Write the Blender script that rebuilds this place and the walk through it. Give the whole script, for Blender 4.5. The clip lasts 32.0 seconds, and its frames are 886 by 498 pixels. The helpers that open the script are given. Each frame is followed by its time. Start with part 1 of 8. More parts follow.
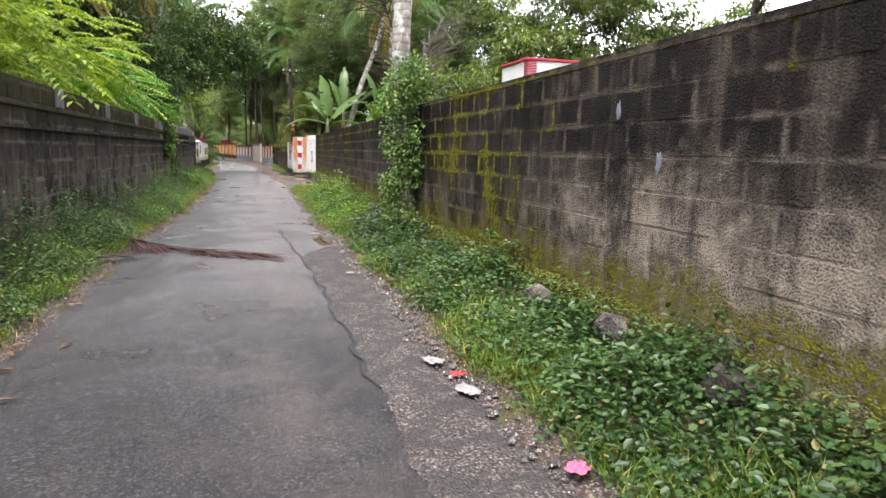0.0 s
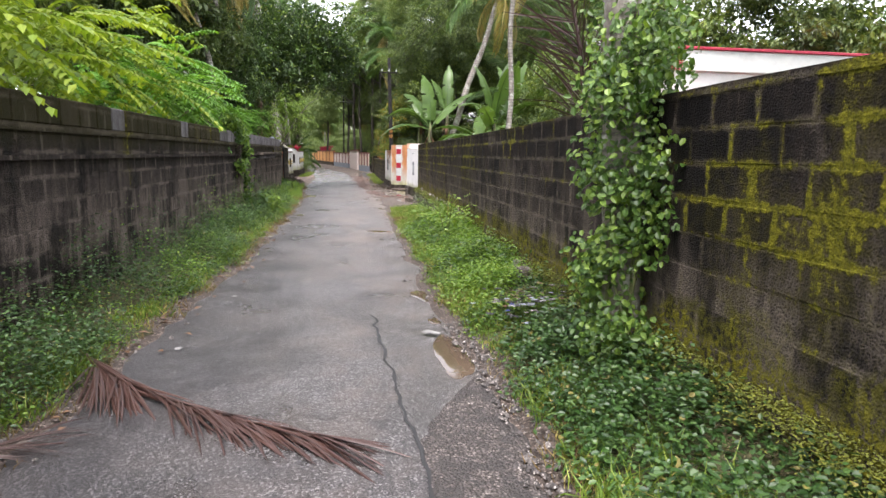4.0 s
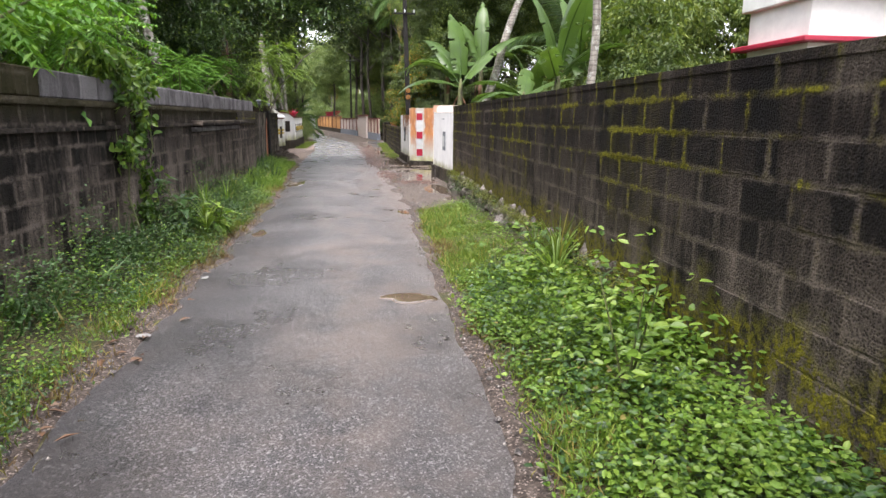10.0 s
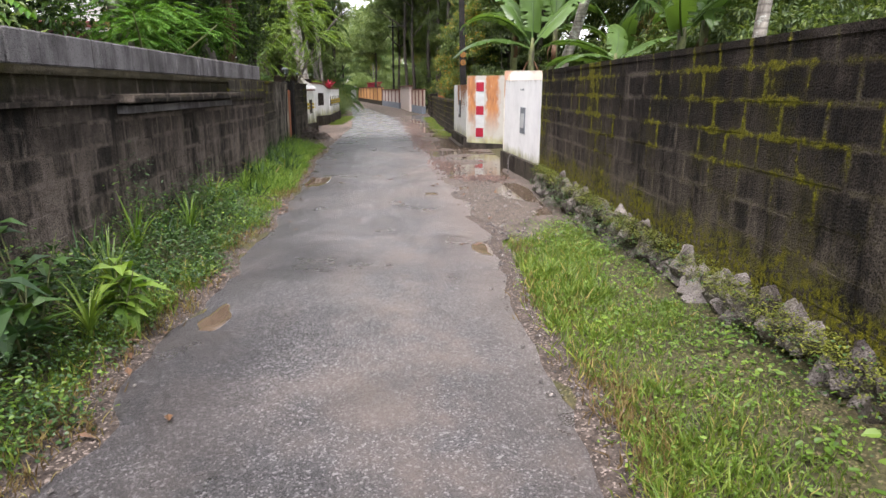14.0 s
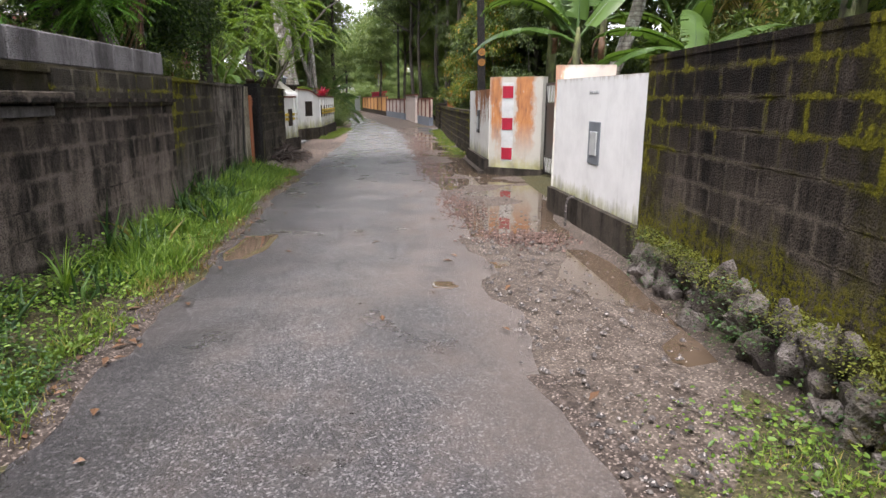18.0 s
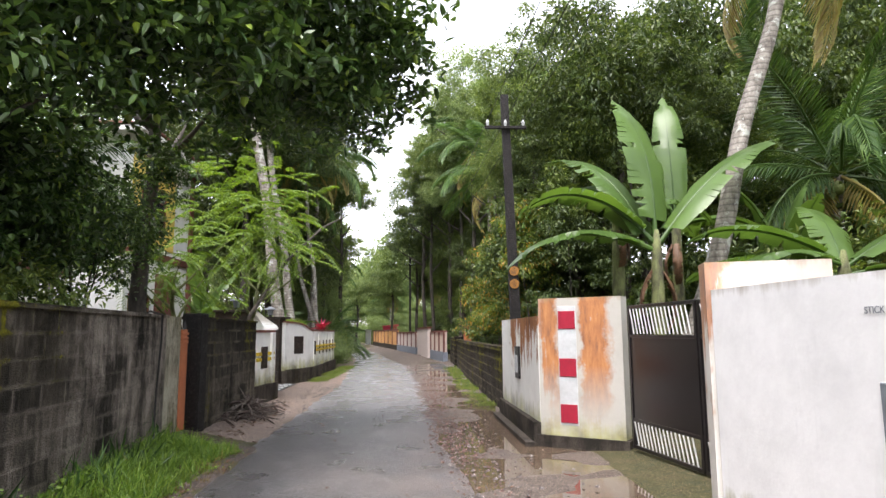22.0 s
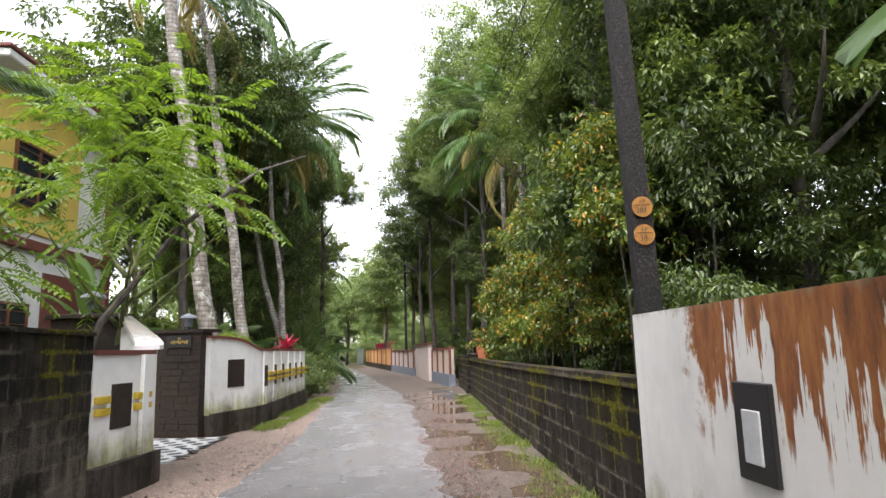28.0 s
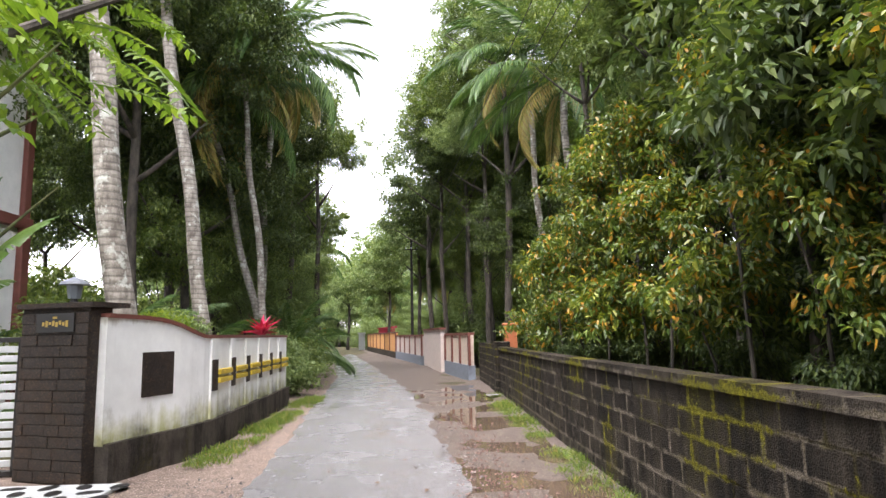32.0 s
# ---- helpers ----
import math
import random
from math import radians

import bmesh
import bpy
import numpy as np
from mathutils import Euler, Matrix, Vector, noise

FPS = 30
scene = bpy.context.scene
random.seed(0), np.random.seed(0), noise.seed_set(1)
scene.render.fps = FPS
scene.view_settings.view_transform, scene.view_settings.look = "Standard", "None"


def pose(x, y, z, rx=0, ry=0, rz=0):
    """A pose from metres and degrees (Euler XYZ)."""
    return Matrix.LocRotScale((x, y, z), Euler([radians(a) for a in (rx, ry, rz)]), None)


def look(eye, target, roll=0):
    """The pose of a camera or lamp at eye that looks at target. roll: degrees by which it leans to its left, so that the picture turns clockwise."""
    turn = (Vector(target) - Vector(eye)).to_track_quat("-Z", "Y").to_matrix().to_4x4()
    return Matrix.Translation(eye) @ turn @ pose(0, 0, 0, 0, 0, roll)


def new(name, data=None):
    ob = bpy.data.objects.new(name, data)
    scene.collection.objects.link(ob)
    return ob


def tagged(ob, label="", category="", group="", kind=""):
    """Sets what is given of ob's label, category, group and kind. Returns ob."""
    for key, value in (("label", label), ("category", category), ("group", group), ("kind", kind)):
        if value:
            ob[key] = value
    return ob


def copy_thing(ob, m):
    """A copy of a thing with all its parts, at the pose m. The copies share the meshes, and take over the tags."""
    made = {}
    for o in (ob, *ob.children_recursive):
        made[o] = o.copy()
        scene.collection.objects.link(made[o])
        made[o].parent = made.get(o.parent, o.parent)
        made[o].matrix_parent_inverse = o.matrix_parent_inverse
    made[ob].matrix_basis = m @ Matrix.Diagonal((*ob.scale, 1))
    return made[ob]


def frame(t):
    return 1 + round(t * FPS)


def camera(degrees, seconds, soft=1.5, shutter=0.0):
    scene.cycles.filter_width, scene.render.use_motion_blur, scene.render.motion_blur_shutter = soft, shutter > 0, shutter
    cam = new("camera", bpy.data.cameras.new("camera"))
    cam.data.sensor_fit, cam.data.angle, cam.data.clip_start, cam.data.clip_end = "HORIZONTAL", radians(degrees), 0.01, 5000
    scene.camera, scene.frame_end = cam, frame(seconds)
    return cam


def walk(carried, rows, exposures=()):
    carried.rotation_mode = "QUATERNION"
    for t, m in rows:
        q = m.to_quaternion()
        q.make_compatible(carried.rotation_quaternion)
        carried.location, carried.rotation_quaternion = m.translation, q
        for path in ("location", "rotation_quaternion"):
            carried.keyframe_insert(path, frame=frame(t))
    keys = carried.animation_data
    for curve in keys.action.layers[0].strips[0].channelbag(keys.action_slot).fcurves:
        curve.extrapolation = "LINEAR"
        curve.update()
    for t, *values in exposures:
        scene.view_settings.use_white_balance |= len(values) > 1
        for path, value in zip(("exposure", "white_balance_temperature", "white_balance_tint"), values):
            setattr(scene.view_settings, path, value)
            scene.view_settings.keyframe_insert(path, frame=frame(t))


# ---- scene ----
cam = camera(70.3, 32.0)
PATH = [
    (0, (0.0, 0.0, 1.291), (0.581, 1.89, 0.99), 1.4),
    (0.5, (0.106, 0.536, 1.318), (0.566, 2.459, 1.014), 1.3),
    (1, (0.223, 1.058, 1.367), (0.644, 2.989, 1.063), 1.2),
    (1.5, (0.286, 1.601, 1.392), (0.68, 3.538, 1.088), 1.1),
    (2, (0.338, 2.18, 1.428), (0.725, 4.121, 1.139), 1.1),
    (2.5, (0.289, 2.745, 1.433), (0.62, 4.697, 1.152), 1.1),
    (3, (0.264, 3.323, 1.465), (0.574, 5.279, 1.184), 1.0),
    (3.5, (0.216, 3.912, 1.502), (0.509, 5.869, 1.217), 0.9),
    (5.5, (0.19, 6.196, 1.551), (0.491, 8.145, 1.214), 0.9),
    (6, (0.159, 6.76, 1.54), (0.46, 8.707, 1.199), 0.9),
    (6.5, (0.228, 7.36, 1.534), (0.529, 9.305, 1.179), 0.8),
    (7, (0.279, 7.934, 1.516), (0.578, 9.877, 1.148), 0.8),
    (7.5, (0.328, 8.538, 1.514), (0.625, 10.478, 1.128), 0.6),
    (8, (0.379, 9.148, 1.535), (0.676, 11.084, 1.13), 0.6),
    (8.5, (0.385, 9.739, 1.544), (0.667, 11.676, 1.133), 0.6),
    (9, (0.375, 10.317, 1.548), (0.642, 12.256, 1.139), 0.4),
    (9.5, (0.368, 10.896, 1.557), (0.62, 12.838, 1.149), 0.4),
    (10, (0.376, 11.447, 1.568), (0.634, 13.389, 1.163), 0.4),
    (10.5, (0.354, 12.009, 1.556), (0.599, 13.953, 1.152), 0.4),
    (11, (0.331, 12.576, 1.559), (0.577, 14.52, 1.157), 0.4),
    (11.5, (0.261, 13.154, 1.548), (0.474, 15.099, 1.131), 0.3),
    (12, (0.195, 13.729, 1.557), (0.38, 15.673, 1.123), 0.2),
    (12.5, (0.203, 14.286, 1.567), (0.365, 16.23, 1.124), 0.1),
    (13, (0.214, 14.841, 1.552), (0.356, 16.782, 1.092), 0.0),
    (13.5, (0.274, 15.409, 1.554), (0.416, 17.346, 1.073), 0.0),
    (14, (0.308, 15.971, 1.561), (0.435, 17.906, 1.07), 0.1),
    (14.5, (0.321, 16.534, 1.548), (0.447, 18.468, 1.057), 0.1),
    (16.5, (0.343, 18.873, 1.511), (0.465, 20.806, 1.014), 0.3),
    (17, (0.405, 19.451, 1.504), (0.528, 21.384, 1.005), 0.4),
    (17.5, (0.428, 20.04, 1.485), (0.537, 21.978, 1.003), 0.2),
    (18, (0.461, 20.613, 1.473), (0.569, 22.556, 1.013), 0.3),
    (18.5, (0.468, 21.174, 1.474), (0.577, 23.123, 1.039), 0.4),
    (19, (0.468, 21.719, 1.496), (0.582, 23.679, 1.112), 0.4),
    (19.5, (0.481, 22.282, 1.524), (0.605, 24.271, 1.355), -0.0),
    (20, (0.44, 22.805, 1.529), (0.565, 24.801, 1.489), 0.1),
    (20.5, (0.44, 23.328, 1.532), (0.564, 25.323, 1.613), 0.0),
    (21, (0.462, 23.934, 1.52), (0.538, 25.923, 1.71), -0.1),
    (21.5, (0.518, 24.513, 1.5), (0.588, 26.496, 1.752), -0.2),
    (22, (0.52, 25.078, 1.476), (0.592, 27.059, 1.741), -0.4),
    (22.5, (0.483, 25.636, 1.465), (0.555, 27.615, 1.743), -0.4),
    (23, (0.437, 26.212, 1.473), (0.511, 28.188, 1.768), -0.5),
    (23.5, (0.397, 26.76, 1.483), (0.46, 28.733, 1.8), -0.5),
    (24, (0.387, 27.309, 1.495), (0.453, 29.281, 1.827), -0.7),
    (24.5, (0.392, 27.87, 1.495), (0.449, 29.839, 1.838), -0.8),
    (25, (0.404, 28.427, 1.486), (0.464, 30.395, 1.836), -1.1),
    (25.5, (0.4, 28.975, 1.476), (0.46, 30.944, 1.825), -1.2),
    (27.5, (0.323, 31.341, 1.479), (0.416, 33.31, 1.816), -1.1),
    (28, (0.331, 31.922, 1.466), (0.424, 33.894, 1.785), -1.6),
    (28.5, (0.355, 32.479, 1.455), (0.447, 34.452, 1.769), -1.5),
    (29, (0.346, 33.039, 1.433), (0.436, 35.015, 1.733), -1.8),
    (29.5, (0.329, 33.603, 1.441), (0.42, 35.579, 1.733), -1.7),
    (30, (0.306, 34.163, 1.449), (0.395, 36.14, 1.735), -1.8),
    (30.5, (0.248, 34.773, 1.48), (0.333, 36.752, 1.756), -1.5),
    (31, (0.168, 35.407, 1.508), (0.255, 37.386, 1.783), -1.5),
    (31.5, (0.083, 36.035, 1.529), (0.166, 38.014, 1.803), -1.3),
    (32, (0.0, 36.655, 1.542), (0.084, 38.635, 1.813), -1.2),
]
walk(cam, [(t, look(eye, target, roll)) for t, eye, target, roll in PATH],
     exposures=[(0.0, 2.35, 6500, 16), (12.0, 2.35, 6500, 16), (18.5, 2.15, 6500, 16), (21.5, 2.38, 6500, 16), (25.0, 2.5, 6500, 16), (28.0, 2.5, 6500, 16), (29.3, 2.48, 6500, 17), (31.0, 2.78, 6500, 17), (32.0, 2.75, 6500, 17)])

# ---- light: an overcast, rainy monsoon sky ----
world = bpy.data.worlds.new("overcast_sky")
scene.world = world
world.use_nodes = True
_wn, _wl = world.node_tree.nodes, world.node_tree.links
_sky = _wn.new("ShaderNodeTexSky")
_sky.sky_type = "NISHITA"
_sky.sun_disc = False
_sky.sun_elevation, _sky.sun_rotation = radians(62), radians(200)
_sky.air_density, _sky.dust_density, _sky.ozone_density = 1.0, 1.0, 1.0
_hs = _wn.new("ShaderNodeHueSaturation")
_hs.inputs["Saturation"].default_value = 0.22
_wl.new(_sky.outputs[0], _hs.inputs["Color"])
_wl.new(_hs.outputs[0], _wn["Background"].inputs["Color"])
_wn["Background"].inputs["Strength"].default_value = 0.15
sun_data = bpy.data.lights.new("sun", "SUN")
sun_data.energy, sun_data.angle, sun_data.color = 1.5, radians(40), (1.0, 0.97, 0.92)
sun = new("sun", sun_data)
sun.matrix_world = look((0, 0, 30), (8, 20, -26))
tagged(sun, kind="structure")



# ---- mesh helpers ----
class Mesh:
    """Collects vertices and faces of one mesh."""

    def __init__(self):
        self.v, self.f, self.smooth = [], [], False

    def add(self, verts, faces):
        o = len(self.v)
        self.v.extend(tuple(p) for p in verts)
        self.f.extend(tuple(i + o for i in f) for f in faces)
        return self

    def prism(self, foot, z0, z1):
        """An upright prism on a footprint; z0, z1: numbers or one for each corner."""
        n = len(foot)
        lo = z0 if hasattr(z0, "__len__") else [z0] * n
        hi = z1 if hasattr(z1, "__len__") else [z1] * n
        vs = [(x, y, z) for (x, y), z in zip(foot, lo)] + [(x, y, z) for (x, y), z in zip(foot, hi)]
        fs = [tuple(range(n - 1, -1, -1)), tuple(range(n, 2 * n))]
        fs += [(i, (i + 1) % n, n + (i + 1) % n, n + i) for i in range(n)]
        return self.add(vs, fs)

    def box(self, x0, x1, y0, y1, z0, z1):
        return self.prism([(x0, y0), (x1, y0), (x1, y1), (x0, y1)], z0, z1)

    def soft_box(self, x0, x1, y0, y1, z0, z1, b=0.008):
        """A box with chamfered edges."""
        foot = [(x0 + b, y0), (x1 - b, y0), (x1, y0 + b), (x1, y1 - b), (x1 - b, y1), (x0 + b, y1), (x0, y1 - b), (x0, y0 + b)]
        small = [(x0 + b, y0 + b), (x1 - b, y0 + b), (x1 - b, y0 + b), (x1 - b, y1 - b), (x1 - b, y1 - b), (x0 + b, y1 - b), (x0 + b, y1 - b), (x0 + b, y0 + b)]
        rings = [[(x, y, z0) for x, y in small], [(x, y, z0 + b) for x, y in foot], [(x, y, z1 - b) for x, y in foot], [(x, y, z1) for x, y in small]]
        fs = [tuple(range(7, -1, -1)), tuple(range(24, 32))]
        for r in range(3):
            fs += [(8 * r + i, 8 * r + (i + 1) % 8, 8 * r + 8 + (i + 1) % 8, 8 * r + 8 + i) for i in range(8)]
        return self.add([p for r in rings for p in r], fs)

    def tube(self, pts, radii, sides=8, caps=True):
        """A tube along points with a radius each."""
        pts = [Vector(p) for p in pts]
        vs, fs, n = [], [], len(pts)
        for i, p in enumerate(pts):
            d = (pts[min(i + 1, n - 1)] - pts[max(i - 1, 0)]).normalized()
            a = d.cross(Vector((0, 1, 0.01)) if abs(d.y) < 0.9 else Vector((1, 0, 0))).normalized()
            b = d.cross(a)
            for k in range(sides):
                t = 2 * math.pi * k / sides
                vs.append(p + radii[i] * (math.cos(t) * a + math.sin(t) * b))
        for i in range(n - 1):
            for k in range(sides):
                k2 = (k + 1) % sides
                fs.append((i * sides + k, (i + 1) * sides + k, (i + 1) * sides + k2, i * sides + k2))
        if caps:
            fs += [tuple(range(sides)), tuple(range(n * sides - 1, (n - 1) * sides - 1, -1))]
        return self.add(vs, fs)

    def leaves(self, base, way, up, length, width, fold=0.25, droop=0.2, lite=False, broad=False):
        """Many leaves at once: pointed blades folded along the midrib; broad: rounded ones."""
        base, way, up = (np.asarray(a, float) for a in (base, way, up))
        n = len(base)
        way = way / (np.linalg.norm(way, axis=1)[:, None] + 1e-9)
        side = np.cross(way, up)
        side /= np.linalg.norm(side, axis=1)[:, None] + 1e-9
        nor = np.cross(side, way)
        L, W = np.broadcast_to(length, n)[:, None], np.broadcast_to(width, n)[:, None]
        if broad:
            mid, sag = base + 0.68 * L * way - 0.10 * L * nor, fold * W * nor
            q = np.stack([base, base + 0.26 * L * way - 0.46 * W * side + sag, mid - 0.44 * W * side + sag, base + L * way - droop * L * nor,
                          mid + 0.44 * W * side + sag, base + 0.26 * L * way + 0.46 * W * side + sag], 1)
            i = len(self.v) + 6 * np.arange(n)
            self.v.extend(map(tuple, q.reshape(-1, 3)))
            self.f.extend(map(tuple, np.stack([i, i + 3, i + 2, i + 1], 1)))
            self.f.extend(map(tuple, np.stack([i, i + 5, i + 4, i + 3], 1)))
            return self
        q = np.stack([base, base + 0.45 * L * way - 0.5 * W * side + fold * W * nor, base + L * way - droop * L * nor,
                      base + 0.45 * L * way + 0.5 * W * side + fold * W * nor, base + 0.5 * L * way - 0.04 * L * nor], 1)
        o = len(self.v)
        if lite:
            self.v.extend(map(tuple, q[:, :4].reshape(-1, 3)))
            i = o + 4 * np.arange(n)
            self.f.extend(map(tuple, np.stack([i, i + 2, i + 1], 1)))
            self.f.extend(map(tuple, np.stack([i, i + 3, i + 2], 1)))
            return self
        self.v.extend(map(tuple, q.reshape(-1, 3)))
        i = o + 5 * np.arange(n)
        self.f.extend(map(tuple, np.stack([i, i + 4, i + 1], 1)))
        self.f.extend(map(tuple, np.stack([i + 1, i + 4, i + 2], 1)))
        self.f.extend(map(tuple, np.stack([i, i + 3, i + 4], 1)))
        self.f.extend(map(tuple, np.stack([i + 4, i + 3, i + 2], 1)))
        return self

    def data(self, name, mat=None):
        me = bpy.data.meshes.new(name)
        me.from_pydata(self.v, [], self.f)
        if self.smooth:
            me.polygons.foreach_set("use_smooth", [True] * len(me.polygons))
        if mat:
            me.materials.append(mat)
        me.update()
        return me


def part(name, mesh, material, parent=None, label="", m=None):
    """One mesh object, a child of parent where there is one."""
    data = mesh.data(name, material) if isinstance(mesh, Mesh) else mesh
    ob = new(name, data)
    if parent is not None:
        ob.parent = parent
    if m is not None:
        ob.matrix_basis = m
    return tagged(ob, label=label)


def thing(name, label, category, m=None, group="", kind=""):
    ob = new(name)
    ob.empty_display_size = 0.1
    if m is not None:
        ob.matrix_basis = m
    return tagged(ob, label, category, group, kind)


def setting(name, mesh, material, label, category):
    return tagged(part(name, mesh, material), label, category, kind="structure")


def lerp(t, pairs):
    xs, ys = zip(*pairs)
    return float(np.interp(t, xs, ys))


# ---- materials ----
class Nodes:
    """A small builder of node materials."""

    def __init__(self, name):
        self.mat = bpy.data.materials.new(name)
        self.mat.use_nodes = True
        self.n, self.l = self.mat.node_tree.nodes, self.mat.node_tree.links
        self.bsdf = self.n["Principled BSDF"]
        self.pos = self.n.new("ShaderNodeNewGeometry")

    def scaled(self, sx, sy, sz, local=False):
        m = self.n.new("ShaderNodeMapping")
        m.inputs["Scale"].default_value = (sx, sy, sz)
        if local:
            tc = self.n.new("ShaderNodeTexCoord")
            self.l.new(tc.outputs["Object"], m.inputs["Vector"])
        else:
            self.l.new(self.pos.outputs["Position"], m.inputs["Vector"])
        return m.outputs[0]

    def noise(self, scale, detail=4, rough=0.6, at=None, dist=0.0):
        t = self.n.new("ShaderNodeTexNoise")
        t.inputs["Scale"].default_value, t.inputs["Detail"].default_value = scale, detail
        t.inputs["Roughness"].default_value, t.inputs["Distortion"].default_value = rough, dist
        self.l.new(at or self.pos.outputs["Position"], t.inputs["Vector"])
        return t.outputs["Fac"]

    def voronoi(self, scale, at=None, feature="F1", out="Distance"):
        t = self.n.new("ShaderNodeTexVoronoi")
        t.feature = feature
        t.inputs["Scale"].default_value = scale
        self.l.new(at or self.pos.outputs["Position"], t.inputs["Vector"])
        return t.outputs[out]

    def ramp(self, fac, stops):
        r = self.n.new("ShaderNodeValToRGB")
        e = r.color_ramp.elements
        for i, (p, c) in enumerate(stops):
            el = e[i] if i < 2 else e.new(p)
            el.position = p
            el.color = (*c, 1) if hasattr(c, "__len__") else (c, c, c, 1)
        self.l.new(fac, r.inputs[0])
        return r.outputs[0]

    def mix(self, fac, a, b, mode="MIX"):
        m = self.n.new("ShaderNodeMix")
        m.data_type, m.blend_type = "RGBA", mode
        for sock, v in ((m.inputs[0], fac), (m.inputs[6], a), (m.inputs[7], b)):
            if isinstance(v, bpy.types.NodeSocket):
                self.l.new(v, sock)
            else:
                sock.default_value = v if not hasattr(v, "__len__") else (*v, 1)
        return m.outputs[2]

    def math(self, op, a, b=0.0, clamp=False):
        m = self.n.new("ShaderNodeMath")
        m.operation, m.use_clamp = op, clamp
        for sock, v in ((m.inputs[0], a), (m.inputs[1], b)):
            if isinstance(v, bpy.types.NodeSocket):
                self.l.new(v, sock)
            else:
                sock.default_value = v
        return m.outputs[0]

    def axis(self, i):
        s = self.n.new("ShaderNodeSeparateXYZ")
        self.l.new(self.pos.outputs["Position"], s.inputs[0])
        return s.outputs[i]

    def rand(self):
        return self.n.new("ShaderNodeObjectInfo").outputs["Random"]

    def island(self):
        return self.pos.outputs["Random Per Island"]

    def bump(self, height, strength=0.4, dist=0.01):
        b = self.n.new("ShaderNodeBump")
        b.inputs["Strength"].default_value, b.inputs["Distance"].default_value = strength, dist
        self.l.new(height, b.inputs["Height"])
        self.l.new(b.outputs[0], self.bsdf.inputs["Normal"])
        return self

    def set(self, color=None, rough=None, metal=None, spec=None):
        for key, v in (("Base Color", color), ("Roughness", rough), ("Metallic", metal), ("Specular IOR Level", spec)):
            if v is None:
                continue
            if isinstance(v, bpy.types.NodeSocket):
                self.l.new(v, self.bsdf.inputs[key])
            else:
                self.bsdf.inputs[key].default_value = (*v, 1) if hasattr(v, "__len__") else v
        return self


def plain(name, color, rough=0.6, metal=0.0, vary=0.25, scale=6.0, bump=0.0):
    """Paint or metal with a little grime."""
    k = Nodes(name)
    dirt = k.noise(scale, 6, 0.7)
    dark = tuple(c * (1 - vary) for c in color)
    k.set(k.mix(k.ramp(dirt, [(0.35, 0.0), (0.7, 1.0)]), dark, color), rough, metal)
    if bump:
        k.bump(k.noise(60, 3), bump, 0.004)
    return k.mat


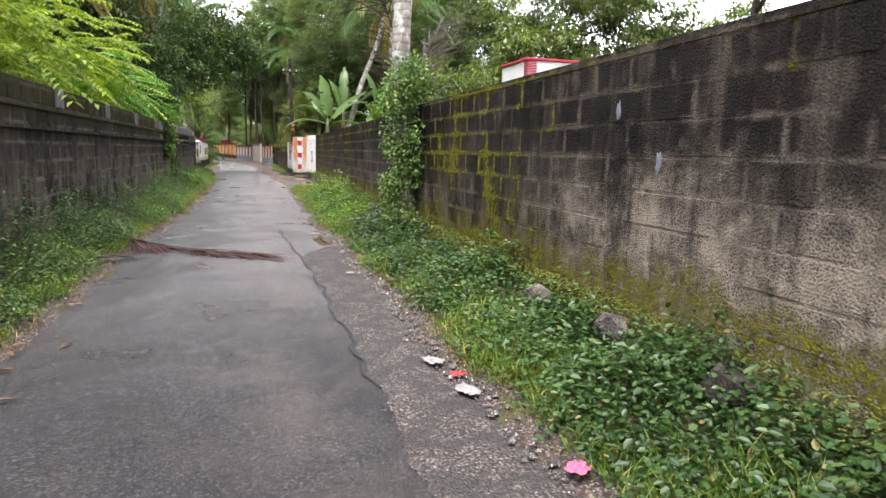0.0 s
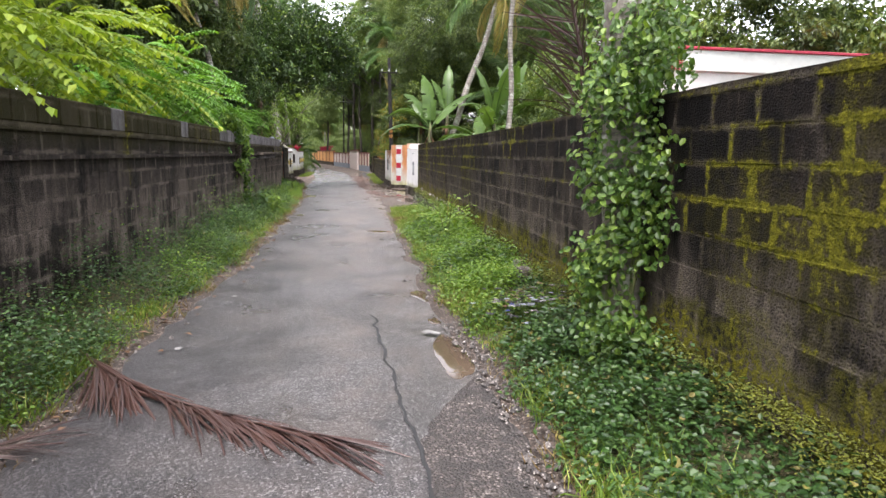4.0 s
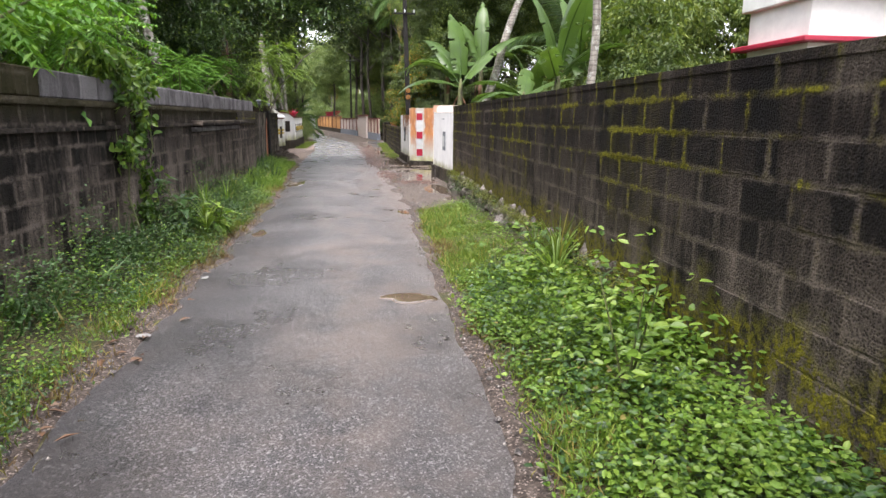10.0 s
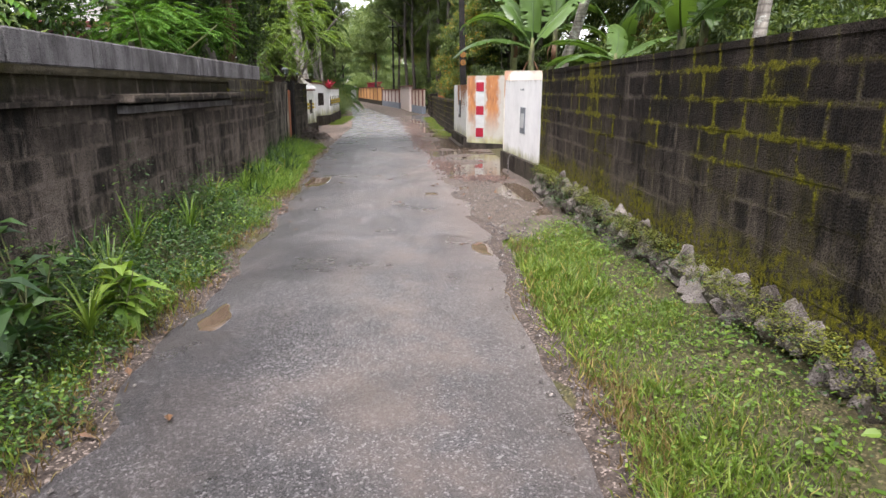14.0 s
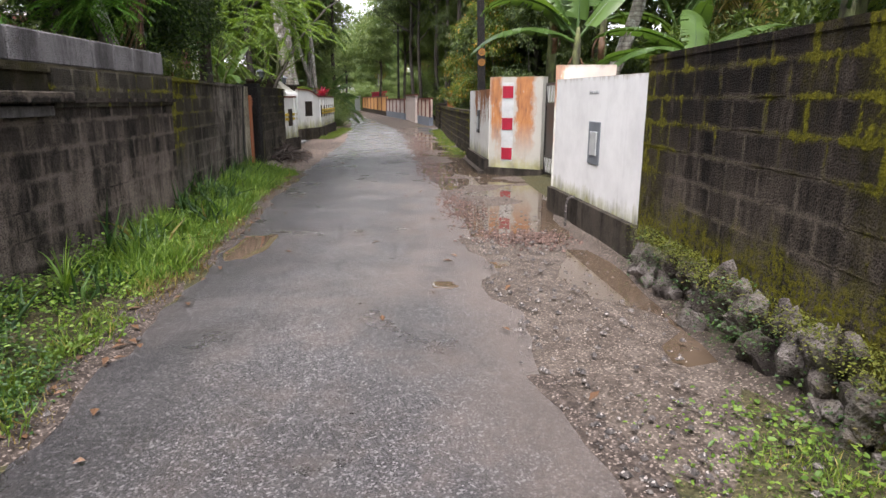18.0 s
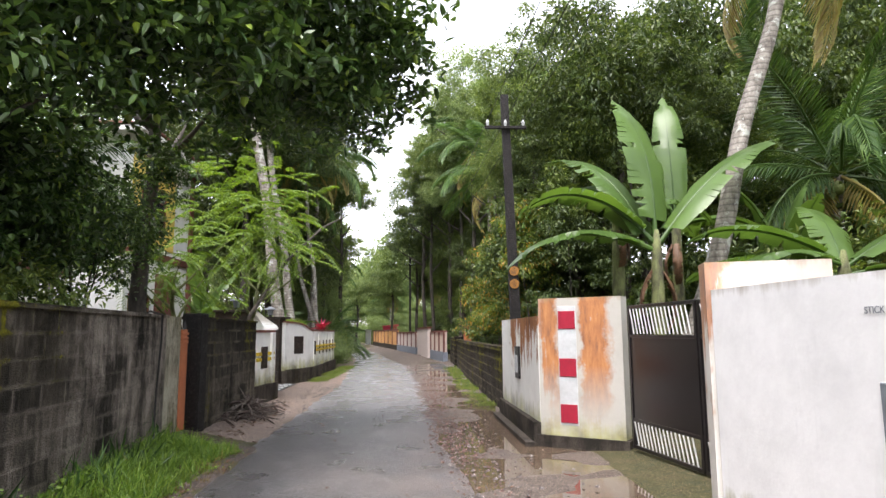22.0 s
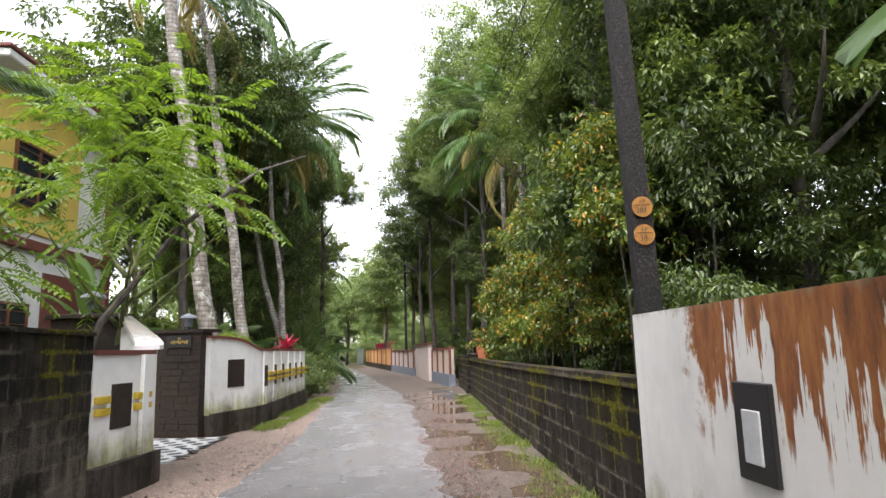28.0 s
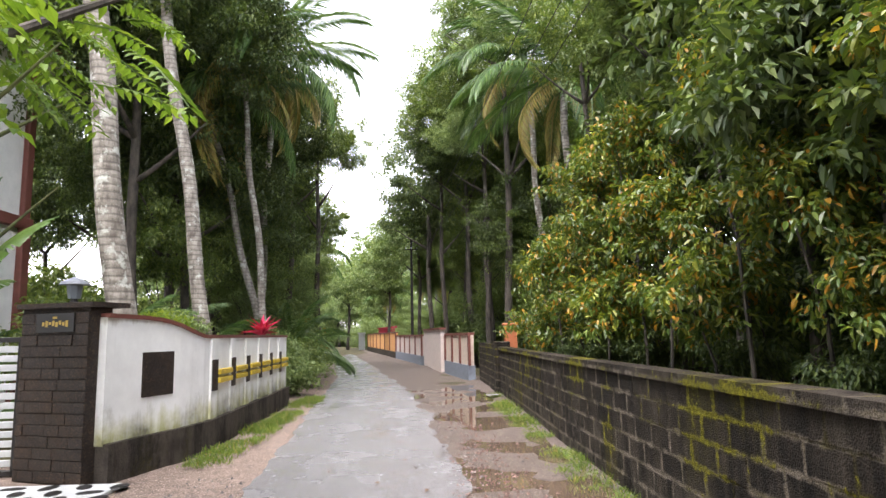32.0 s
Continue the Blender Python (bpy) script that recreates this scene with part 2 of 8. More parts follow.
def block_material(name, dark, mid, pale, moss=0.5, low_amount=0.5, low_z=(0.5, 1.3), bare=None, joints=None, smear=0.5, top=9.0, tint=(0.0, 0.0, 0.0), moss_y=None, foot=0.0, clean=None, drips=0.75):
    """Weathered open-textured cement blocks. joints: (y0, z0, length, height) of the bond; bare: a run of y with bare cement;
    moss_y: stops (y / 40, how much moss); clean: a run of y with washed, streaky paler cement."""
    k = Nodes(name)
    y, z = k.axis(1), k.axis(2)
    streak = k.noise(1.0, 8, 0.72, k.scaled(6.0, 6.0, 1.0))
    blotch = k.noise(1.6, 6, 0.65)
    grain = k.noise(70, 5, 0.75)
    pits = k.voronoi(84)
    coarse = k.math("ADD", k.math("MULTIPLY", grain, 0.6), k.math("MULTIPLY", pits, 0.5))
    wobble = k.math("SUBTRACT", k.noise(7, 5, 0.7), 0.5)
    tone = k.math("ADD", k.math("MULTIPLY", streak, 0.5), k.math("MULTIPLY", blotch, 0.5))
    even = tone
    tone = k.math("ADD", tone, k.math("MULTIPLY", k.math("SUBTRACT", k.rand(), 0.5), 0.09))
    col = k.ramp(tone, [(0.42, dark), (0.54, mid), (0.70, tuple(0.65 * p + 0.35 * q for p, q in zip(mid, pale)))])
    # the lower courses keep more of the pale cement, as coarse grains
    low = k.ramp(k.math("MULTIPLY", k.math("ADD", z, k.math("ADD", k.math("MULTIPLY", wobble, 0.5), k.math("MULTIPLY", k.math("SUBTRACT", blotch, 0.5), 1.4))), 0.5), [(low_z[0] / 2, 1.0), (low_z[1] / 2, 0.0)])
    grit = k.ramp(coarse, [(0.36, 0.0), (0.62, 1.0)])
    worn = k.math("MULTIPLY", k.math("MULTIPLY", low, k.ramp(tone, [(0.42, 0.1), (0.56, 1.0)])), low_amount)
    if bare:
        run = k.math("MULTIPLY", k.ramp(k.math("ADD", k.math("MULTIPLY", y, 0.05), k.math("MULTIPLY", wobble, 0.1)), [(bare[0] / 20, 1.0), (bare[1] / 20, 0.0)]),
                     k.ramp(k.math("MULTIPLY", k.math("ADD", z, k.math("MULTIPLY", k.math("SUBTRACT", blotch, 0.5), 1.8)), 0.5), [(0.44, 1.0), (0.68, 0.0)]))
        worn = k.math("MAXIMUM", worn, run)
        pale = k.mix(run, tuple(0.6 * p for p in pale), pale)
    if clean:
        run = k.ramp(k.math("ADD", k.math("MULTIPLY", k.math("SUBTRACT", y, clean[0]), 1.0 / (clean[1] - clean[0])), k.math("MULTIPLY", wobble, 0.4)), [(0.0, 0.0), (0.35, 1.0)])
        worn = k.math("MAXIMUM", worn, k.math("MULTIPLY", run, k.ramp(even, [(0.43, 0.0), (0.58, 0.8)])))
    col = k.mix(k.math("MULTIPLY", worn, k.math("ADD", k.math("MULTIPLY", grit, 0.75), 0.25), True), col, pale)
    col = k.mix(k.ramp(coarse, [(0.30, 0.8), (0.50, 0.0)]), col, tuple(c * 0.3 for c in dark))
    if bare:
        wash = k.math("MULTIPLY", k.math("MULTIPLY", run, k.ramp(k.noise(3.1, 6, 0.72), [(0.47, 0.0), (0.60, 0.9)])), k.ramp(streak, [(0.35, 0.4), (0.6, 1.0)]))
        col = k.mix(wash, col, k.mix(grain, (0.24, 0.20, 0.15), (0.42, 0.365, 0.285)))
        col = k.mix(k.math("MULTIPLY", run, k.ramp(k.noise(2.3, 6, 0.7), [(0.52, 0.0), (0.66, 0.75)])), col, (0.05, 0.042, 0.034))
    drip = k.math("ADD", k.math("MULTIPLY", k.noise(1.0, 6, 0.7, k.scaled(3.6, 3.6, 0.4)), 0.7), k.math("MULTIPLY", k.noise(9, 5, 0.75), 0.3))
    col = k.mix(k.ramp(drip, [(0.50, 0.0), (0.60, drips)]), col, tuple(c * 0.6 for c in dark))
    near_joint = None
    if joints:
        c = k.math("MULTIPLY", k.math("SUBTRACT", z, joints[1]), 1.0 / joints[3])
        u = k.math("ADD", k.math("MULTIPLY", k.math("SUBTRACT", y, joints[0]), 1.0 / joints[2]), k.math("MULTIPLY", k.math("FLOOR", c), 0.5))
        bed = k.math("MULTIPLY", k.math("ABSOLUTE", k.math("SUBTRACT", k.math("FRACT", c), 0.5)), 2.0)
        head = k.math("MULTIPLY", k.math("ABSOLUTE", k.math("SUBTRACT", k.math("FRACT", u), 0.5)), 2.0)
        head = k.math("ADD", k.math("MULTIPLY", head, joints[2] / joints[3]), 1.0 - joints[2] / joints[3])
        near_joint = k.math("ADD", k.math("MAXIMUM", bed, head), k.math("MULTIPLY", wobble, 0.95))
        wipe = k.math("MULTIPLY", k.ramp(near_joint, [(0.72, 0.0), (0.98, 1.0)]), k.ramp(k.noise(1.9, 5, 0.7), [(0.42, 0.0), (0.54, 1.0)]))
        col = k.mix(k.math("MULTIPLY", wipe, k.math("MULTIPLY", k.math("ADD", k.math("MULTIPLY", grit, 0.5), 0.5), smear)), col, pale if bare else tuple(0.9 * p for p in pale))
    if tint[1]:
        col = k.mix(k.ramp(k.math("MULTIPLY", k.math("ADD", z, k.math("MULTIPLY", wobble, 0.4)), 0.5), [((top - 0.25) / 2, 0.0), (top / 2, 0.55)]), col, tint)
    # moss: in the joints, under the coping, in hanging columns, along the footing
    fine = k.noise(24, 5, 0.75)
    field = k.math("ADD", k.math("MULTIPLY", k.noise(1.0, 4, 0.6, k.scaled(2.3, 2.3, 0.55)), 0.55), k.math("MULTIPLY", k.noise(0.9, 4, 0.65), 0.45))
    field = k.math("ADD", k.math("MULTIPLY", field, 0.75), k.math("MULTIPLY", fine, 0.25))
    field = k.math("ADD", field, (moss - 0.5) * 0.2)
    if near_joint is not None:
        damp = k.ramp(k.math("MULTIPLY", z, 0.5), [((top - 0.95) / 2, 0.35), ((top - 0.6) / 2, 1.0)]) if top < 5 else 1.0
        field = k.math("ADD", field, k.math("MULTIPLY", k.math("MULTIPLY", k.ramp(near_joint, [(0.64, 0.0), (0.96, 1.0)]), damp), 0.12 * min(1.0, 2.2 * moss)))
        field = k.math("SUBTRACT", field, k.ramp(k.noise(0.55, 3, 0.5, k.scaled(1, 1, 1.5)), [(0.42, 0.11), (0.64, 0.0)]))
    if top < 5:
        field = k.math("ADD", field, k.ramp(k.math("MULTIPLY", z, 0.5), [((top - 0.35) / 2, 0.0), (top / 2, 0.035)]))
    if moss_y:
        field = k.math("ADD", field, k.math("SUBTRACT", k.ramp(k.math("MULTIPLY", y, 1 / 40), [(q / 40, 0.5 + v) for q, v in moss_y]), 0.5))
    grown = k.ramp(field, [(0.555, 0.0), (0.60, 1.0)])
    if foot:
        hem = k.ramp(k.math("ADD", k.math("MULTIPLY", z, 0.5), k.math("MULTIPLY", k.math("SUBTRACT", k.noise(3.0, 5, 0.7), 0.5), 0.5)), [(0.12, 0.0), (0.19, 1.0), (0.26, 1.0), (0.36, 0.0)])
        hem = k.math("MULTIPLY", hem, k.ramp(fine, [(0.42, 0.0), (0.52, foot)]))
        grown = k.math("MAXIMUM", grown, hem)
    thin = k.ramp(field, [(0.48, 0.0), (0.57, 0.6)])
    col = k.mix(thin, col, k.mix(grain, (0.022, 0.020, 0.004), (0.07, 0.06, 0.010)))
    col = k.mix(k.math("MULTIPLY", grown, k.ramp(grain, [(0.32, 0.25), (0.5, 1.0)])), col, k.ramp(fine, [(0.32, (0.045, 0.043, 0.005)), (0.52, (0.11, 0.105, 0.009)), (0.70, (0.21, 0.195, 0.016))]))
    k.set(col, k.ramp(streak, [(0.3, 0.65), (0.7, 0.95)]), spec=0.1)
    k.bump(k.math("ADD", k.math("MULTIPLY", coarse, 1.3), k.math("ADD", k.math("MULTIPLY", grown, 0.5), k.math("MULTIPLY", blotch, 0.6))), 0.9, 0.014)
    return k.mat


M_BLOCK_R = block_material("mossy_block", (0.006, 0.005, 0.005), (0.021, 0.016, 0.0135), (0.27, 0.225, 0.185), 0.47, 0.65, (0.65, 1.5), (3.2, 5.2), (-12, -0.1, 0.4, 0.2), 0.55, 1.86,
                           moss_y=[(0, -0.10), (3.4, -0.05), (4.3, 0.045), (6.6, 0.035), (8.2, 0.0), (9, -0.02), (17, -0.02), (21, 0.01), (25, 0.03), (26, 0.07)], foot=1.0)
M_BLOCK_L = block_material("dark_block", (0.005, 0.0045, 0.004), (0.028, 0.0225, 0.0185), (0.22, 0.18, 0.15), 0.18, 0.95, (0.65, 1.5), None, (-12, -0.1, 0.4, 0.2), 0.6, 1.72, (0.030, 0.027, 0.006))
M_BLOCK_LOW = block_material("wet_block", (0.009, 0.008, 0.007), (0.028, 0.023, 0.018), (0.17, 0.145, 0.115), 0.5, 0.3, (0.2, 0.8), None, (36.85, -0.05, 0.4, 0.2), 1.1, 1.2)
M_GREYBLOCK = block_material("grey_block", (0.07, 0.065, 0.065), (0.17, 0.16, 0.16), (0.28, 0.265, 0.26), 0.05, 0.3, drips=0.3)
M_GREENWALL = block_material("green_wall", (0.012, 0.0105, 0.008), (0.04, 0.034, 0.025), (0.33, 0.29, 0.25), 0.42, 0.4, (0.4, 1.2), None, (28.13, -0.1, 0.4, 0.2), 0.25, 1.68, moss_y=[(27, 0.05), (29.5, 0.035), (31.5, -0.06), (34, -0.03)], clean=(30.4, 33.4))
M_STUB = block_material("dark_mossy_block", (0.012, 0.011, 0.009), (0.045, 0.039, 0.03), (0.26, 0.225, 0.18), 0.46, 0.6, (0.4, 1.4), None, (34.72, -0.05, 0.4, 0.2), 0.5, 1.7)
M_POST = block_material("drip_streaked_plaster", (0.05, 0.045, 0.025), (0.22, 0.2, 0.13), (0.5, 0.47, 0.38), 0.44, 0.9, (1.6, 2.4), clean=(20, 24))


def asphalt():
    k = Nodes("wet_asphalt")
    stones = k.ramp(k.voronoi(125, out="Color"), [(0.25, 0.005), (0.5, 0.045), (0.72, 0.13), (0.9, 0.65)])
    bw = k.noise(125, 4, 0.85)
    base = k.ramp(bw, [(0.36, (0.013, 0.013, 0.014)), (0.48, (0.088, 0.083, 0.088)), (0.58, (0.22, 0.208, 0.21)), (0.66, (0.5, 0.48, 0.47))])
    base = k.mix(0.5, base, k.mix(1.0, stones, (1.0, 0.95, 0.96), "MULTIPLY"))
    base = k.mix(k.ramp(k.voronoi(85, out="Color"), [(0.84, 0.0), (0.89, 0.75)]), base, (0.42, 0.41, 0.40))
    side = k.math("ADD", k.math("MULTIPLY", k.axis(0), 0.3), k.math("MULTIPLY", k.noise(0.9, 5, 0.65), 0.8))
    fresh = k.ramp(k.math("ADD", k.math("MULTIPLY", k.axis(1), 0.02), k.math("MULTIPLY", k.noise(0.5, 4, 0.6), 0.1)), [(0.12, 0.74), (0.2, 0.0)])
    base = k.mix(k.math("MAXIMUM", k.ramp(side, [(0.08, 0.65), (0.36, 0.0)]), fresh), base, k.mix(1.0, base, (0.24, 0.24, 0.27), "MULTIPLY"))
    silt = k.ramp(k.math("ADD", k.math("MULTIPLY", k.noise(0.55, 6, 0.65, k.scaled(1.6, 0.9, 1)), 0.6), k.math("MULTIPLY", k.noise(2.6, 6, 0.7), 0.4)), [(0.46, 0.0), (0.58, 0.85)])
    silt = k.math("MULTIPLY", silt, k.ramp(side, [(0.2, 0.25), (0.5, 1.0)]))
    rim = k.math("MULTIPLY", k.ramp(k.math("ADD", k.math("MULTIPLY", k.axis(0), 0.5), k.math("MULTIPLY", k.noise(1.6, 6, 0.7), 0.6)), [(0.60, 0.0), (0.82, 0.9)]), k.ramp(k.math("MULTIPLY", k.axis(1), 0.02), [(0.36, 0.3), (0.46, 1.0), (0.9, 1.0), (1.0, 0.3)]))
    silt = k.math("MAXIMUM", silt, rim)
    along = k.ramp(k.math("MULTIPLY", k.axis(1), 0.02), [(0.12, 0.45), (0.36, 0.9), (0.60, 0.8), (0.72, 0.2)])
    silt = k.math("MULTIPLY", k.math("MULTIPLY", silt, along), k.ramp(k.noise(55, 4, 0.7), [(0.3, 0.45), (0.6, 1.0)]))
    col = k.mix(silt, base, k.mix(k.noise(90, 3), (0.12, 0.095, 0.082), (0.29, 0.235, 0.205)))
    damp = k.noise(1.1, 5, 0.6)
    col = k.mix(k.math("MULTIPLY", k.ramp(damp, [(0.38, 0.3), (0.55, 0.0)]), k.ramp(k.noise(30, 5, 0.7), [(0.35, 0.3), (0.6, 1.0)])), col, (0.018, 0.018, 0.02))
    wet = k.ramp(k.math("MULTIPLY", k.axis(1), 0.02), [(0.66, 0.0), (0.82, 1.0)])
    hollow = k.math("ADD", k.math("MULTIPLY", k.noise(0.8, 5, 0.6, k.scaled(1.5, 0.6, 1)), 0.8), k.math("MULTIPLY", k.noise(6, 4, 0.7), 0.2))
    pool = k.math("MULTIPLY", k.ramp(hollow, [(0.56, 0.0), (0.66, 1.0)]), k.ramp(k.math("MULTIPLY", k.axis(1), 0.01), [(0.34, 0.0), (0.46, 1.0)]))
    # sky sheen on the wet far lane, painted into the colour as paler grey
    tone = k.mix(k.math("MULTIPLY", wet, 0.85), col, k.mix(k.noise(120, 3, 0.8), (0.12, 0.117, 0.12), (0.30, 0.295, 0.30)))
    rough = k.mix(wet, k.ramp(damp, [(0.35, 0.26), (0.62, 0.42)]), k.ramp(damp, [(0.40, 0.17), (0.62, 0.32)]))
    k.set(k.mix(k.math("MULTIPLY", pool, 0.5), tone, (0.06, 0.055, 0.05)), k.mix(pool, rough, (0.03, 0.03, 0.03)), spec=0.5)
    relief = k.math("ADD", bw, k.math("MULTIPLY", k.noise(45, 3), 0.7))
    k.bump(k.math("MULTIPLY", relief, k.math("SUBTRACT", 1.0, pool)), 1.0, 0.016)
    return k.mat


def soil(name, a, b, c, rough=0.9, scale=3.0):
    k = Nodes(name)
    n1, n2 = k.noise(scale, 7, 0.7), k.noise(60, 4, 0.7)
    col = k.mix(k.math("MULTIPLY", n2, 0.6), k.ramp(n1, [(0.35, a), (0.5, b), (0.68, c)]), tuple(v * 0.4 for v in a))
    grit = k.ramp(k.voronoi(70, out="Color"), [(0.15, 0.45), (0.6, 1.0), (0.92, 1.0)])
    col = k.mix(1.0, col, grit, "MULTIPLY")
    col = k.mix(k.ramp(k.voronoi(95, out="Color"), [(0.72, 0.0), (0.86, 0.6)]), col, tuple(min(1, v * 2.0) for v in c))
    k.set(col, k.ramp(n1, [(0.3, rough - 0.3), (0.6, rough)]), spec=0.25)
    k.bump(k.math("ADD", n1, k.math("MULTIPLY", n2, 0.5)), 0.8, 0.03)
    return k.mat


def worn_asphalt():
    """Old asphalt washed down to its pinkish gravel."""
    k = Nodes("worn_asphalt")
    cell = k.voronoi(70, out="Color")
    edge = k.voronoi(70)
    col = k.ramp(cell, [(0.2, (0.06, 0.052, 0.05)), (0.45, (0.11, 0.095, 0.09)), (0.7, (0.17, 0.145, 0.135)), (0.92, (0.32, 0.28, 0.26))])
    col = k.mix(k.ramp(edge, [(0.35, 0.0), (0.7, 0.85)]), col, (0.03, 0.025, 0.022))
    tar = k.ramp(k.noise(5, 6, 0.7), [(0.46, 0.0), (0.56, 0.85)])
    col = k.mix(tar, col, k.mix(k.noise(90, 3), (0.015, 0.014, 0.014), (0.08, 0.072, 0.07)))
    k.set(col, 0.7, spec=0.3)
    k.bump(k.math("SUBTRACT", k.math("MULTIPLY", k.noise(14, 5), 1.6), edge), 1.0, 0.02)
    return k.mat


M_ROAD = asphalt()
M_MUD = soil("wet_mud", (0.055, 0.041, 0.033), (0.118, 0.092, 0.075), (0.205, 0.17, 0.145), 0.72, 5.0)
M_SAND = soil("sandy_soil", (0.14, 0.10, 0.08), (0.25, 0.19, 0.155), (0.36, 0.285, 0.24), 0.85, 6.0)
M_EDGE = soil("brown_edge_soil", (0.035, 0.026, 0.021), (0.085, 0.064, 0.053), (0.19, 0.155, 0.135), 0.85, 16.0)
M_EARTH = soil("leafy_earth", (0.04, 0.045, 0.018), (0.075, 0.07, 0.03), (0.11, 0.09, 0.05), 0.95)


def leaf_material(name, a, b, c=None, rough=0.42, glow=0.38, odd=0.0, odd_color=(0.45, 0.28, 0.03)):
    """Leaves: a green for each leaf, a soft shine, and light that comes through."""
    k = Nodes(name)
    col = k.ramp(k.island(), [(0.0, a), (0.55, b), (1.0, c or b)])
    col = k.mix(k.ramp(k.noise(0.8, 3), [(0.35, 0.5), (0.65, 0.0)]), col, tuple(v * 0.6 for v in a))
    if odd:
        pick = k.math("FRACT", k.math("MULTIPLY", k.island(), 37.7))
        col = k.mix(k.math("LESS_THAN", pick, odd), col, odd_color)
    k.set(col, rough, spec=0.5)
    tr = k.n.new("ShaderNodeBsdfTranslucent")
    k.l.new(k.mix(1.0, col, (1.0, 1.0, 0.45), "MULTIPLY"), tr.inputs["Color"])
    mx = k.n.new("ShaderNodeMixShader")
    mx.inputs[0].default_value = glow
    k.l.new(k.bsdf.outputs[0], mx.inputs[1])
    k.l.new(tr.outputs[0], mx.inputs[2])
    k.l.new(mx.outputs[0], k.n["Material Output"].inputs["Surface"])
    return k.mat


M_LEAF_DARK = leaf_material("dark_leaf", (0.04, 0.07, 0.021), (0.082, 0.128, 0.034), (0.175, 0.225, 0.058), 0.45, 0.35)
M_LEAF_GLOSSY = leaf_material("glossy_leaf", (0.028, 0.06, 0.018), (0.06, 0.115, 0.03), (0.15, 0.25, 0.06), 0.28, 0.3, 0.05, (0.26, 0.36, 0.07))
M_LEAF_MID = leaf_material("mid_leaf", (0.066, 0.11, 0.026), (0.132, 0.195, 0.042), (0.25, 0.31, 0.07), 0.4)
M_LEAF_FEATHER = leaf_material("feather_leaf", (0.11, 0.19, 0.02), (0.22, 0.32, 0.035), (0.34, 0.42, 0.05), 0.5, 0.5)
M_LEAF_LACE = leaf_material("lace_leaf", (0.08, 0.15, 0.018), (0.14, 0.235, 0.03), (0.23, 0.33, 0.05), 0.5, 0.5)
M_LEAF_FERN = leaf_material("fern_leaf", (0.06, 0.17, 0.02), (0.12, 0.28, 0.03), (0.20, 0.36, 0.05), 0.5, 0.45)
# distance haze is painted into this leaf colour as a paler green
M_LEAF_HAZE = leaf_material("haze_pale_leaf", (0.13, 0.19, 0.075), (0.21, 0.295, 0.11), (0.33, 0.41, 0.17), 0.5, 0.42)
M_LEAF_PALM = leaf_material("palm_leaf", (0.045, 0.10, 0.025), (0.09, 0.17, 0.04), (0.16, 0.25, 0.06), 0.38, 0.35)
M_LEAF_DEAD = leaf_material("dead_frond", (0.022, 0.011, 0.010), (0.055, 0.026, 0.021), (0.13, 0.07, 0.055), 0.45, 0.1)
M_LEAF_STRAW = leaf_material("straw_frond", (0.22, 0.17, 0.05), (0.34, 0.27, 0.07), (0.28, 0.3, 0.07), 0.5, 0.3)
M_LEAF_BANANA = leaf_material("banana_leaf", (0.07, 0.135, 0.035), (0.11, 0.195, 0.045), (0.16, 0.26, 0.06), 0.3, 0.42)
M_LEAF_YELLOW = leaf_material("yellowing_leaf", (0.055, 0.105, 0.02), (0.13, 0.19, 0.032), (0.34, 0.36, 0.055), 0.34, 0.42, 0.10, (0.42, 0.23, 0.03))
M_LEAF_RED = leaf_material("red_leaf", (0.30, 0.008, 0.045), (0.5, 0.015, 0.08), (0.62, 0.06, 0.14), 0.4, 0.35)
M_WEED = leaf_material("weed_leaf", (0.02, 0.055, 0.012), (0.045, 0.105, 0.022), (0.095, 0.17, 0.04), 0.42, 0.3, 0.02, (0.2, 0.17, 0.05))
M_WEED_LIGHT = leaf_material("weed_leaf_light", (0.08, 0.165, 0.022), (0.165, 0.285, 0.036), (0.28, 0.40, 0.065), 0.45, 0.42)
M_DRYGRASS = leaf_material("dry_grass", (0.10, 0.06, 0.025), (0.22, 0.15, 0.055), (0.26, 0.25, 0.06), 0.7, 0.2)
M_GRASS = leaf_material("grass_blade", (0.09, 0.16, 0.02), (0.17, 0.27, 0.035), (0.28, 0.33, 0.06), 0.5, 0.4, 0.06, (0.4, 0.33, 0.12))
M_MOSS = leaf_material("moss", (0.07, 0.085, 0.009), (0.13, 0.145, 0.012), (0.2, 0.205, 0.02), 0.85, 0.15)
M_VINE = leaf_material("vine_leaf", (0.03, 0.07, 0.012), (0.08, 0.16, 0.024), (0.22, 0.33, 0.05), 0.42, 0.4)


def bark(name, a, b, ring=0.0, lichen=0.0):
    k = Nodes(name)
    n1 = k.noise(1.0, 5, 0.65, k.scaled(9, 9, 3))
    col = k.ramp(n1, [(0.36, a), (0.66, b)])
    h = k.noise(30, 4)
    if ring:
        w = k.n.new("ShaderNodeTexWave")
        w.bands_direction = "Z"
        w.inputs["Scale"].default_value, w.inputs["Distortion"].default_value, w.inputs["Detail"].default_value = ring, 1.2, 3
        k.l.new(k.pos.outputs["Position"], w.inputs["Vector"])
        col = k.mix(k.ramp(w.outputs["Fac"], [(0.02, 0.5), (0.3, 0.0)]), col, tuple(c * 0.4 for c in a))
        h = k.math("ADD", h, k.math("MULTIPLY", w.outputs["Fac"], 0.35))
    if lichen:
        col = k.mix(k.ramp(k.noise(5, 5, 0.7), [(0.55, 0.0), (0.62, lichen)]), col, (0.45, 0.47, 0.42))
    k.set(col, 0.85)
    k.bump(h, 0.7, 0.015)
    return k.mat


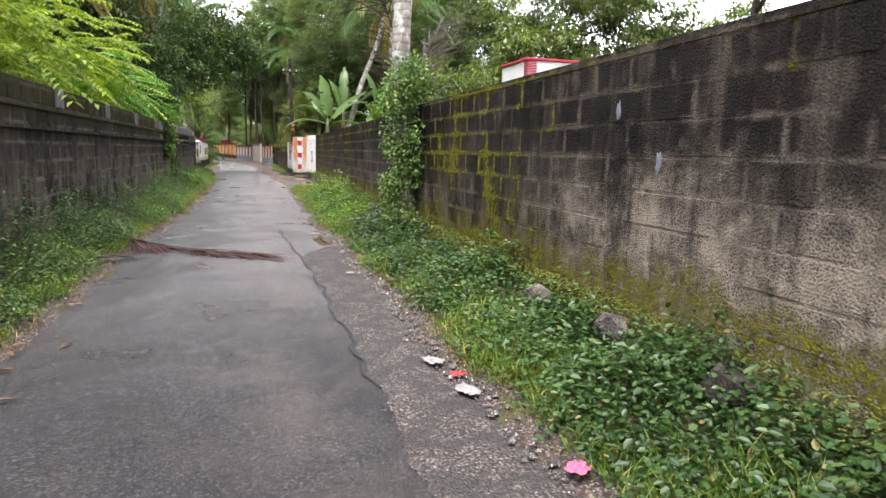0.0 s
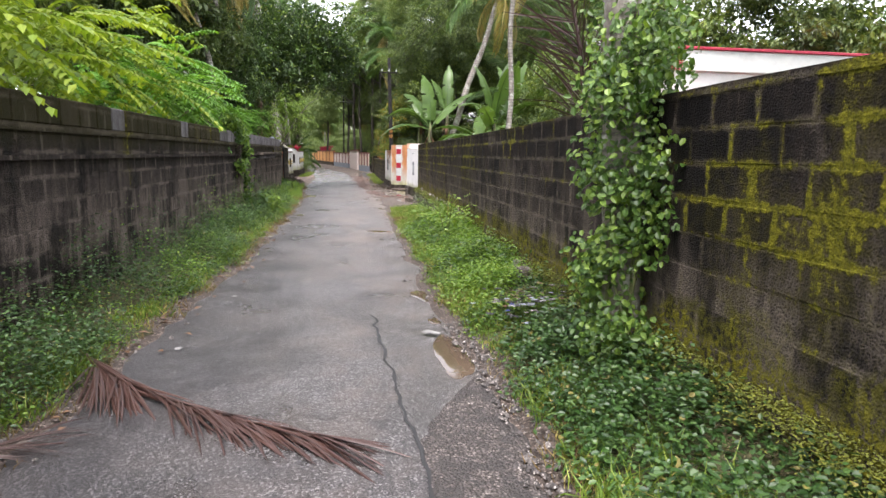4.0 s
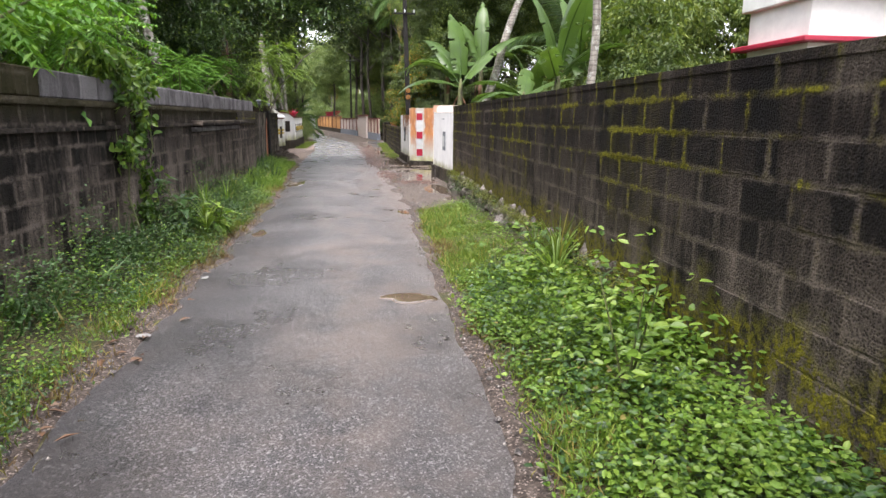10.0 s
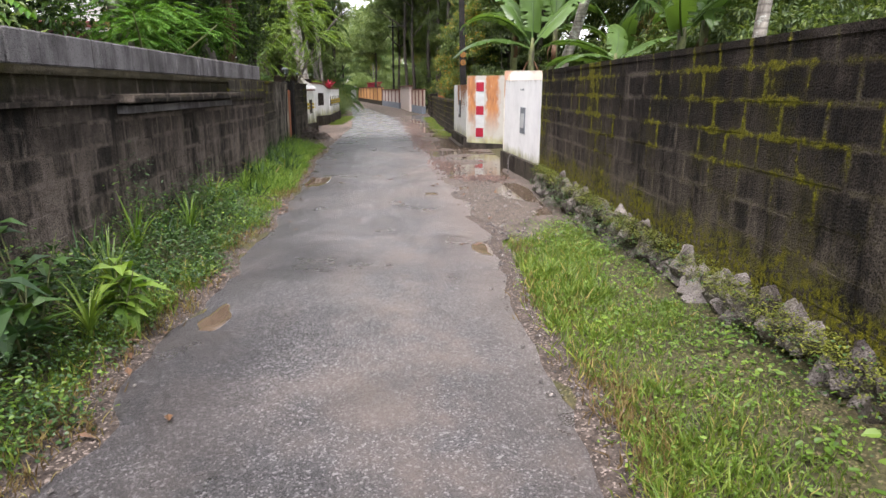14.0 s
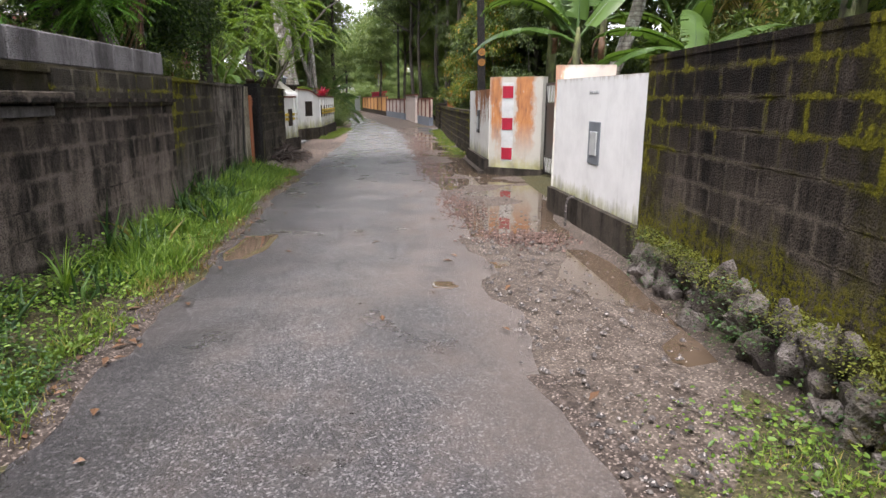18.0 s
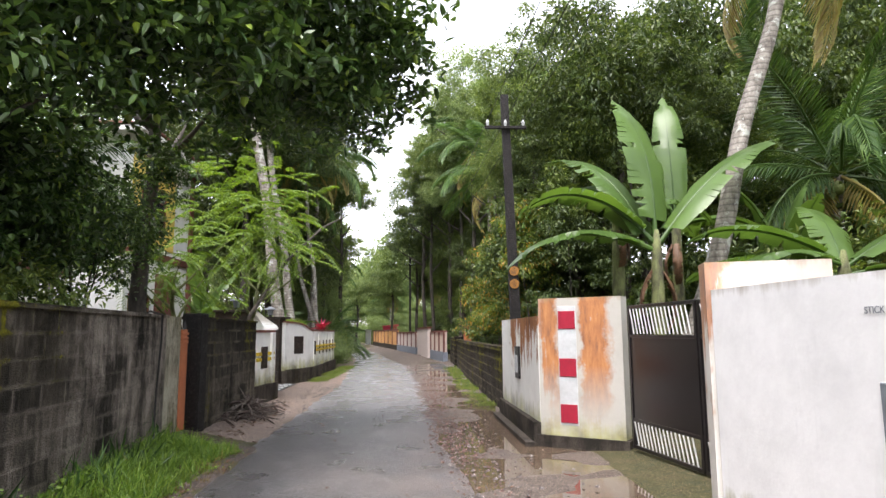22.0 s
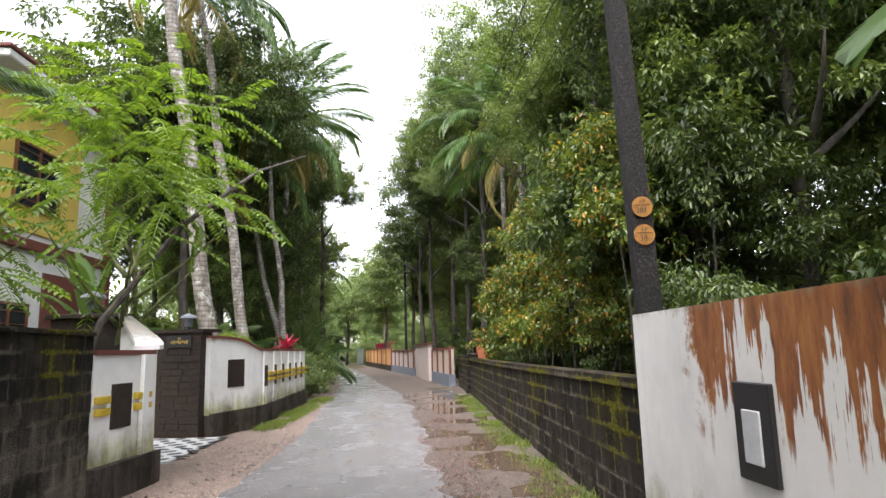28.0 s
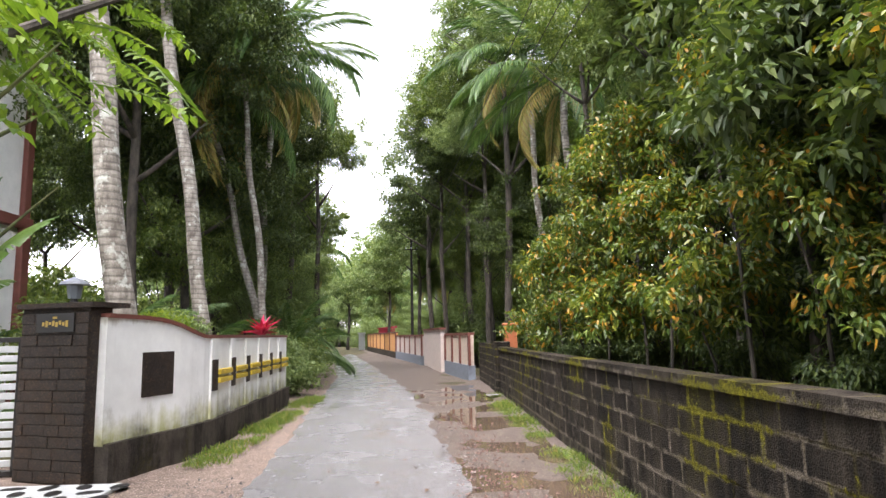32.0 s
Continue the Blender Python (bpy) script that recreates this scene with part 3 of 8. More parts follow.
M_PALM_BARK = bark("palm_bark", (0.10, 0.085, 0.07), (0.30, 0.275, 0.235), 3.0, 0.7)
M_BARK = bark("tree_bark", (0.025, 0.022, 0.018), (0.085, 0.07, 0.055))
M_STALK = bark("banana_stalk", (0.035, 0.03, 0.02), (0.15, 0.17, 0.06))
M_TWIG = bark("twig", (0.05, 0.06, 0.02), (0.13, 0.14, 0.05))


def whitewash(name, white=(0.80, 0.80, 0.78), rust=0.0, algae=0.5, foot=(0.3, 0.8), topz=1.9, rust_at=0.45, rust_low=1.35, where=None, streaky=0.5, rust_tone=1.0, rust_cover=0.88):
    """Lime-washed plaster: rusty run-off from the top, green algae rising from the foot."""
    k = Nodes(name)
    z = k.axis(2)
    n = k.noise(2.2, 6, 0.65)
    col = k.ramp(n, [(0.3, tuple(c * 0.86 for c in white)), (0.6, white)])
    run = k.noise(1.0, 6, 0.7, k.scaled(6.5, 6.5, 0.5))
    col = k.mix(k.ramp(k.math("ADD", k.math("MULTIPLY", run, 0.6), k.math("MULTIPLY", k.noise(5, 6, 0.75), 0.4)), [(0.54, 0.0), (0.68, 0.22)]), col, tuple(c * 0.55 for c in white))
    if rust:
        up = k.math("MULTIPLY", k.ramp(k.math("MULTIPLY", z, 0.5), [((topz - rust_low) / 2, 0.15), ((topz - rust_low + 0.6) / 2, 1.0)]), rust)
        mass = k.math("ADD", k.math("MULTIPLY", run, streaky), k.math("MULTIPLY", k.noise(1.7, 4, 0.6), 1.0 - streaky))
        if where:
            i, lo, hi, stops = where
            band = k.math("ADD", k.math("MULTIPLY", k.math("SUBTRACT", k.axis(i), lo), 1 / (hi - lo)), k.math("MULTIPLY", k.math("SUBTRACT", k.noise(4, 5, 0.7), 0.5), 0.35))
            up = k.math("MULTIPLY", up, k.ramp(band, stops))
        mass = k.math("ADD", mass, k.math("MULTIPLY", k.math("SUBTRACT", z, topz - rust_low * 0.5), 0.13))
        m = k.math("MULTIPLY", k.ramp(mass, [(rust_at, 0.0), (rust_at + 0.045, 1.0)]), up, True)
        if rust_cover > 0.9:
            m = k.ramp(m, [(0.22, 0.0), (0.5, 1.0)])
        col = k.mix(k.math("MULTIPLY", m, rust_cover), col, k.ramp(k.noise(1.0, 6, 0.7, k.scaled(13, 13, 3)), [(p, tuple(c * rust_tone for c in q)) for p, q in ((0.32, (0.15, 0.045, 0.008)), (0.5, (0.36, 0.115, 0.016)), (0.64, (0.46, 0.18, 0.035)), (0.82, (0.5, 0.32, 0.16)))]))
    up2 = k.math("MULTIPLY", k.math("SUBTRACT", z, foot[0]), 1.0 / (foot[1] - foot[0]), True)
    g = k.math("SUBTRACT", k.math("ADD", k.math("MULTIPLY", run, 0.75), k.math("MULTIPLY", k.noise(3.4, 6, 0.7), 0.7)), up2)
    m2 = k.ramp(g, [(0.2, 0.0), (0.62, 1.0)])
    col = k.mix(k.math("MULTIPLY", m2, algae), col, k.ramp(n, [(0.35, (0.075, 0.068, 0.016)), (0.52, (0.27, 0.26, 0.06)), (0.65, (0.40, 0.40, 0.14))]))
    top = k.ramp(k.math("ADD", k.math("MULTIPLY", z, 0.5), k.math("MULTIPLY", k.math("SUBTRACT", run, 0.5), 0.14)), [((topz - 0.06) / 2, 0.0), ((topz + 0.01) / 2, 0.6)])
    col = k.mix(top, col, (0.26, 0.21, 0.13))
    k.set(col, 0.8)
    k.bump(k.math("ADD", k.noise(25, 5), k.math("MULTIPLY", n, 0.6)), 0.25, 0.006)
    return k.mat


M_WHITE = whitewash("whitewash", white=(0.86, 0.86, 0.86), algae=0.85, foot=(0.25, 0.72), topz=1.76)
M_RUSTY = whitewash("rust_stained_whitewash", white=(0.44, 0.425, 0.38), rust=1.0, algae=0.8, foot=(0.05, 0.7), topz=1.95, rust_at=0.40, rust_low=1.5, where=(0, 2.12, 3.06, [(0.0, 0.6), (0.06, 1.0), (0.2, 1.0), (0.28, 0.0), (0.48, 0.0), (0.54, 1.0), (0.8, 1.0), (0.9, 0.0)]))
M_PILLAR = whitewash("peeling_whitewash", white=(0.66, 0.64, 0.59), rust=0.9, algae=0.3, foot=(0.0, 0.5), topz=1.95, rust_at=0.46, rust_low=1.7, where=(0, 2.45, 3.36, [(0.0, 1.0), (0.10, 0.9), (0.16, 0.1), (0.6, 0.35), (1.0, 0.5)]))
M_WING = whitewash("stained_whitewash", (0.72, 0.71, 0.67), rust=0.98, algae=0.65, foot=(0.25, 0.8), topz=1.74, rust_at=0.47, rust_low=1.0, streaky=0.7, rust_tone=0.72, rust_cover=0.98, where=(1, 33.6, 36.8, [(0.0, 0.9), (0.2, 0.95), (0.62, 0.95), (0.74, 0.1), (1.0, 0.0)]))
M_YWALL = whitewash("algae_whitewash", (0.78, 0.78, 0.75), algae=0.85, foot=(0.35, 1.15), topz=1.80)
M_PLINTH = block_material("dark_plinth", (0.022, 0.019, 0.016), (0.065, 0.055, 0.046), (0.14, 0.12, 0.10), 0.22, 0.2)
M_STONE = block_material("rubble_stone", (0.045, 0.036, 0.033), (0.13, 0.108, 0.10), (0.36, 0.33, 0.31), 0.42, 0.5, (0.6, 1.2))
M_RED = plain("maroon_paint", (0.36, 0.012, 0.035), 0.55)
M_TERRA = plain("terracotta_paint", (0.42, 0.13, 0.05), 0.6)
M_GATE = plain("black_gate_paint", (0.012, 0.010, 0.011), 0.28, 0.0, 0.3)
M_GATE_SILVER = plain("silver_paint", (0.6, 0.6, 0.58), 0.35, 0.4)
M_YELLOW = plain("yellow_paint", (0.58, 0.42, 0.03), 0.6, 0, 0.4)
M_DARKTILE = soil("dark_stone_cladding", (0.016, 0.012, 0.010), (0.034, 0.026, 0.021), (0.065, 0.04, 0.025), 0.7, 2.0)
M_GREYPAINT = plain("grey_paint", (0.2, 0.22, 0.25), 0.6)
M_BOXWHITE = plain("box_white", (0.55, 0.57, 0.57), 0.5)
M_SPLASH = plain("dull_paint_splash", (0.22, 0.235, 0.26), 0.7, 0, 0.55, 26)
M_POLE = soil("tarred_concrete", (0.009, 0.008, 0.008), (0.018, 0.016, 0.015), (0.032, 0.028, 0.026), 0.9, 4.0)
M_ORANGE = plain("orange_sign_paint", (0.36, 0.155, 0.018), 0.6, 0, 0.5, 25)
M_BLACK = plain("black_paint", (0.015, 0.014, 0.014), 0.5)
M_GOLD = plain("gold_letters", (0.55, 0.38, 0.1), 0.35, 0.6)
M_CREAM = plain("cream_paint", (0.66, 0.55, 0.45), 0.7)
M_BROWN = plain("brown_paint", (0.16, 0.05, 0.035), 0.65)
M_PEACH = plain("peach_paint", (0.7, 0.36, 0.13), 0.65)
M_PINK = plain("pink_wall_paint", (0.64, 0.55, 0.50), 0.75)
M_BLUEGREY = plain("blue_grey_plinth", (0.22, 0.25, 0.30), 0.75)
M_HOUSE = plain("house_white", (0.74, 0.74, 0.71), 0.75, 0, 0.2, 1.5)
M_HOUSE_YEL = plain("house_yellow", (0.62, 0.47, 0.1), 0.7, 0, 0.2, 1.5)
M_ROOFRED = plain("red_trim_paint", (0.4, 0.02, 0.05), 0.6)
M_WOODWIN = plain("wooden_shutter", (0.17, 0.065, 0.03), 0.55)
M_PAPER = plain("white_litter", (0.24, 0.235, 0.23), 0.6, 0, 0.3, 30)
M_PINKLIT = plain("pink_packet", (0.6, 0.12, 0.22), 0.4, 0, 0.3, 40)
M_REDLIT = plain("red_packet", (0.55, 0.03, 0.03), 0.4, 0, 0.3, 40)
M_BLUELIT = plain("blue_plastic", (0.02, 0.025, 0.11), 0.35)
M_REDGRAVEL = soil("reddish_gravel", (0.06, 0.035, 0.03), (0.14, 0.085, 0.07), (0.26, 0.18, 0.15), 0.75, 9.0)
M_WORN = worn_asphalt()
M_GRAVEL = soil("gravel_grey", (0.06, 0.055, 0.055), (0.14, 0.125, 0.12), (0.30, 0.27, 0.25), 0.75, 9.0)
M_DRYLEAF = plain("dry_leaf", (0.15, 0.075, 0.035), 0.6, 0, 0.5, 30)
M_HEAP = [plain("grey_dead_wood", (0.13, 0.105, 0.085), 0.8, 0, 0.6, 20), plain("brown_dead_wood", (0.055, 0.032, 0.024), 0.8, 0, 0.5, 20)]
M_GLASS = Nodes("window_glass").set((0.02, 0.025, 0.03), 0.05, spec=0.8).mat


def water():
    k = Nodes("muddy_water")
    n = k.noise(1.5, 4)
    k.set(k.ramp(n, [(0.3, (0.065, 0.046, 0.032)), (0.7, (0.115, 0.083, 0.058))]), 0.03, spec=0.6)
    k.bump(k.noise(9, 2), 0.03, 0.004)
    return k.mat


M_WATER = water()

# ---- the ground: one sheet to the horizon ----
ROAD_L = [(-12, -1.5), (5, -1.5), (10, -1.42), (14, -1.26), (22, -1.28), (26, -1.38), (30, -1.66), (38, -1.78), (44, -1.82), (50, -2.3), (56, -2.75), (62, -3.2), (75, -5.0), (100, -8.6), (130, -14.0)]
ROAD_R = [(-12, 1.2), (6, 1.2), (12, 1.13), (17, 1.15), (22, 1.28), (26, 1.22), (30, 1.12), (34, 0.8), (39, 0.68), (44, 0.48), (50, 0.2), (56, -0.4), (60, -0.9), (75, -3.0), (100, -6.6), (130, -12.0)]
RWALL = [(-12, 2.2), (10, 2.2), (15.5, 2.3), (18, 2.38), (26.2, 2.55)]


def strip(left, right, ys, across, z):
    """A strip of ground between two lines: z(u, y) with u from 0 to 1 across."""
    m = Mesh()
    vs = []
    for y in ys:
        a, b = left(y), right(y)
        for i in range(across + 1):
            u = i / across
            vs.append((a + (b - a) * u, y, z(u, y, a + (b - a) * u)))
    n = across + 1
    m.add(vs, [(j * n + i, j * n + i + 1, (j + 1) * n + i + 1, (j + 1) * n + i) for j in range(len(ys) - 1) for i in range(across)])
    m.smooth = True
    return m


def wob(x, y, s=1.0, o=0.0):
    return noise.noise((x * s + o, y * s - o, o * 1.7))


def road_l(y):
    return lerp(y, ROAD_L) + 0.09 * wob(0, y, 1.1, 3) + 0.08 * wob(0, y, 3.4, 8) + 0.04 * wob(0, y, 8.0, 38)


def road_r(y):
    return lerp(y, ROAD_R) + 0.13 * wob(0, y, 0.9, 13) + 0.06 * wob(0, y, 2.6, 18) + 0.025 * wob(0, y, 5.3, 28)


ys = list(np.arange(-12, 66, 0.18)) + list(np.arange(66, 130, 1.0))
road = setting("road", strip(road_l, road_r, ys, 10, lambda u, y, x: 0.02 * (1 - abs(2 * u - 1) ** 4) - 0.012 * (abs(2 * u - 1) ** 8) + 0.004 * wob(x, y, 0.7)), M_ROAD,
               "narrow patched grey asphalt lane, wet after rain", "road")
far = [(-400, -120), (400, -120), (400, 500), (-400, 500)]
g = Mesh()
xs_g = [-400, -60, -20, -8, -4.6, -3.2, -2.3, -1.2, 0, 1.0, 2.4, 3.6, 6, 20, 60, 400]
ys_g = [-120, -30, -12] + list(range(-8, 132, 4)) + [180, 300, 500]
vg = [(x, y, -0.035 + (0.12 if x > 3 or x < -4.6 else 0.0)) for y in ys_g for x in xs_g]
ng = len(xs_g)
g.add(vg, [(j * ng + i, j * ng + i + 1, (j + 1) * ng + i + 1, (j + 1) * ng + i) for j in range(len(ys_g) - 1) for i in range(ng - 1)])
ground = setting("ground", g, M_EARTH, "dark leafy earth under the trees and gardens", "ground")

LW = [(-12, -2.22), (28.1, -2.22), (28.2, -2.35), (34, -2.9), (36, -2.8)]


def verge_l_z(u, y, x):
    u = min(1.0, max(0.0, u))
    return 0.015 + 0.20 * (1 - u) ** 1.3 + 0.03 * wob(x, y, 2.0, 5) - 0.03 * u


def verge_r_z(u, y, x):
    u = min(1.0, max(0.0, u))
    k = lerp(y, [(16, 1.0), (22, 0.5), (25, 0.05)])
    return lerp(y, [(21.0, 0.01), (23.5, -0.07)]) + (0.26 * u**1.2) * k + 0.035 * wob(x, y, 2.0, 9) * k - 0.03 * (1 - u)


verge_left = setting("verge_left", strip(lambda y: lerp(y, LW) - 0.1, lambda y: road_l(y) + 0.10, list(np.arange(-12, 34.2, 0.3)), 6, verge_l_z), M_EARTH,
                     "overgrown earth verge along the block wall", "verge")
verge_right = setting("verge_right", strip(lambda y: road_r(y) - 0.12, lambda y: lerp(y, RWALL) + 0.1, list(np.arange(-12, 25.3, 0.3)), 6, verge_r_z), M_EARTH,
                      "overgrown earth verge at the foot of the mossy wall", "verge")
mud_right = setting("shoulder_right", strip(lambda y: road_r(y) - 0.14, lambda y: lerp(y, [(15, 1.6), (21, 2.2), (24, 2.7), (29, 2.7), (30, 4.2), (33, 4.2), (34.5, 2.4), (60, 2.3), (75, -0.5), (130, -9.5)]), list(np.arange(15, 60, 0.25)) + list(np.arange(60, 130, 2.0)), 8,
                    lambda u, y, x: lerp(y, [(16, -0.06), (20, 0.0)]) - 0.006 - 0.022 * u + 0.036 * wob(x, y, 1.1, 2) + 0.010 * wob(x, y, 5, 4) + (0.05 if u > 0.85 else 0) - 0.01 * max(0, 0.3 - u)), M_MUD,
                    "muddy gravel shoulder, rutted and wet", "shoulder")
sand_left = setting("shoulder_left", strip(lambda y: lerp(y, [(33, -3.0), (35, -3.2), (40, -3.4), (41, -5.6), (45, -5.6), (46, -3.4), (60, -4.4), (80, -7.5), (130, -16)]), lambda y: road_l(y) + 0.12, list(np.arange(33, 60, 0.3)) + list(np.arange(60, 130, 2.0)), 6,
                    lambda u, y, x: 0.004 + 0.05 * (1 - u) + 0.02 * wob(x, y, 1.6, 6) - 0.03 * u**6), M_SAND,
                    "pinkish sandy soil beside the asphalt", "shoulder")


edge_left = setting("soil_edge_left", strip(lambda y: road_l(y) - 0.17 - 0.12 * wob(0, y, 1.7, 30), lambda y: road_l(y) + 0.09 + 0.05 * wob(0, y, 2.3, 31), list(np.arange(-12, 34, 0.2)), 4,
                    lambda u, y, x: 0.006 + max(0.0, verge_l_z((x - lerp(y, LW) + 0.1) / (road_l(y) + 0.2 - lerp(y, LW)), y, x)) * (1 - u) + 0.006 * wob(x, y, 6, 2) + 0.002 * u - 0.016 * (u > 0.9)), M_EDGE, "bare brown soil at the asphalt's ragged edge", "soil")
edge_right = setting("soil_edge_right", strip(lambda y: road_r(y) - 0.10 - 0.06 * wob(0, y, 2.3, 33), lambda y: road_r(y) + 0.10 + 0.12 * wob(0, y, 1.5, 34), list(np.arange(-12, 24, 0.2)), 3,
                     lambda u, y, x: 0.006 + max(0.0, verge_r_z((x - road_r(y) + 0.12) / (lerp(y, RWALL) + 0.22 - road_r(y)), y, x)) * u + 0.006 * wob(x, y, 6, 3) - 0.016 * (u < 0.1)), M_EDGE, "bare brown soil at the asphalt's ragged edge", "soil")


# ---- block walls ----
def chamfered(l, d, h, b=0.008):
    return Mesh().soft_box(-l / 2, l / 2, -d / 2, d / 2, 0, h, b)


def block_wall(name, label, path, z0, top, thick, side, mat, bl=0.40, bh=0.2, near=(0, 0), cope=None, cope_mat=None, skip=None, mortar=None, over=0.03):
    """A wall of cement blocks along a line. side: +1 where the faces look to -x. Blocks within near are parts, the others one mesh."""
    foot = [(x, y) for y, x in path]
    back = [(x + side * thick, y) for x, y in reversed(foot)]
    inset = [(x + side * 0.001, y) for x, y in foot]
    core = Mesh()
    tops = [top(y) - 0.01 for _, y in foot]
    for i in range(len(foot) - 1):
        quad = [inset[i], inset[i + 1], (back[-2 - i][0], back[-2 - i][1]), (back[-1 - i][0], back[-1 - i][1])]
        zt = [tops[i], tops[i + 1], tops[i + 1], tops[i]]
        if side < 0:
            quad, zt = quad[::-1], zt[::-1]
        core.prism(quad, z0, zt)
    wall = tagged(part(name, core, mortar or mat), label, "wall", kind="structure")
    r = np.random.default_rng(len(name) * 31)
    data = [chamfered(bl - j, 0.05, bh - 0.012, 0.005).data("block", mat) for j in (0.012, 0.018, 0.014)]
    half = [chamfered(bl / 2 - 0.014, 0.05, bh - 0.012, 0.005).data("half_block", mat)]
    rest, count = Mesh(), 0
    y0, y1 = path[0][0], path[-1][0]
    course = 0
    while True:
        z = z0 + course * bh
        if z + bh * 0.6 > max(top(y0), top(y1)):
            break
        y = y0 - (bl / 2 if course % 2 else 0)
        while y < y1 - 0.02:
            yc = y + bl / 2
            l = bl
            if y < y0:
                yc, l = y0 + bl / 4, bl / 2
            if yc + l / 2 > y1 + 0.02:
                yc, l = y1 - bl / 4, bl / 2
            if z + bh * 0.75 <= top(yc) and not (skip and skip(yc, z)):
                x = lerp(yc, path)
                ang = math.atan2(lerp(yc + 0.2, path) - lerp(yc - 0.2, path), 0.4)
                out = r.uniform(-0.003, 0.004)
                hz = 0.0
                m = Matrix.Translation((x + side * (0.025 - out), yc, z + 0.004)) @ Matrix.Rotation(math.pi / 2 - ang + r.uniform(-0.006, 0.006), 4, "Z")
                if near[0] <= yc <= near[1] and count < 300:
                    part("block", half[0] if l < bl else data[r.integers(3)], None, wall, m=m)
                    count += 1
                else:
                    b = Mesh().box(-l / 2 + 0.007, l / 2 - 0.007, -0.025, 0.025, 0, bh - 0.014)
                    rest.add([m @ Vector(p) for p in b.v], b.f)
            y += bl
        course += 1
    if rest.v:
        tagged(part("far_blocks", rest, mat, wall), kind="stuff")
    if cope:
        c = Mesh()
        for i in range(len(foot) - 1):
            a, b = foot[i], foot[i + 1]
            o = side * over
            quad = [(a[0] - o, a[1]), (b[0] - o, b[1]), (b[0] + side * (thick + over), b[1]), (a[0] + side * (thick + over), a[1])]
            za, zb = top(a[1]), top(b[1])
            zz = [za, zb, zb, za]
            if side < 0:
                quad, zz = quad[::-1], zz[::-1]
            c.prism(quad, [v - 0.012 for v in zz], [v + cope for v in zz])
        part("coping", c, cope_mat or mat, wall)
    return wall


def dense(path, step=1.2):
    y0, y1 = path[0][0], path[-1][0]
    n = max(2, int((y1 - y0) / step) + 1)
    return [(float(y), lerp(y, path)) for y in np.linspace(y0, y1, n)]


def rtop(y):
    return lerp(y, [(-12, 1.90), (0, 1.91), (8, 1.90), (12, 1.84), (26.2, 1.82)])


wall_right = block_wall("wall_right", "black algae-stained cement block wall with yellow-green moss", dense(RWALL[:-1] + [(26.17, 2.55)]), -0.1, rtop, 0.2, 1, M_BLOCK_R, 0.40, 0.2, (0.8, 14.5), 0.035, M_BLOCK_R, over=0.006)
wall_left = block_wall("wall_left", "dark weathered cement block wall with a grey top course", dense([(-12, -2.22), (28.1, -2.22)]), -0.1, lambda y: 1.68, 0.2, -1, M_BLOCK_L, 0.40, 0.2, (6, 21))
wall_left_far = block_wall("wall_left_green", "green-stained plastered block wall beside a small gate", dense([(28.13, -2.36), (33.3, -2.72)]), -0.1, lambda y: 1.70, 0.2, -1, M_GREENWALL, 0.40, 0.2, (28, 33.5), 0.03, M_GREENWALL)
wall_low = block_wall("wall_low_right", "low wet block wall with mossy joints and flat coping", dense([(36.85, 2.08), (45, 2.0), (53.3, 2.12)]), -0.05, lambda y: 1.14, 0.18, 1, M_BLOCK_LOW, 0.40, 0.2, (37, 53), 0.07, M_BLOCK_LOW)
wall_mid_left = block_wall("wall_mid_left", "dark mossy block wall stub between gate and driveway", dense([(34.72, -2.8), (38.5, -2.92)]), -0.05, lambda y: 1.72, 0.25, -1, M_STUB, 0.40, 0.2, (34, 39), 0.03, M_STUB)

part("end_pier", Mesh().soft_box(-3.05, -2.76, 34.71, 35.02, -0.05, 1.80, 0.012), M_POLE, wall_mid_left)

# the left wall's upper band: a projecting drip ledge and a grey course of hollow blocks
band = Mesh()
band.prism([(-2.42, -12), (-2.19, -12), (-2.19, 28.1), (-2.42, 28.1)], 1.66, 1.72)
band.prism([(-2.42, -12), (-2.165, -12), (-2.165, 28.1), (-2.42, 28.1)], 1.44, 1.475)
part("drip_ledge", band, M_BLOCK_L, wall_left)
cap_data = [chamfered(0.385, 0.18, 0.235, 0.012).data("top_block", m) for m in (M_GREYBLOCK, M_BLOCK_L)]
for i in range(100):
    y = -11.8 + 0.4 * i
    if y < 28.0:
        part("top_block", cap_data[0 if y > 17.5 or i % 7 == 3 else 1], None, wall_left, m=Matrix.Translation((-2.32 + 0.012 * wob(0, y, 3), y, 1.722)) @ Matrix.Rotation(math.pi / 2 + 0.01 * wob(1, y, 5), 4, "Z"))
pil = Mesh()
for y in (18.9,):
    pil.soft_box(-2.42, -2.1, y - 0.15, y + 0.15, -0.1, 1.68, 0.012)
part("buttress", pil, M_BLOCK_L, wall_left)
shelf = Mesh()
shelf.soft_box(-2.42, -2.02, 21.8, 25.6, 1.44, 1.52, 0.01)
part("slot_ledge", shelf, M_BLOCK_L, wall_left)
part("concrete_sill", Mesh().soft_box(-2.3, -2.13, 21.9, 25.5, 1.345, 1.42, 0.008), M_GREYBLOCK, wall_left, "pale concrete sill under the dark ledge")
part("mossy_band", Mesh().soft_box(-2.3, -2.185, 25.62, 28.08, 1.40, 1.70, 0.008), M_STUB, wall_left, "moss-stained plaster band")

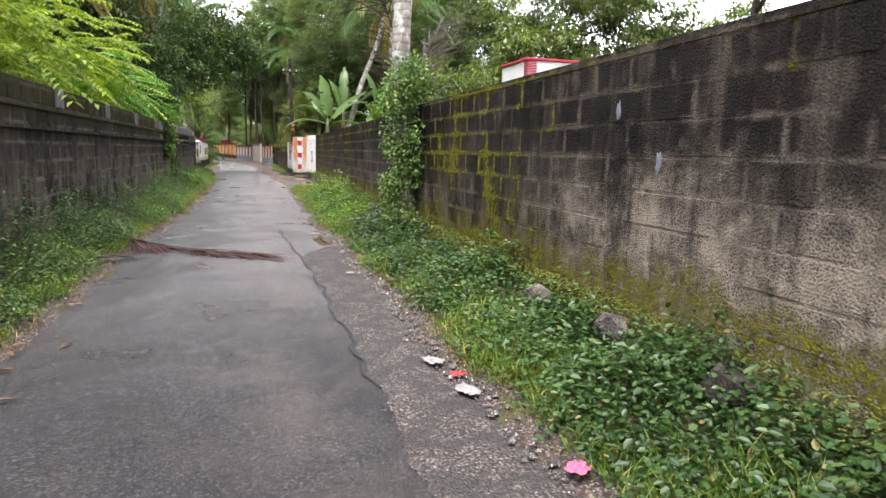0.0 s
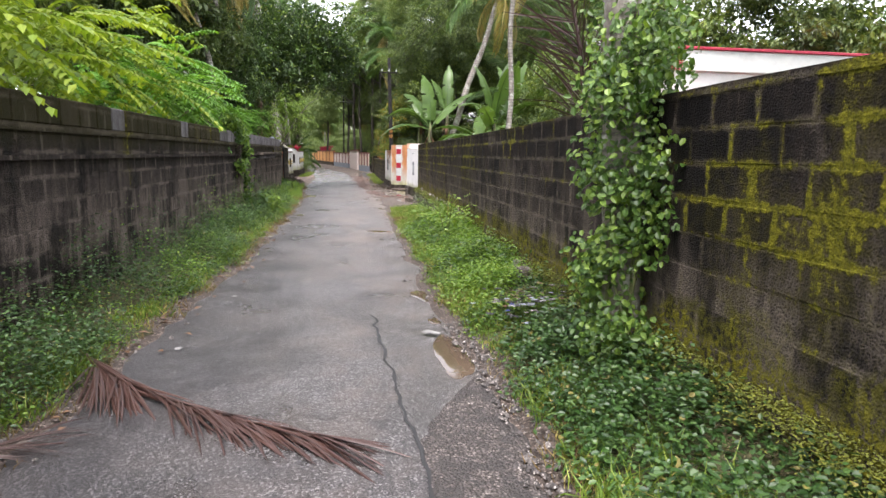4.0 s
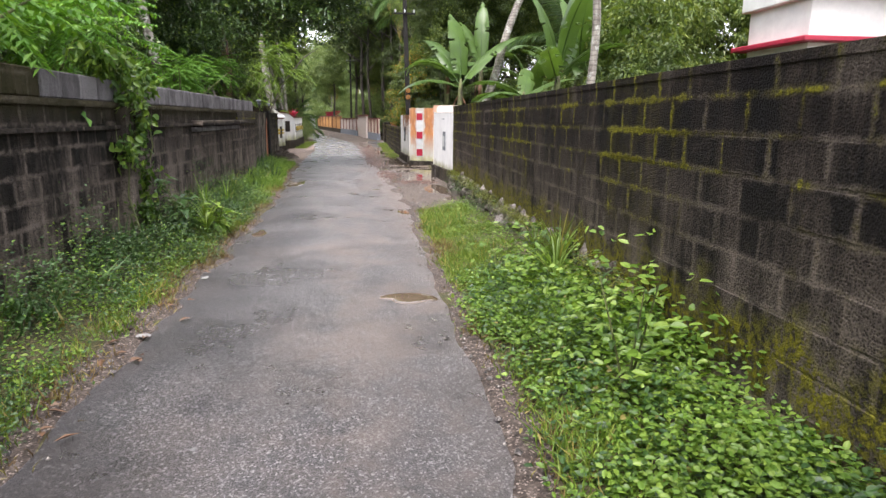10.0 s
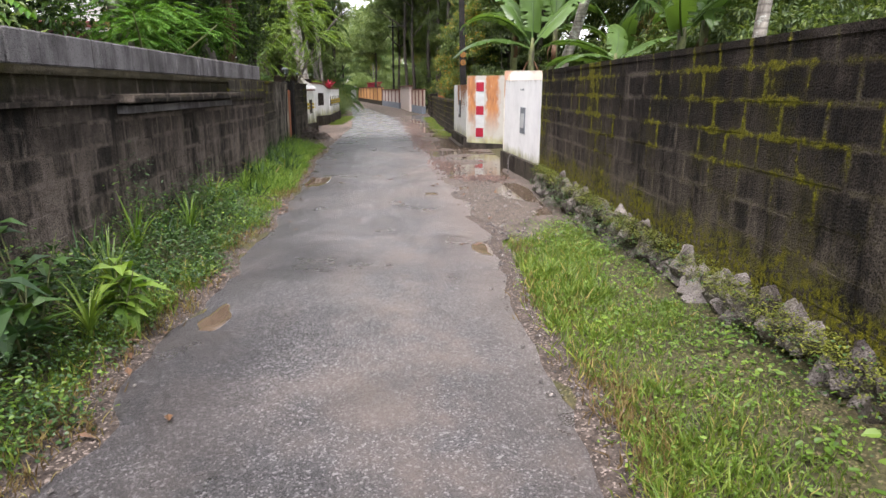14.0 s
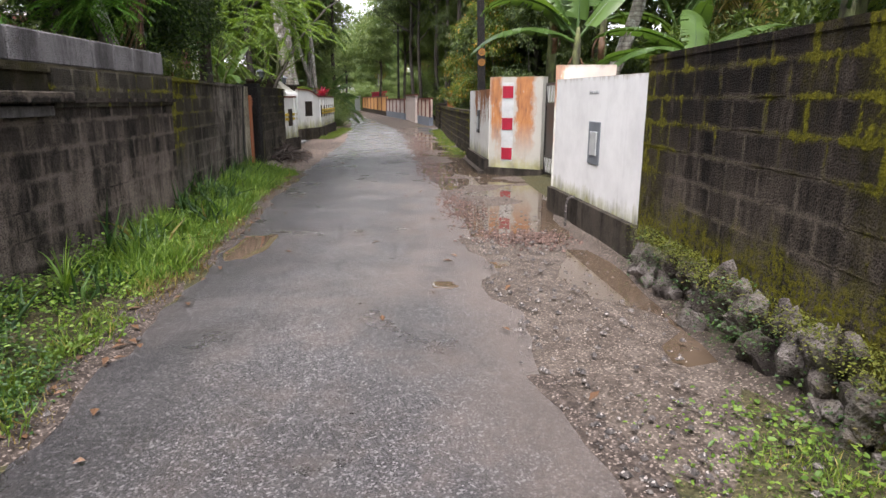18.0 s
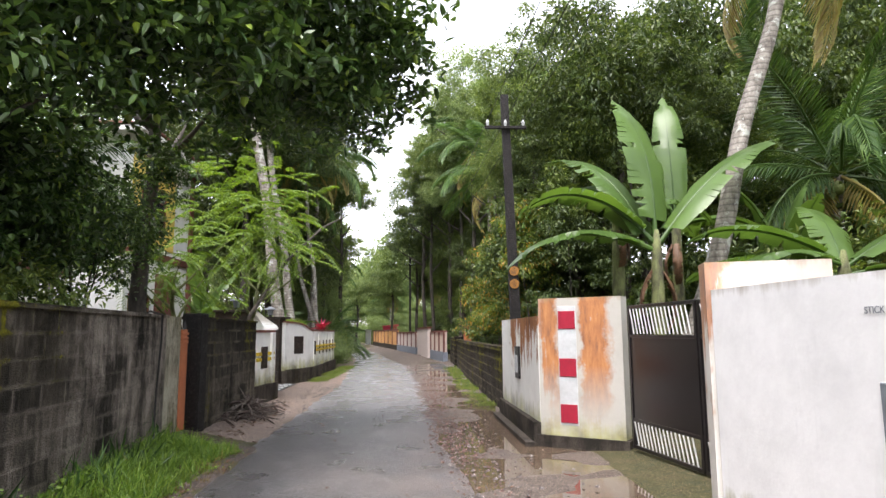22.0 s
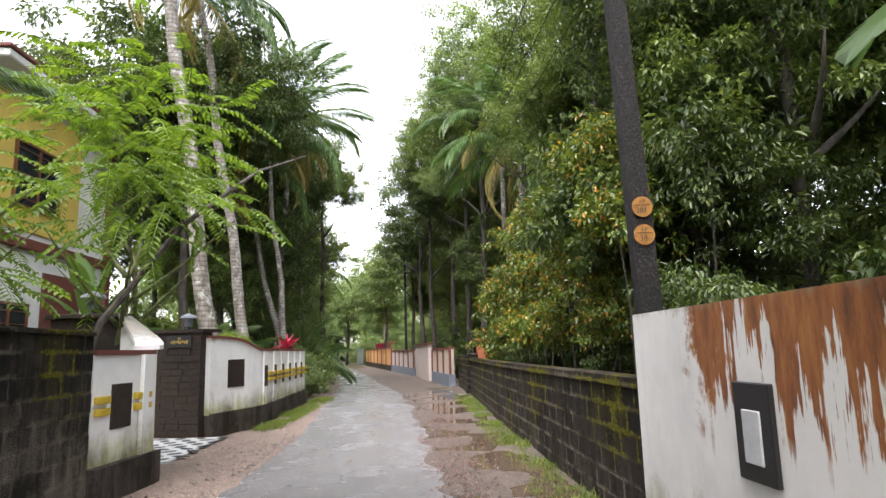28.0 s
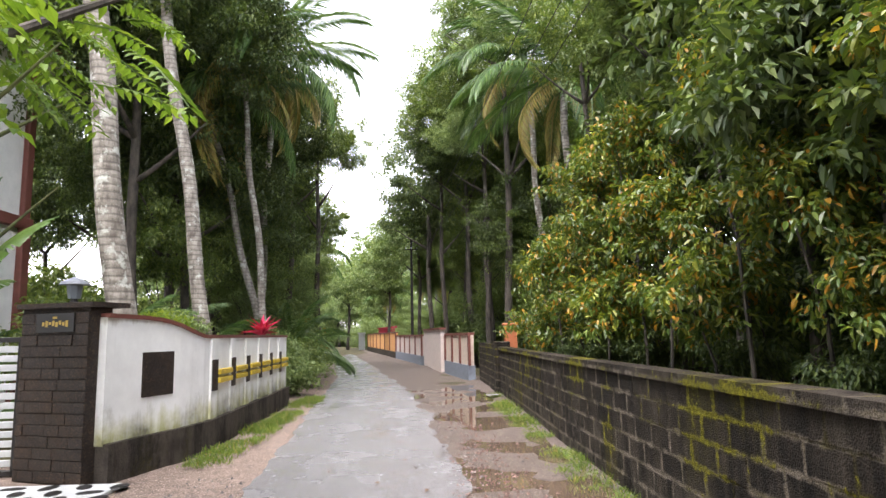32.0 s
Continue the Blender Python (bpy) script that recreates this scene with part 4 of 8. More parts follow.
# rubble foundation of the right wall
stone_data = []
for s in range(6):
    bm = bmesh.new()
    bmesh.ops.create_icosphere(bm, subdivisions=1 + s % 2, radius=1)
    for v in bm.verts:
        n = noise.noise(v.co * 1.7 + Vector((s * 7.1, 0, 0)))
        q = v.co * (1 + 0.7 * n)
        v.co = Vector((max(-0.6, min(0.7, q.x)), max(-0.75, min(0.62, q.y)), max(-0.65, min(0.72, q.z))))
    me = bpy.data.meshes.new("stone")
    bm.to_mesh(me)
    bm.free()
    me.materials.append(M_STONE)
    stone_data.append(me)
rubble = thing("rubble_foundation", "rough granite rubble foundation with moss at the wall's foot", "foundation", kind="structure")
r = np.random.default_rng(5)
for i in range(290):
    y = 15.6 + (25.9 - 15.6) * (i + r.random()) / 290
    x = lerp(y, RWALL)
    zt = lerp(y, [(16, 0.40), (22, 0.38), (26, 0.34)])
    z = r.uniform(0.0, zt)
    sz = r.uniform(0.07, 0.15)
    part("stone", stone_data[r.integers(6)], None, rubble, m=Matrix.LocRotScale((x + 0.03 - 0.16 * (1 - z / zt) * r.random(), y, z), Euler(r.uniform(0, 6, 3)), (sz, sz * r.uniform(0.9, 1.4), sz * r.uniform(0.8, 1.1))))


# ---- the white gateway on the right ----
def slab(p, q, thick, z0, zp, zq, side=1, chamfer=0.0):
    """An upright slab from p to q in plan, thick away from the road."""
    d = Vector((q[0] - p[0], q[1] - p[1])).normalized()
    n = Vector((d.y, -d.x)) * side * thick
    foot = [p, (p[0] + n.x, p[1] + n.y), (q[0] + n.x, q[1] + n.y), q]
    zt = [zp, zp, zq, zq]
    if side > 0:
        return Mesh().prism(foot[::-1], z0, zt[::-1])
    return Mesh().prism(foot, z0, zt)


def on_slab(p, q, u, out, z):
    """A place on a slab's face, u metres from p, out metres in front; with the slab's turn."""
    d = Vector((q[0] - p[0], q[1] - p[1])).normalized()
    return Matrix.Translation((p[0] + d.x * u - d.y * out, p[1] + d.y * u + d.x * out, z)) @ Matrix.Rotation(math.atan2(d.y, d.x), 4, "Z")


PA, PB = (2.60, 26.2), (2.46, 29.22)
panel = thing("gate_wall", "whitewashed gate wall with a dark plinth and letter box", "wall", kind="structure")
part("plaster", slab(PA, PB, 0.18, 0.30, 1.72, 1.75), M_WHITE, panel)
part("plinth", slab((PA[0] - 0.07, PA[1] - 0.02), (PB[0] - 0.07, PB[1] + 0.02), 0.3, -0.1, 0.34, 0.32), M_PLINTH, panel)
lbox = part("letter_box", Mesh().soft_box(-0.185, 0.185, -0.014, 0.006, 0, 0.47, 0.004), M_GREYPAINT, panel, "grey letter box frame with a white lid", on_slab(PA, PB, 1.42, 0.004, 0.78))
part("lid", Mesh().soft_box(-0.105, 0.105, -0.006, 0.012, 0.1, 0.36, 0.004), M_BOXWHITE, lbox, m=Matrix.Translation((0, 0.004, 0)))
pipe = Mesh()
pm = on_slab(PA, PB, 1.8, 0.05, 0.0)
pipe.tube([pm @ Vector(p) for p in ((0, 0.02, 0.36), (0, 0.1, 0.34), (0, 0.12, 0.26), (0, 0.12, -0.02))], [0.014] * 4, 8)
part("drain_pipe", pipe, M_GRAVEL, panel, "thin grey drain pipe")
notice = bpy.data.curves.new("notice", "FONT")
notice.body, notice.size, notice.extrude, notice.align_x = "STICK NO BILLS", 0.045, 0.0008, "CENTER"
notice.materials.append(M_GREYPAINT)
nt = new("lettering", notice)
nt.parent = panel
nt.matrix_basis = on_slab(PA, PB, 1.5, 0.004, 1.55) @ pose(0, 0, 0, 90, 0, 180)
tagged(nt, "small grey stencilled lettering on the white wall")

GP0, GP1 = (2.445, 29.262), (3.2, 29.06)
near_pillar = thing("gate_pillar", "tall whitewashed gate pillar with peeling rust-red edge", "pillar", kind="structure", group="gate pillars")
part("plaster", Mesh().prism([GP0, GP1, (GP1[0] + 0.05, GP1[1] + 0.2), (GP0[0] + 0.05, GP0[1] + 0.2)], 0.0, 1.94), M_PILLAR, near_pillar)
RP0, RP1 = (2.12, 33.62), (3.06, 33.0)
far_pillar = thing("gate_pillar", "rust-streaked white gate pillar with three maroon squares", "pillar", kind="structure", group="gate pillars")
part("plaster", slab(RP0, RP1, 0.26, 0.13, 1.93, 1.93, -1), M_RUSTY, far_pillar)
part("plinth", slab((RP0[0] - 0.06, RP0[1] - 0.03), (RP1[0] + 0.02, RP1[1] - 0.06), 0.34, -0.1, 0.14, 0.14, -1), M_PLINTH, far_pillar)
part("white_strip", Mesh().soft_box(-0.125, 0.125, -0.004, 0.008, 0.28, 1.82, 0.003), M_BOXWHITE, far_pillar, m=on_slab(RP0, RP1, 0.40, -0.002, 0))
for z in (0.31, 0.90, 1.52):
    part("maroon_square", Mesh().soft_box(-0.115, 0.115, -0.004, 0.006, 0, 0.235, 0.003), M_RED, far_pillar, m=on_slab(RP0, RP1, 0.40, -0.012, z))

GA, GB = (3.12, 32.9), (3.55, 29.9)
gl = (Vector(GB) - Vector(GA)).length
gate = thing("metal_gate", "closed black sheet-metal double gate with silver zigzag rails", "gate", on_slab(GA, GB, 0, 0, 0.0))
for k in range(2):
    x0, x1 = k * gl / 2 + 0.01, (k + 1) * gl / 2 - 0.01
    leaf = part("gate_leaf", Mesh().soft_box(x0 + 0.03, x1 - 0.03, -0.012, 0.012, 0.42, 1.42, 0.004), M_GATE, gate)
    fr = Mesh()
    for xa in (x0, x1 - 0.045):
        fr.soft_box(xa, xa + 0.045, -0.025, 0.025, 0.08, 1.80, 0.005)
    for z in (0.08, 0.40, 1.40, 1.76):
        fr.soft_box(x0, x1, -0.022, 0.022, z, z + 0.04, 0.005)
    part("gate_frame", fr, M_GATE, leaf)
    for z, hgt in ((0.13, 0.27), (1.45, 0.30)):
        zz = Mesh()
        n = 16
        for i in range(n):
            xa = x0 + 0.07 + (x1 - x0 - 0.18) * i / n
            zz.tube([(xa, -0.02, z + hgt), (xa + 0.085, -0.02, z)], [0.009, 0.009], 5)
        part("zigzag_rail", zz, M_GATE_SILVER, leaf)

WA, WB = (2.115, 33.66), (2.03, 36.8)
wing = thing("wing_wall", "rust-streaked white wing wall with a small letter box", "wall", kind="structure")
part("plaster", slab(WA, WB, 0.18, 0.27, 1.70, 1.70), M_WING, wing)
part("plinth", slab((WA[0] - 0.09, WA[1] - 0.02), (WB[0] - 0.07, WB[1] + 0.02), 0.3, -0.1, 0.29, 0.29), M_PLINTH, wing)
part("kerb", slab((WA[0] - 0.22, WA[1] - 0.1), (WB[0] - 0.2, WB[1]), 0.12, -0.1, 0.05, 0.05), M_PLINTH, wing)
wbox = part("letter_box", Mesh().soft_box(-0.17, 0.17, -0.014, 0.025, 0, 0.50, 0.006), M_BLACK, wing, "small dark letter box with a pale lid", on_slab(WA, WB, 1.52, 0.004, 0.76))
part("lid", Mesh().soft_box(-0.08, 0.08, -0.006, 0.01, 0.09, 0.36, 0.004), M_BOXWHITE, wbox, m=Matrix.Translation((0, 0.026, 0)))

# ---- poles ----
def utility_pole(name, label, x, y, h, lean, w0, w1):
    t = thing(name, label, "pole", Matrix.Translation((x, y, 0)))
    b = Mesh()
    a = [(-w0, -w0 * 0.8), (w0, -w0 * 0.8), (w0, w0 * 0.8), (-w0, w0 * 0.8)]
    top = [(u * w1 / w0 + lean[0], v * w1 / w0 + lean[1]) for u, v in a]
    b.add([(u, v, -0.2) for u, v in a] + [(u, v, h) for u, v in top], [(3, 2, 1, 0), (4, 5, 6, 7)] + [(i, (i + 1) % 4, 4 + (i + 1) % 4, 4 + i) for i in range(4)])
    part("pole_shaft", b, M_POLE, t)
    arm = Mesh().soft_box(-0.42 + lean[0], 0.42 + lean[0], lean[1] - 0.15, lean[1] - 0.09, h - 0.75, h - 0.69, 0.005)
    cross = part("crossarm", arm, M_POLE, t)
    for u in (-0.36, 0.0, 0.36):
        part("insulator", Mesh().tube([(u + lean[0], lean[1] - 0.12, h - 0.69), (u + lean[0], lean[1] - 0.12, h - 0.62), (u + lean[0], lean[1] - 0.12, h - 0.56)], [0.018, 0.035, 0.012], 8), M_BOXWHITE, cross)
    return t


pole_near = utility_pole("utility_pole", "black tarred concrete utility pole with two round signs", 2.42, 37.3, 6.3, (-0.18, 0.1), 0.105, 0.075)
utility_pole("utility_pole", "distant slim utility pole with a crossarm", -0.35, 78.0, 7.9, (0, 0), 0.11, 0.07)
for z in (2.42, 2.67):
    sg = thing("round_sign", "small round orange sign with dark writing on the pole", "sign", Matrix.Translation((2.35, 37.262, z)), group="pole signs")
    part("disc", Mesh().tube([(0, -0.012, 0), (0, 0.0, 0)], [0.092, 0.092], 24), M_ORANGE, sg)
    part("rule", Mesh().box(-0.07, 0.07, -0.0155, -0.0122, 0.012, 0.018), M_BLACK, sg)
    for text, size, px, pz in (("KP", 0.045, 0.0, 0.03), ("38" if z < 2.5 else "381", 0.07, -0.01, -0.055)):
        fig = bpy.data.curves.new("figures", "FONT")
        fig.body, fig.size, fig.extrude, fig.align_x = text, size, 0.001, "CENTER"
        fig.materials.append(M_BLACK)
        ft = new("figures", fig)
        ft.parent = sg
        ft.matrix_basis = pose(px, -0.0135, pz, 90, 0, 0)
wires = thing("power_lines", "thin black power cables strung between the poles", "cable")
for u in (-0.36, 0.0, 0.36):
    w = Mesh()
    for a, b in (((2.24 + u, 37.3, 5.74), (-0.35 + u, 77.9, 7.34)), ((2.24 + u, 37.3, 5.74), (3.6 + u, -12, 6.6))):
        pts = [Vector(a).lerp(Vector(b), s / 14) - Vector((0, 0, 1.1 * (1 - (2 * s / 14 - 1) ** 2))) * 0.7 for s in range(15)]
        w.tube(pts, [0.007] * 15, 4, False)
    part("cable", w, M_BLACK, wires)

# ---- left: small gate, white and yellow gateway ----
end_post = thing("wall_end_post", "pale drip-streaked end of the plastered wall", "post", kind="structure")
part("post", slab((-2.74, 33.32), (-2.77, 33.92), 0.3, -0.05, 1.72, 1.72, -1), M_POST, end_post)
terra = thing("terracotta_gate", "closed terracotta-painted sheet gate between dark posts", "gate")
part("gate_leaf", Mesh().soft_box(-3.0, -2.95, 34.15, 34.7, 0.08, 1.42, 0.006), M_TERRA, terra)
post = part("gate_post", Mesh().soft_box(-2.96, -2.76, 33.95, 34.15, 0.0, 1.55, 0.01), M_TERRA, terra)
for z in (1.36, 1.42, 1.48):
    part("moulding", Mesh().soft_box(-2.975, -2.745, 33.935, 34.165, z, z + 0.03, 0.006), M_TERRA, post)
for i in range(3):
    y = 34.22 + i * 0.2
    part("finial", Mesh().tube([(-2.975, y, 1.42), (-2.975, y, 1.52), (-2.975, y, 1.56), (-2.975, y, 1.6), (-2.975, y, 1.68)], [0.012, 0.012, 0.035, 0.03, 0.004], 8), M_BLACK, terra)
hose = Mesh()
hose.tube([(-2.66, 32.4, 1.7), (-2.6, 32.5, 1.75), (-2.58, 32.8, 1.72), (-2.64, 32.95, 1.4), (-2.67, 32.95, 0.8), (-2.66, 32.9, 0.2)], [0.014] * 6, 6)
tagged(part("black_hose", hose, M_BLACK), "black plastic hose hanging over the wall", "hose")

LP0, LP1 = (-2.93, 38.55), (-2.83, 39.75)
lgate = thing("gateway_wall", "white wall stub with yellow bands and a dark square", "wall", kind="structure", group="white and yellow gateway")
part("plaster", slab(LP0, LP1, 0.2, 0.38, 1.52, 1.52, -1), M_YWALL, lgate)
part("coping", slab((LP0[0] + 0.03, LP0[1]), (LP1[0] + 0.03, LP1[1] + 0.03), 0.26, 1.515, 1.57, 1.57, -1), M_BROWN, lgate)
part("plinth", slab((LP0[0] + 0.1, LP0[1] - 0.05), (LP1[0] + 0.1, LP1[1] + 0.1), 0.4, -0.1, 0.40, 0.40, -1), M_PLINTH, lgate)
curve = Mesh()
for i in range(8):
    a0, a1 = math.pi / 2 * i / 8, math.pi / 2 * (i + 1) / 8
    c = (-3.42, 39.76)
    ri, ro = 0.42, 0.59
    h0, h1 = 1.57 + 0.42 * (i / 8) ** 2, 1.57 + 0.42 * ((i + 1) / 8) ** 2
    f = [(c[0] + ro * math.cos(a0), c[1] + ro * math.sin(a0)), (c[0] + ro * math.cos(a1), c[1] + ro * math.sin(a1)), (c[0] + ri * math.cos(a1), c[1] + ri * math.sin(a1)), (c[0] + ri * math.cos(a0), c[1] + ri * math.sin(a0))]
    curve.prism(f, -0.05, [h0, h1, h1, h0])
part("curved_return", curve, M_YWALL, lgate)
sweep = Mesh()
for i in range(10):
    a0, a1 = math.pi / 2 * i / 10, math.pi / 2 * (i + 1) / 10
    h0, h1 = 1.575 + 0.42 * (i / 10) ** 2, 1.575 + 0.42 * ((i + 1) / 10) ** 2
    f = [(-3.42 + q * math.cos(b), 39.76 + q * math.sin(b)) for q, b in ((0.66, a0), (0.66, a1), (0.34, a1), (0.34, a0))]
    sweep.prism(f, [h0, h1, h1, h0], [h0 + 0.05, h1 + 0.05, h1 + 0.05, h0 + 0.05])
part("curved_coping", sweep, M_WHITE, lgate, "broad white coping sweeping up to the gate pillar")
rear = thing("entrance_pillar", "dark stone-clad gate pillar behind the curved wall", "pillar", kind="structure")
part("core", Mesh().soft_box(-4.35, -3.45, 40.25, 40.6, -0.05, 2.0, 0.012), M_DARKTILE, rear)
part("cap", Mesh().soft_box(-4.4, -3.4, 40.2, 40.65, 2.0, 2.06, 0.01), M_DARKTILE, rear)
part("pilaster", slab((-2.795, 39.45), (-2.79, 39.75), 0.05, 0.38, 1.52, 1.52, -1), M_YWALL, lgate)
part("dark_square", Mesh().soft_box(-0.2, 0.2, -0.012, 0.012, 0, 0.47, 0.005), M_DARKTILE, lgate, m=on_slab(LP1, LP0, 0.66, 0.004, 0.74))
for u, hw in ((0.24, 0.17), (1.05, 0.12)):
    for z in (0.90, 1.02):
        part("yellow_band", Mesh().soft_box(-hw, hw, -0.02, 0.05, 0, 0.075, 0.008), M_YELLOW, lgate, m=on_slab(LP1, LP0, u, 0.0, z))

# dark clad pillar with a name board
PIL0, PIL1 = (-4.5, 44.07), (-3.58, 43.74)
npil = thing("entrance_pillar", "dark stone-clad entrance pillar with a small lamp on top", "pillar", kind="structure")
part("core", slab(PIL0, PIL1, 0.3, -0.05, 1.93, 1.93, -1), M_DARKTILE, npil)
rr = np.random.default_rng(3)
for i in range(15):
    z = 0.05 + i * 0.122
    u = 0.0
    while u < 0.95:
        l = min(rr.uniform(0.2, 0.5), 0.975 - u)
        part("cladding_stone", Mesh().soft_box(0, l - 0.006, -0.012, 0.012 + rr.uniform(0, 0.012), 0, 0.114, 0.004), M_DARKTILE, npil, m=on_slab(PIL1, PIL0, u, 0.004, z))
        u += l
part("cap", slab((PIL0[0] - 0.05, PIL0[1] - 0.05), (PIL1[0] + 0.05, PIL1[1] - 0.07), 0.54, 1.93, 1.985, 1.985, -1), M_DARKTILE, npil)
lamp = thing("pillar_lamp", "small unlit grey lantern on the entrance pillar", "lamp", Matrix.Translation((-3.95, 44.08, 1.985)))
part("base", Mesh().tube([(0, 0, 0), (0, 0, 0.06)], [0.05, 0.035], 10), M_BLACK, lamp)
part("body", Mesh().tube([(0, 0, 0.06), (0, 0, 0.22)], [0.07, 0.09], 8), M_GREYPAINT, lamp)
part("hood", Mesh().tube([(0, 0, 0.22), (0, 0, 0.25), (0, 0, 0.31)], [0.17, 0.15, 0.02], 8), M_GREYPAINT, lamp)
copy_thing(lamp, Matrix.Translation((-3.9, 40.42, 2.06)))
board = thing("name_board", "black name board with gold lettering on the pillar", "sign", on_slab(PIL1, PIL0, 0.46, 0.03, 1.66))
part("plate", Mesh().soft_box(-0.27, 0.27, -0.01, 0.012, 0, 0.21, 0.004), M_BLACK, board)
gb = Mesh()
for j in range(8):
    xa = -0.19 + j * 0.048
    gb.box(xa, xa + 0.034, 0.0135, 0.016, 0.06 + 0.012 * (j % 3), 0.115 + 0.014 * ((j + 1) % 2))
gb.box(-0.03, 0.03, 0.0135, 0.016, 0.15, 0.175)
part("lettering", gb, M_GOLD, board)

# curved white wall
def curve_pt(s):
    """Plan line of the white wall; s in metres from the pillar."""
    pts = [(0, (-3.48, 43.7)), (0.7, (-3.3, 44.38)), (1.4, (-3.08, 45.05)), (2.0, (-2.96, 45.62)), (2.6, (-2.94, 46.2)), (8.0, (-3.06, 51.6))]
    ss = [p[0] for p in pts]
    return (float(np.interp(s, ss, [p[1][0] for p in pts])), float(np.interp(s, ss, [p[1][1] for p in pts])))


def curve_top(s):
    return lerp(s, [(0, 1.82), (0.9, 1.80), (1.3, 1.74), (1.75, 1.62), (2.0, 1.57), (8, 1.57)])


cw = thing("garden_wall", "curved white garden wall with yellow bands and dark coping", "wall", kind="structure", group="white and yellow gateway")
body, cop, plin = Mesh(), Mesh(), Mesh()
S = [0.14, 0.25, 0.5, 0.75, 1.0, 1.2, 1.4, 1.6, 1.8, 2.0, 2.3, 2.6, 4, 6, 8.0]
for a, b in zip(S[:-1], S[1:]):
    p, q = curve_pt(a), curve_pt(b)
    za, zb = curve_top(a), curve_top(b)
    t = slab(p, q, 0.2, 0.42, za, zb, -1)
    body.add(t.v, t.f)
    t = slab((p[0] + 0.03, p[1]), (q[0] + 0.03, q[1]), 0.26, 0.0, 0, 0, -1)
    lo = [v for v in t.v[:4]]
    zz = {0: za, 1: za, 2: zb, 3: zb}
    cop.prism([(v[0], v[1]) for v in lo], [zz[i] - 0.004 for i in range(4)], [zz[i] + 0.045 for i in range(4)])
    t = slab((p[0] + 0.08, p[1]), (q[0] + 0.08, q[1]), 0.36, -0.1, 0.44, 0.44, -1)
    plin.add(t.v, t.f)
part("plaster", body, M_YWALL, cw)
part("coping", cop, M_BROWN, cw)
part("plinth", plin, M_PLINTH, cw)
a, b = curve_pt(0.72), curve_pt(1.28)
part("dark_square", Mesh().soft_box(-0.27, 0.27, -0.012, 0.014, 0, 0.53, 0.005), M_DARKTILE, cw, m=on_slab(b, a, 0.28, 0.006, 0.88))
for s in (2.35, 3.3, 4.25, 5.2, 6.15, 7.1):
    a, b = curve_pt(s - 0.05), curve_pt(s + 0.05)
    part("pier", Mesh().soft_box(-0.13, 0.13, -0.02, 0.03, 0.40, 1.57, 0.01), M_YWALL, cw, m=on_slab(b, a, 0.05, 0.0, 0))
    part("dark_slot", Mesh().soft_box(-0.11, 0.11, -0.012, 0.012, 0.0, 0.44, 0.005), M_DARKTILE, cw, m=on_slab(b, a, 0.05 + 0.0, 0.034, 0.82))
    a, b = curve_pt(s + 0.42), curve_pt(s + 0.52)
    for z in (0.92, 1.04):
        part("yellow_band", Mesh().soft_box(-0.33, 0.33, -0.02, 0.07, 0, 0.075, 0.008), M_YELLOW, cw, m=on_slab(b, a, 0.05, 0.0, z))

sg = thing("slatted_gate", "white metal sliding gate with horizontal slats", "gate", Matrix.Translation((-4.95, 44.25, 0.0)) @ Matrix.Rotation(radians(-84), 4, "Z"))
gf = Mesh()
for y in (-2.9, 0.3):
    gf.soft_box(-0.03, 0.03, y, y + 0.06, 0.06, 1.62, 0.005)
gf.soft_box(-0.03, 0.03, -2.9, 0.36, 0.06, 0.12, 0.005)
gf.soft_box(-0.03, 0.03, -2.9, 0.36, 1.56, 1.62, 0.005)
part("gate_frame", gf, M_BLACK, sg)
slat = Mesh().soft_box(-0.012, 0.012, -2.84, 0.3, 0, 0.075, 0.004).data("slat", M_BOXWHITE)
for i in range(13):
    part("slat", slat, None, sg, m=Matrix.Translation((0, 0, 0.16 + i * 0.107)))
apron = thing("driveway_paving", "white and black pebble-patterned driveway paving", "paving", kind="structure")
part("slab", Mesh().soft_box(-6.5, -3.15, 41.2, 43.75, -0.05, 0.055, 0.01), M_BOXWHITE, apron)
rr = np.random.default_rng(8)
for i in range(9):
    for j in range(10):
        x, y = -3.3 - i * 0.36 + (0.18 if j % 2 else 0), 41.35 + j * 0.25
        if x > -6.4:
            part("black_paver", Mesh().tube([(0, 0, 0), (0, 0, 0.012)], [0.115, 0.105], 8), M_BLACK, apron, m=Matrix.LocRotScale((x, y, 0.048), Euler((0, 0, rr.uniform(0, 3))), (1.2, 0.72, 1)))

# ---- walls further along the lane, right ----
post_low = thing("wall_post", "dark mossy block post at the end of the low wall", "post", kind="structure")
part("post", Mesh().soft_box(2.02, 2.42, 53.3, 53.75, -0.05, 1.34, 0.015), M_BLOCK_LOW, post_low)
part("return_wall", Mesh().soft_box(2.06, 2.28, 53.75, 58.2, -0.05, 1.26, 0.01), M_BLOCK_LOW, post_low)
op = thing("orange_post", "orange-painted gate post among the shrubs", "post", kind="structure")
part("post", Mesh().soft_box(2.62, 2.98, 55.6, 55.96, 0, 1.78, 0.02), M_TERRA, op)
part("cap", Mesh().soft_box(2.57, 3.03, 55.55, 56.01, 1.78, 1.86, 0.02), M_TERRA, op)


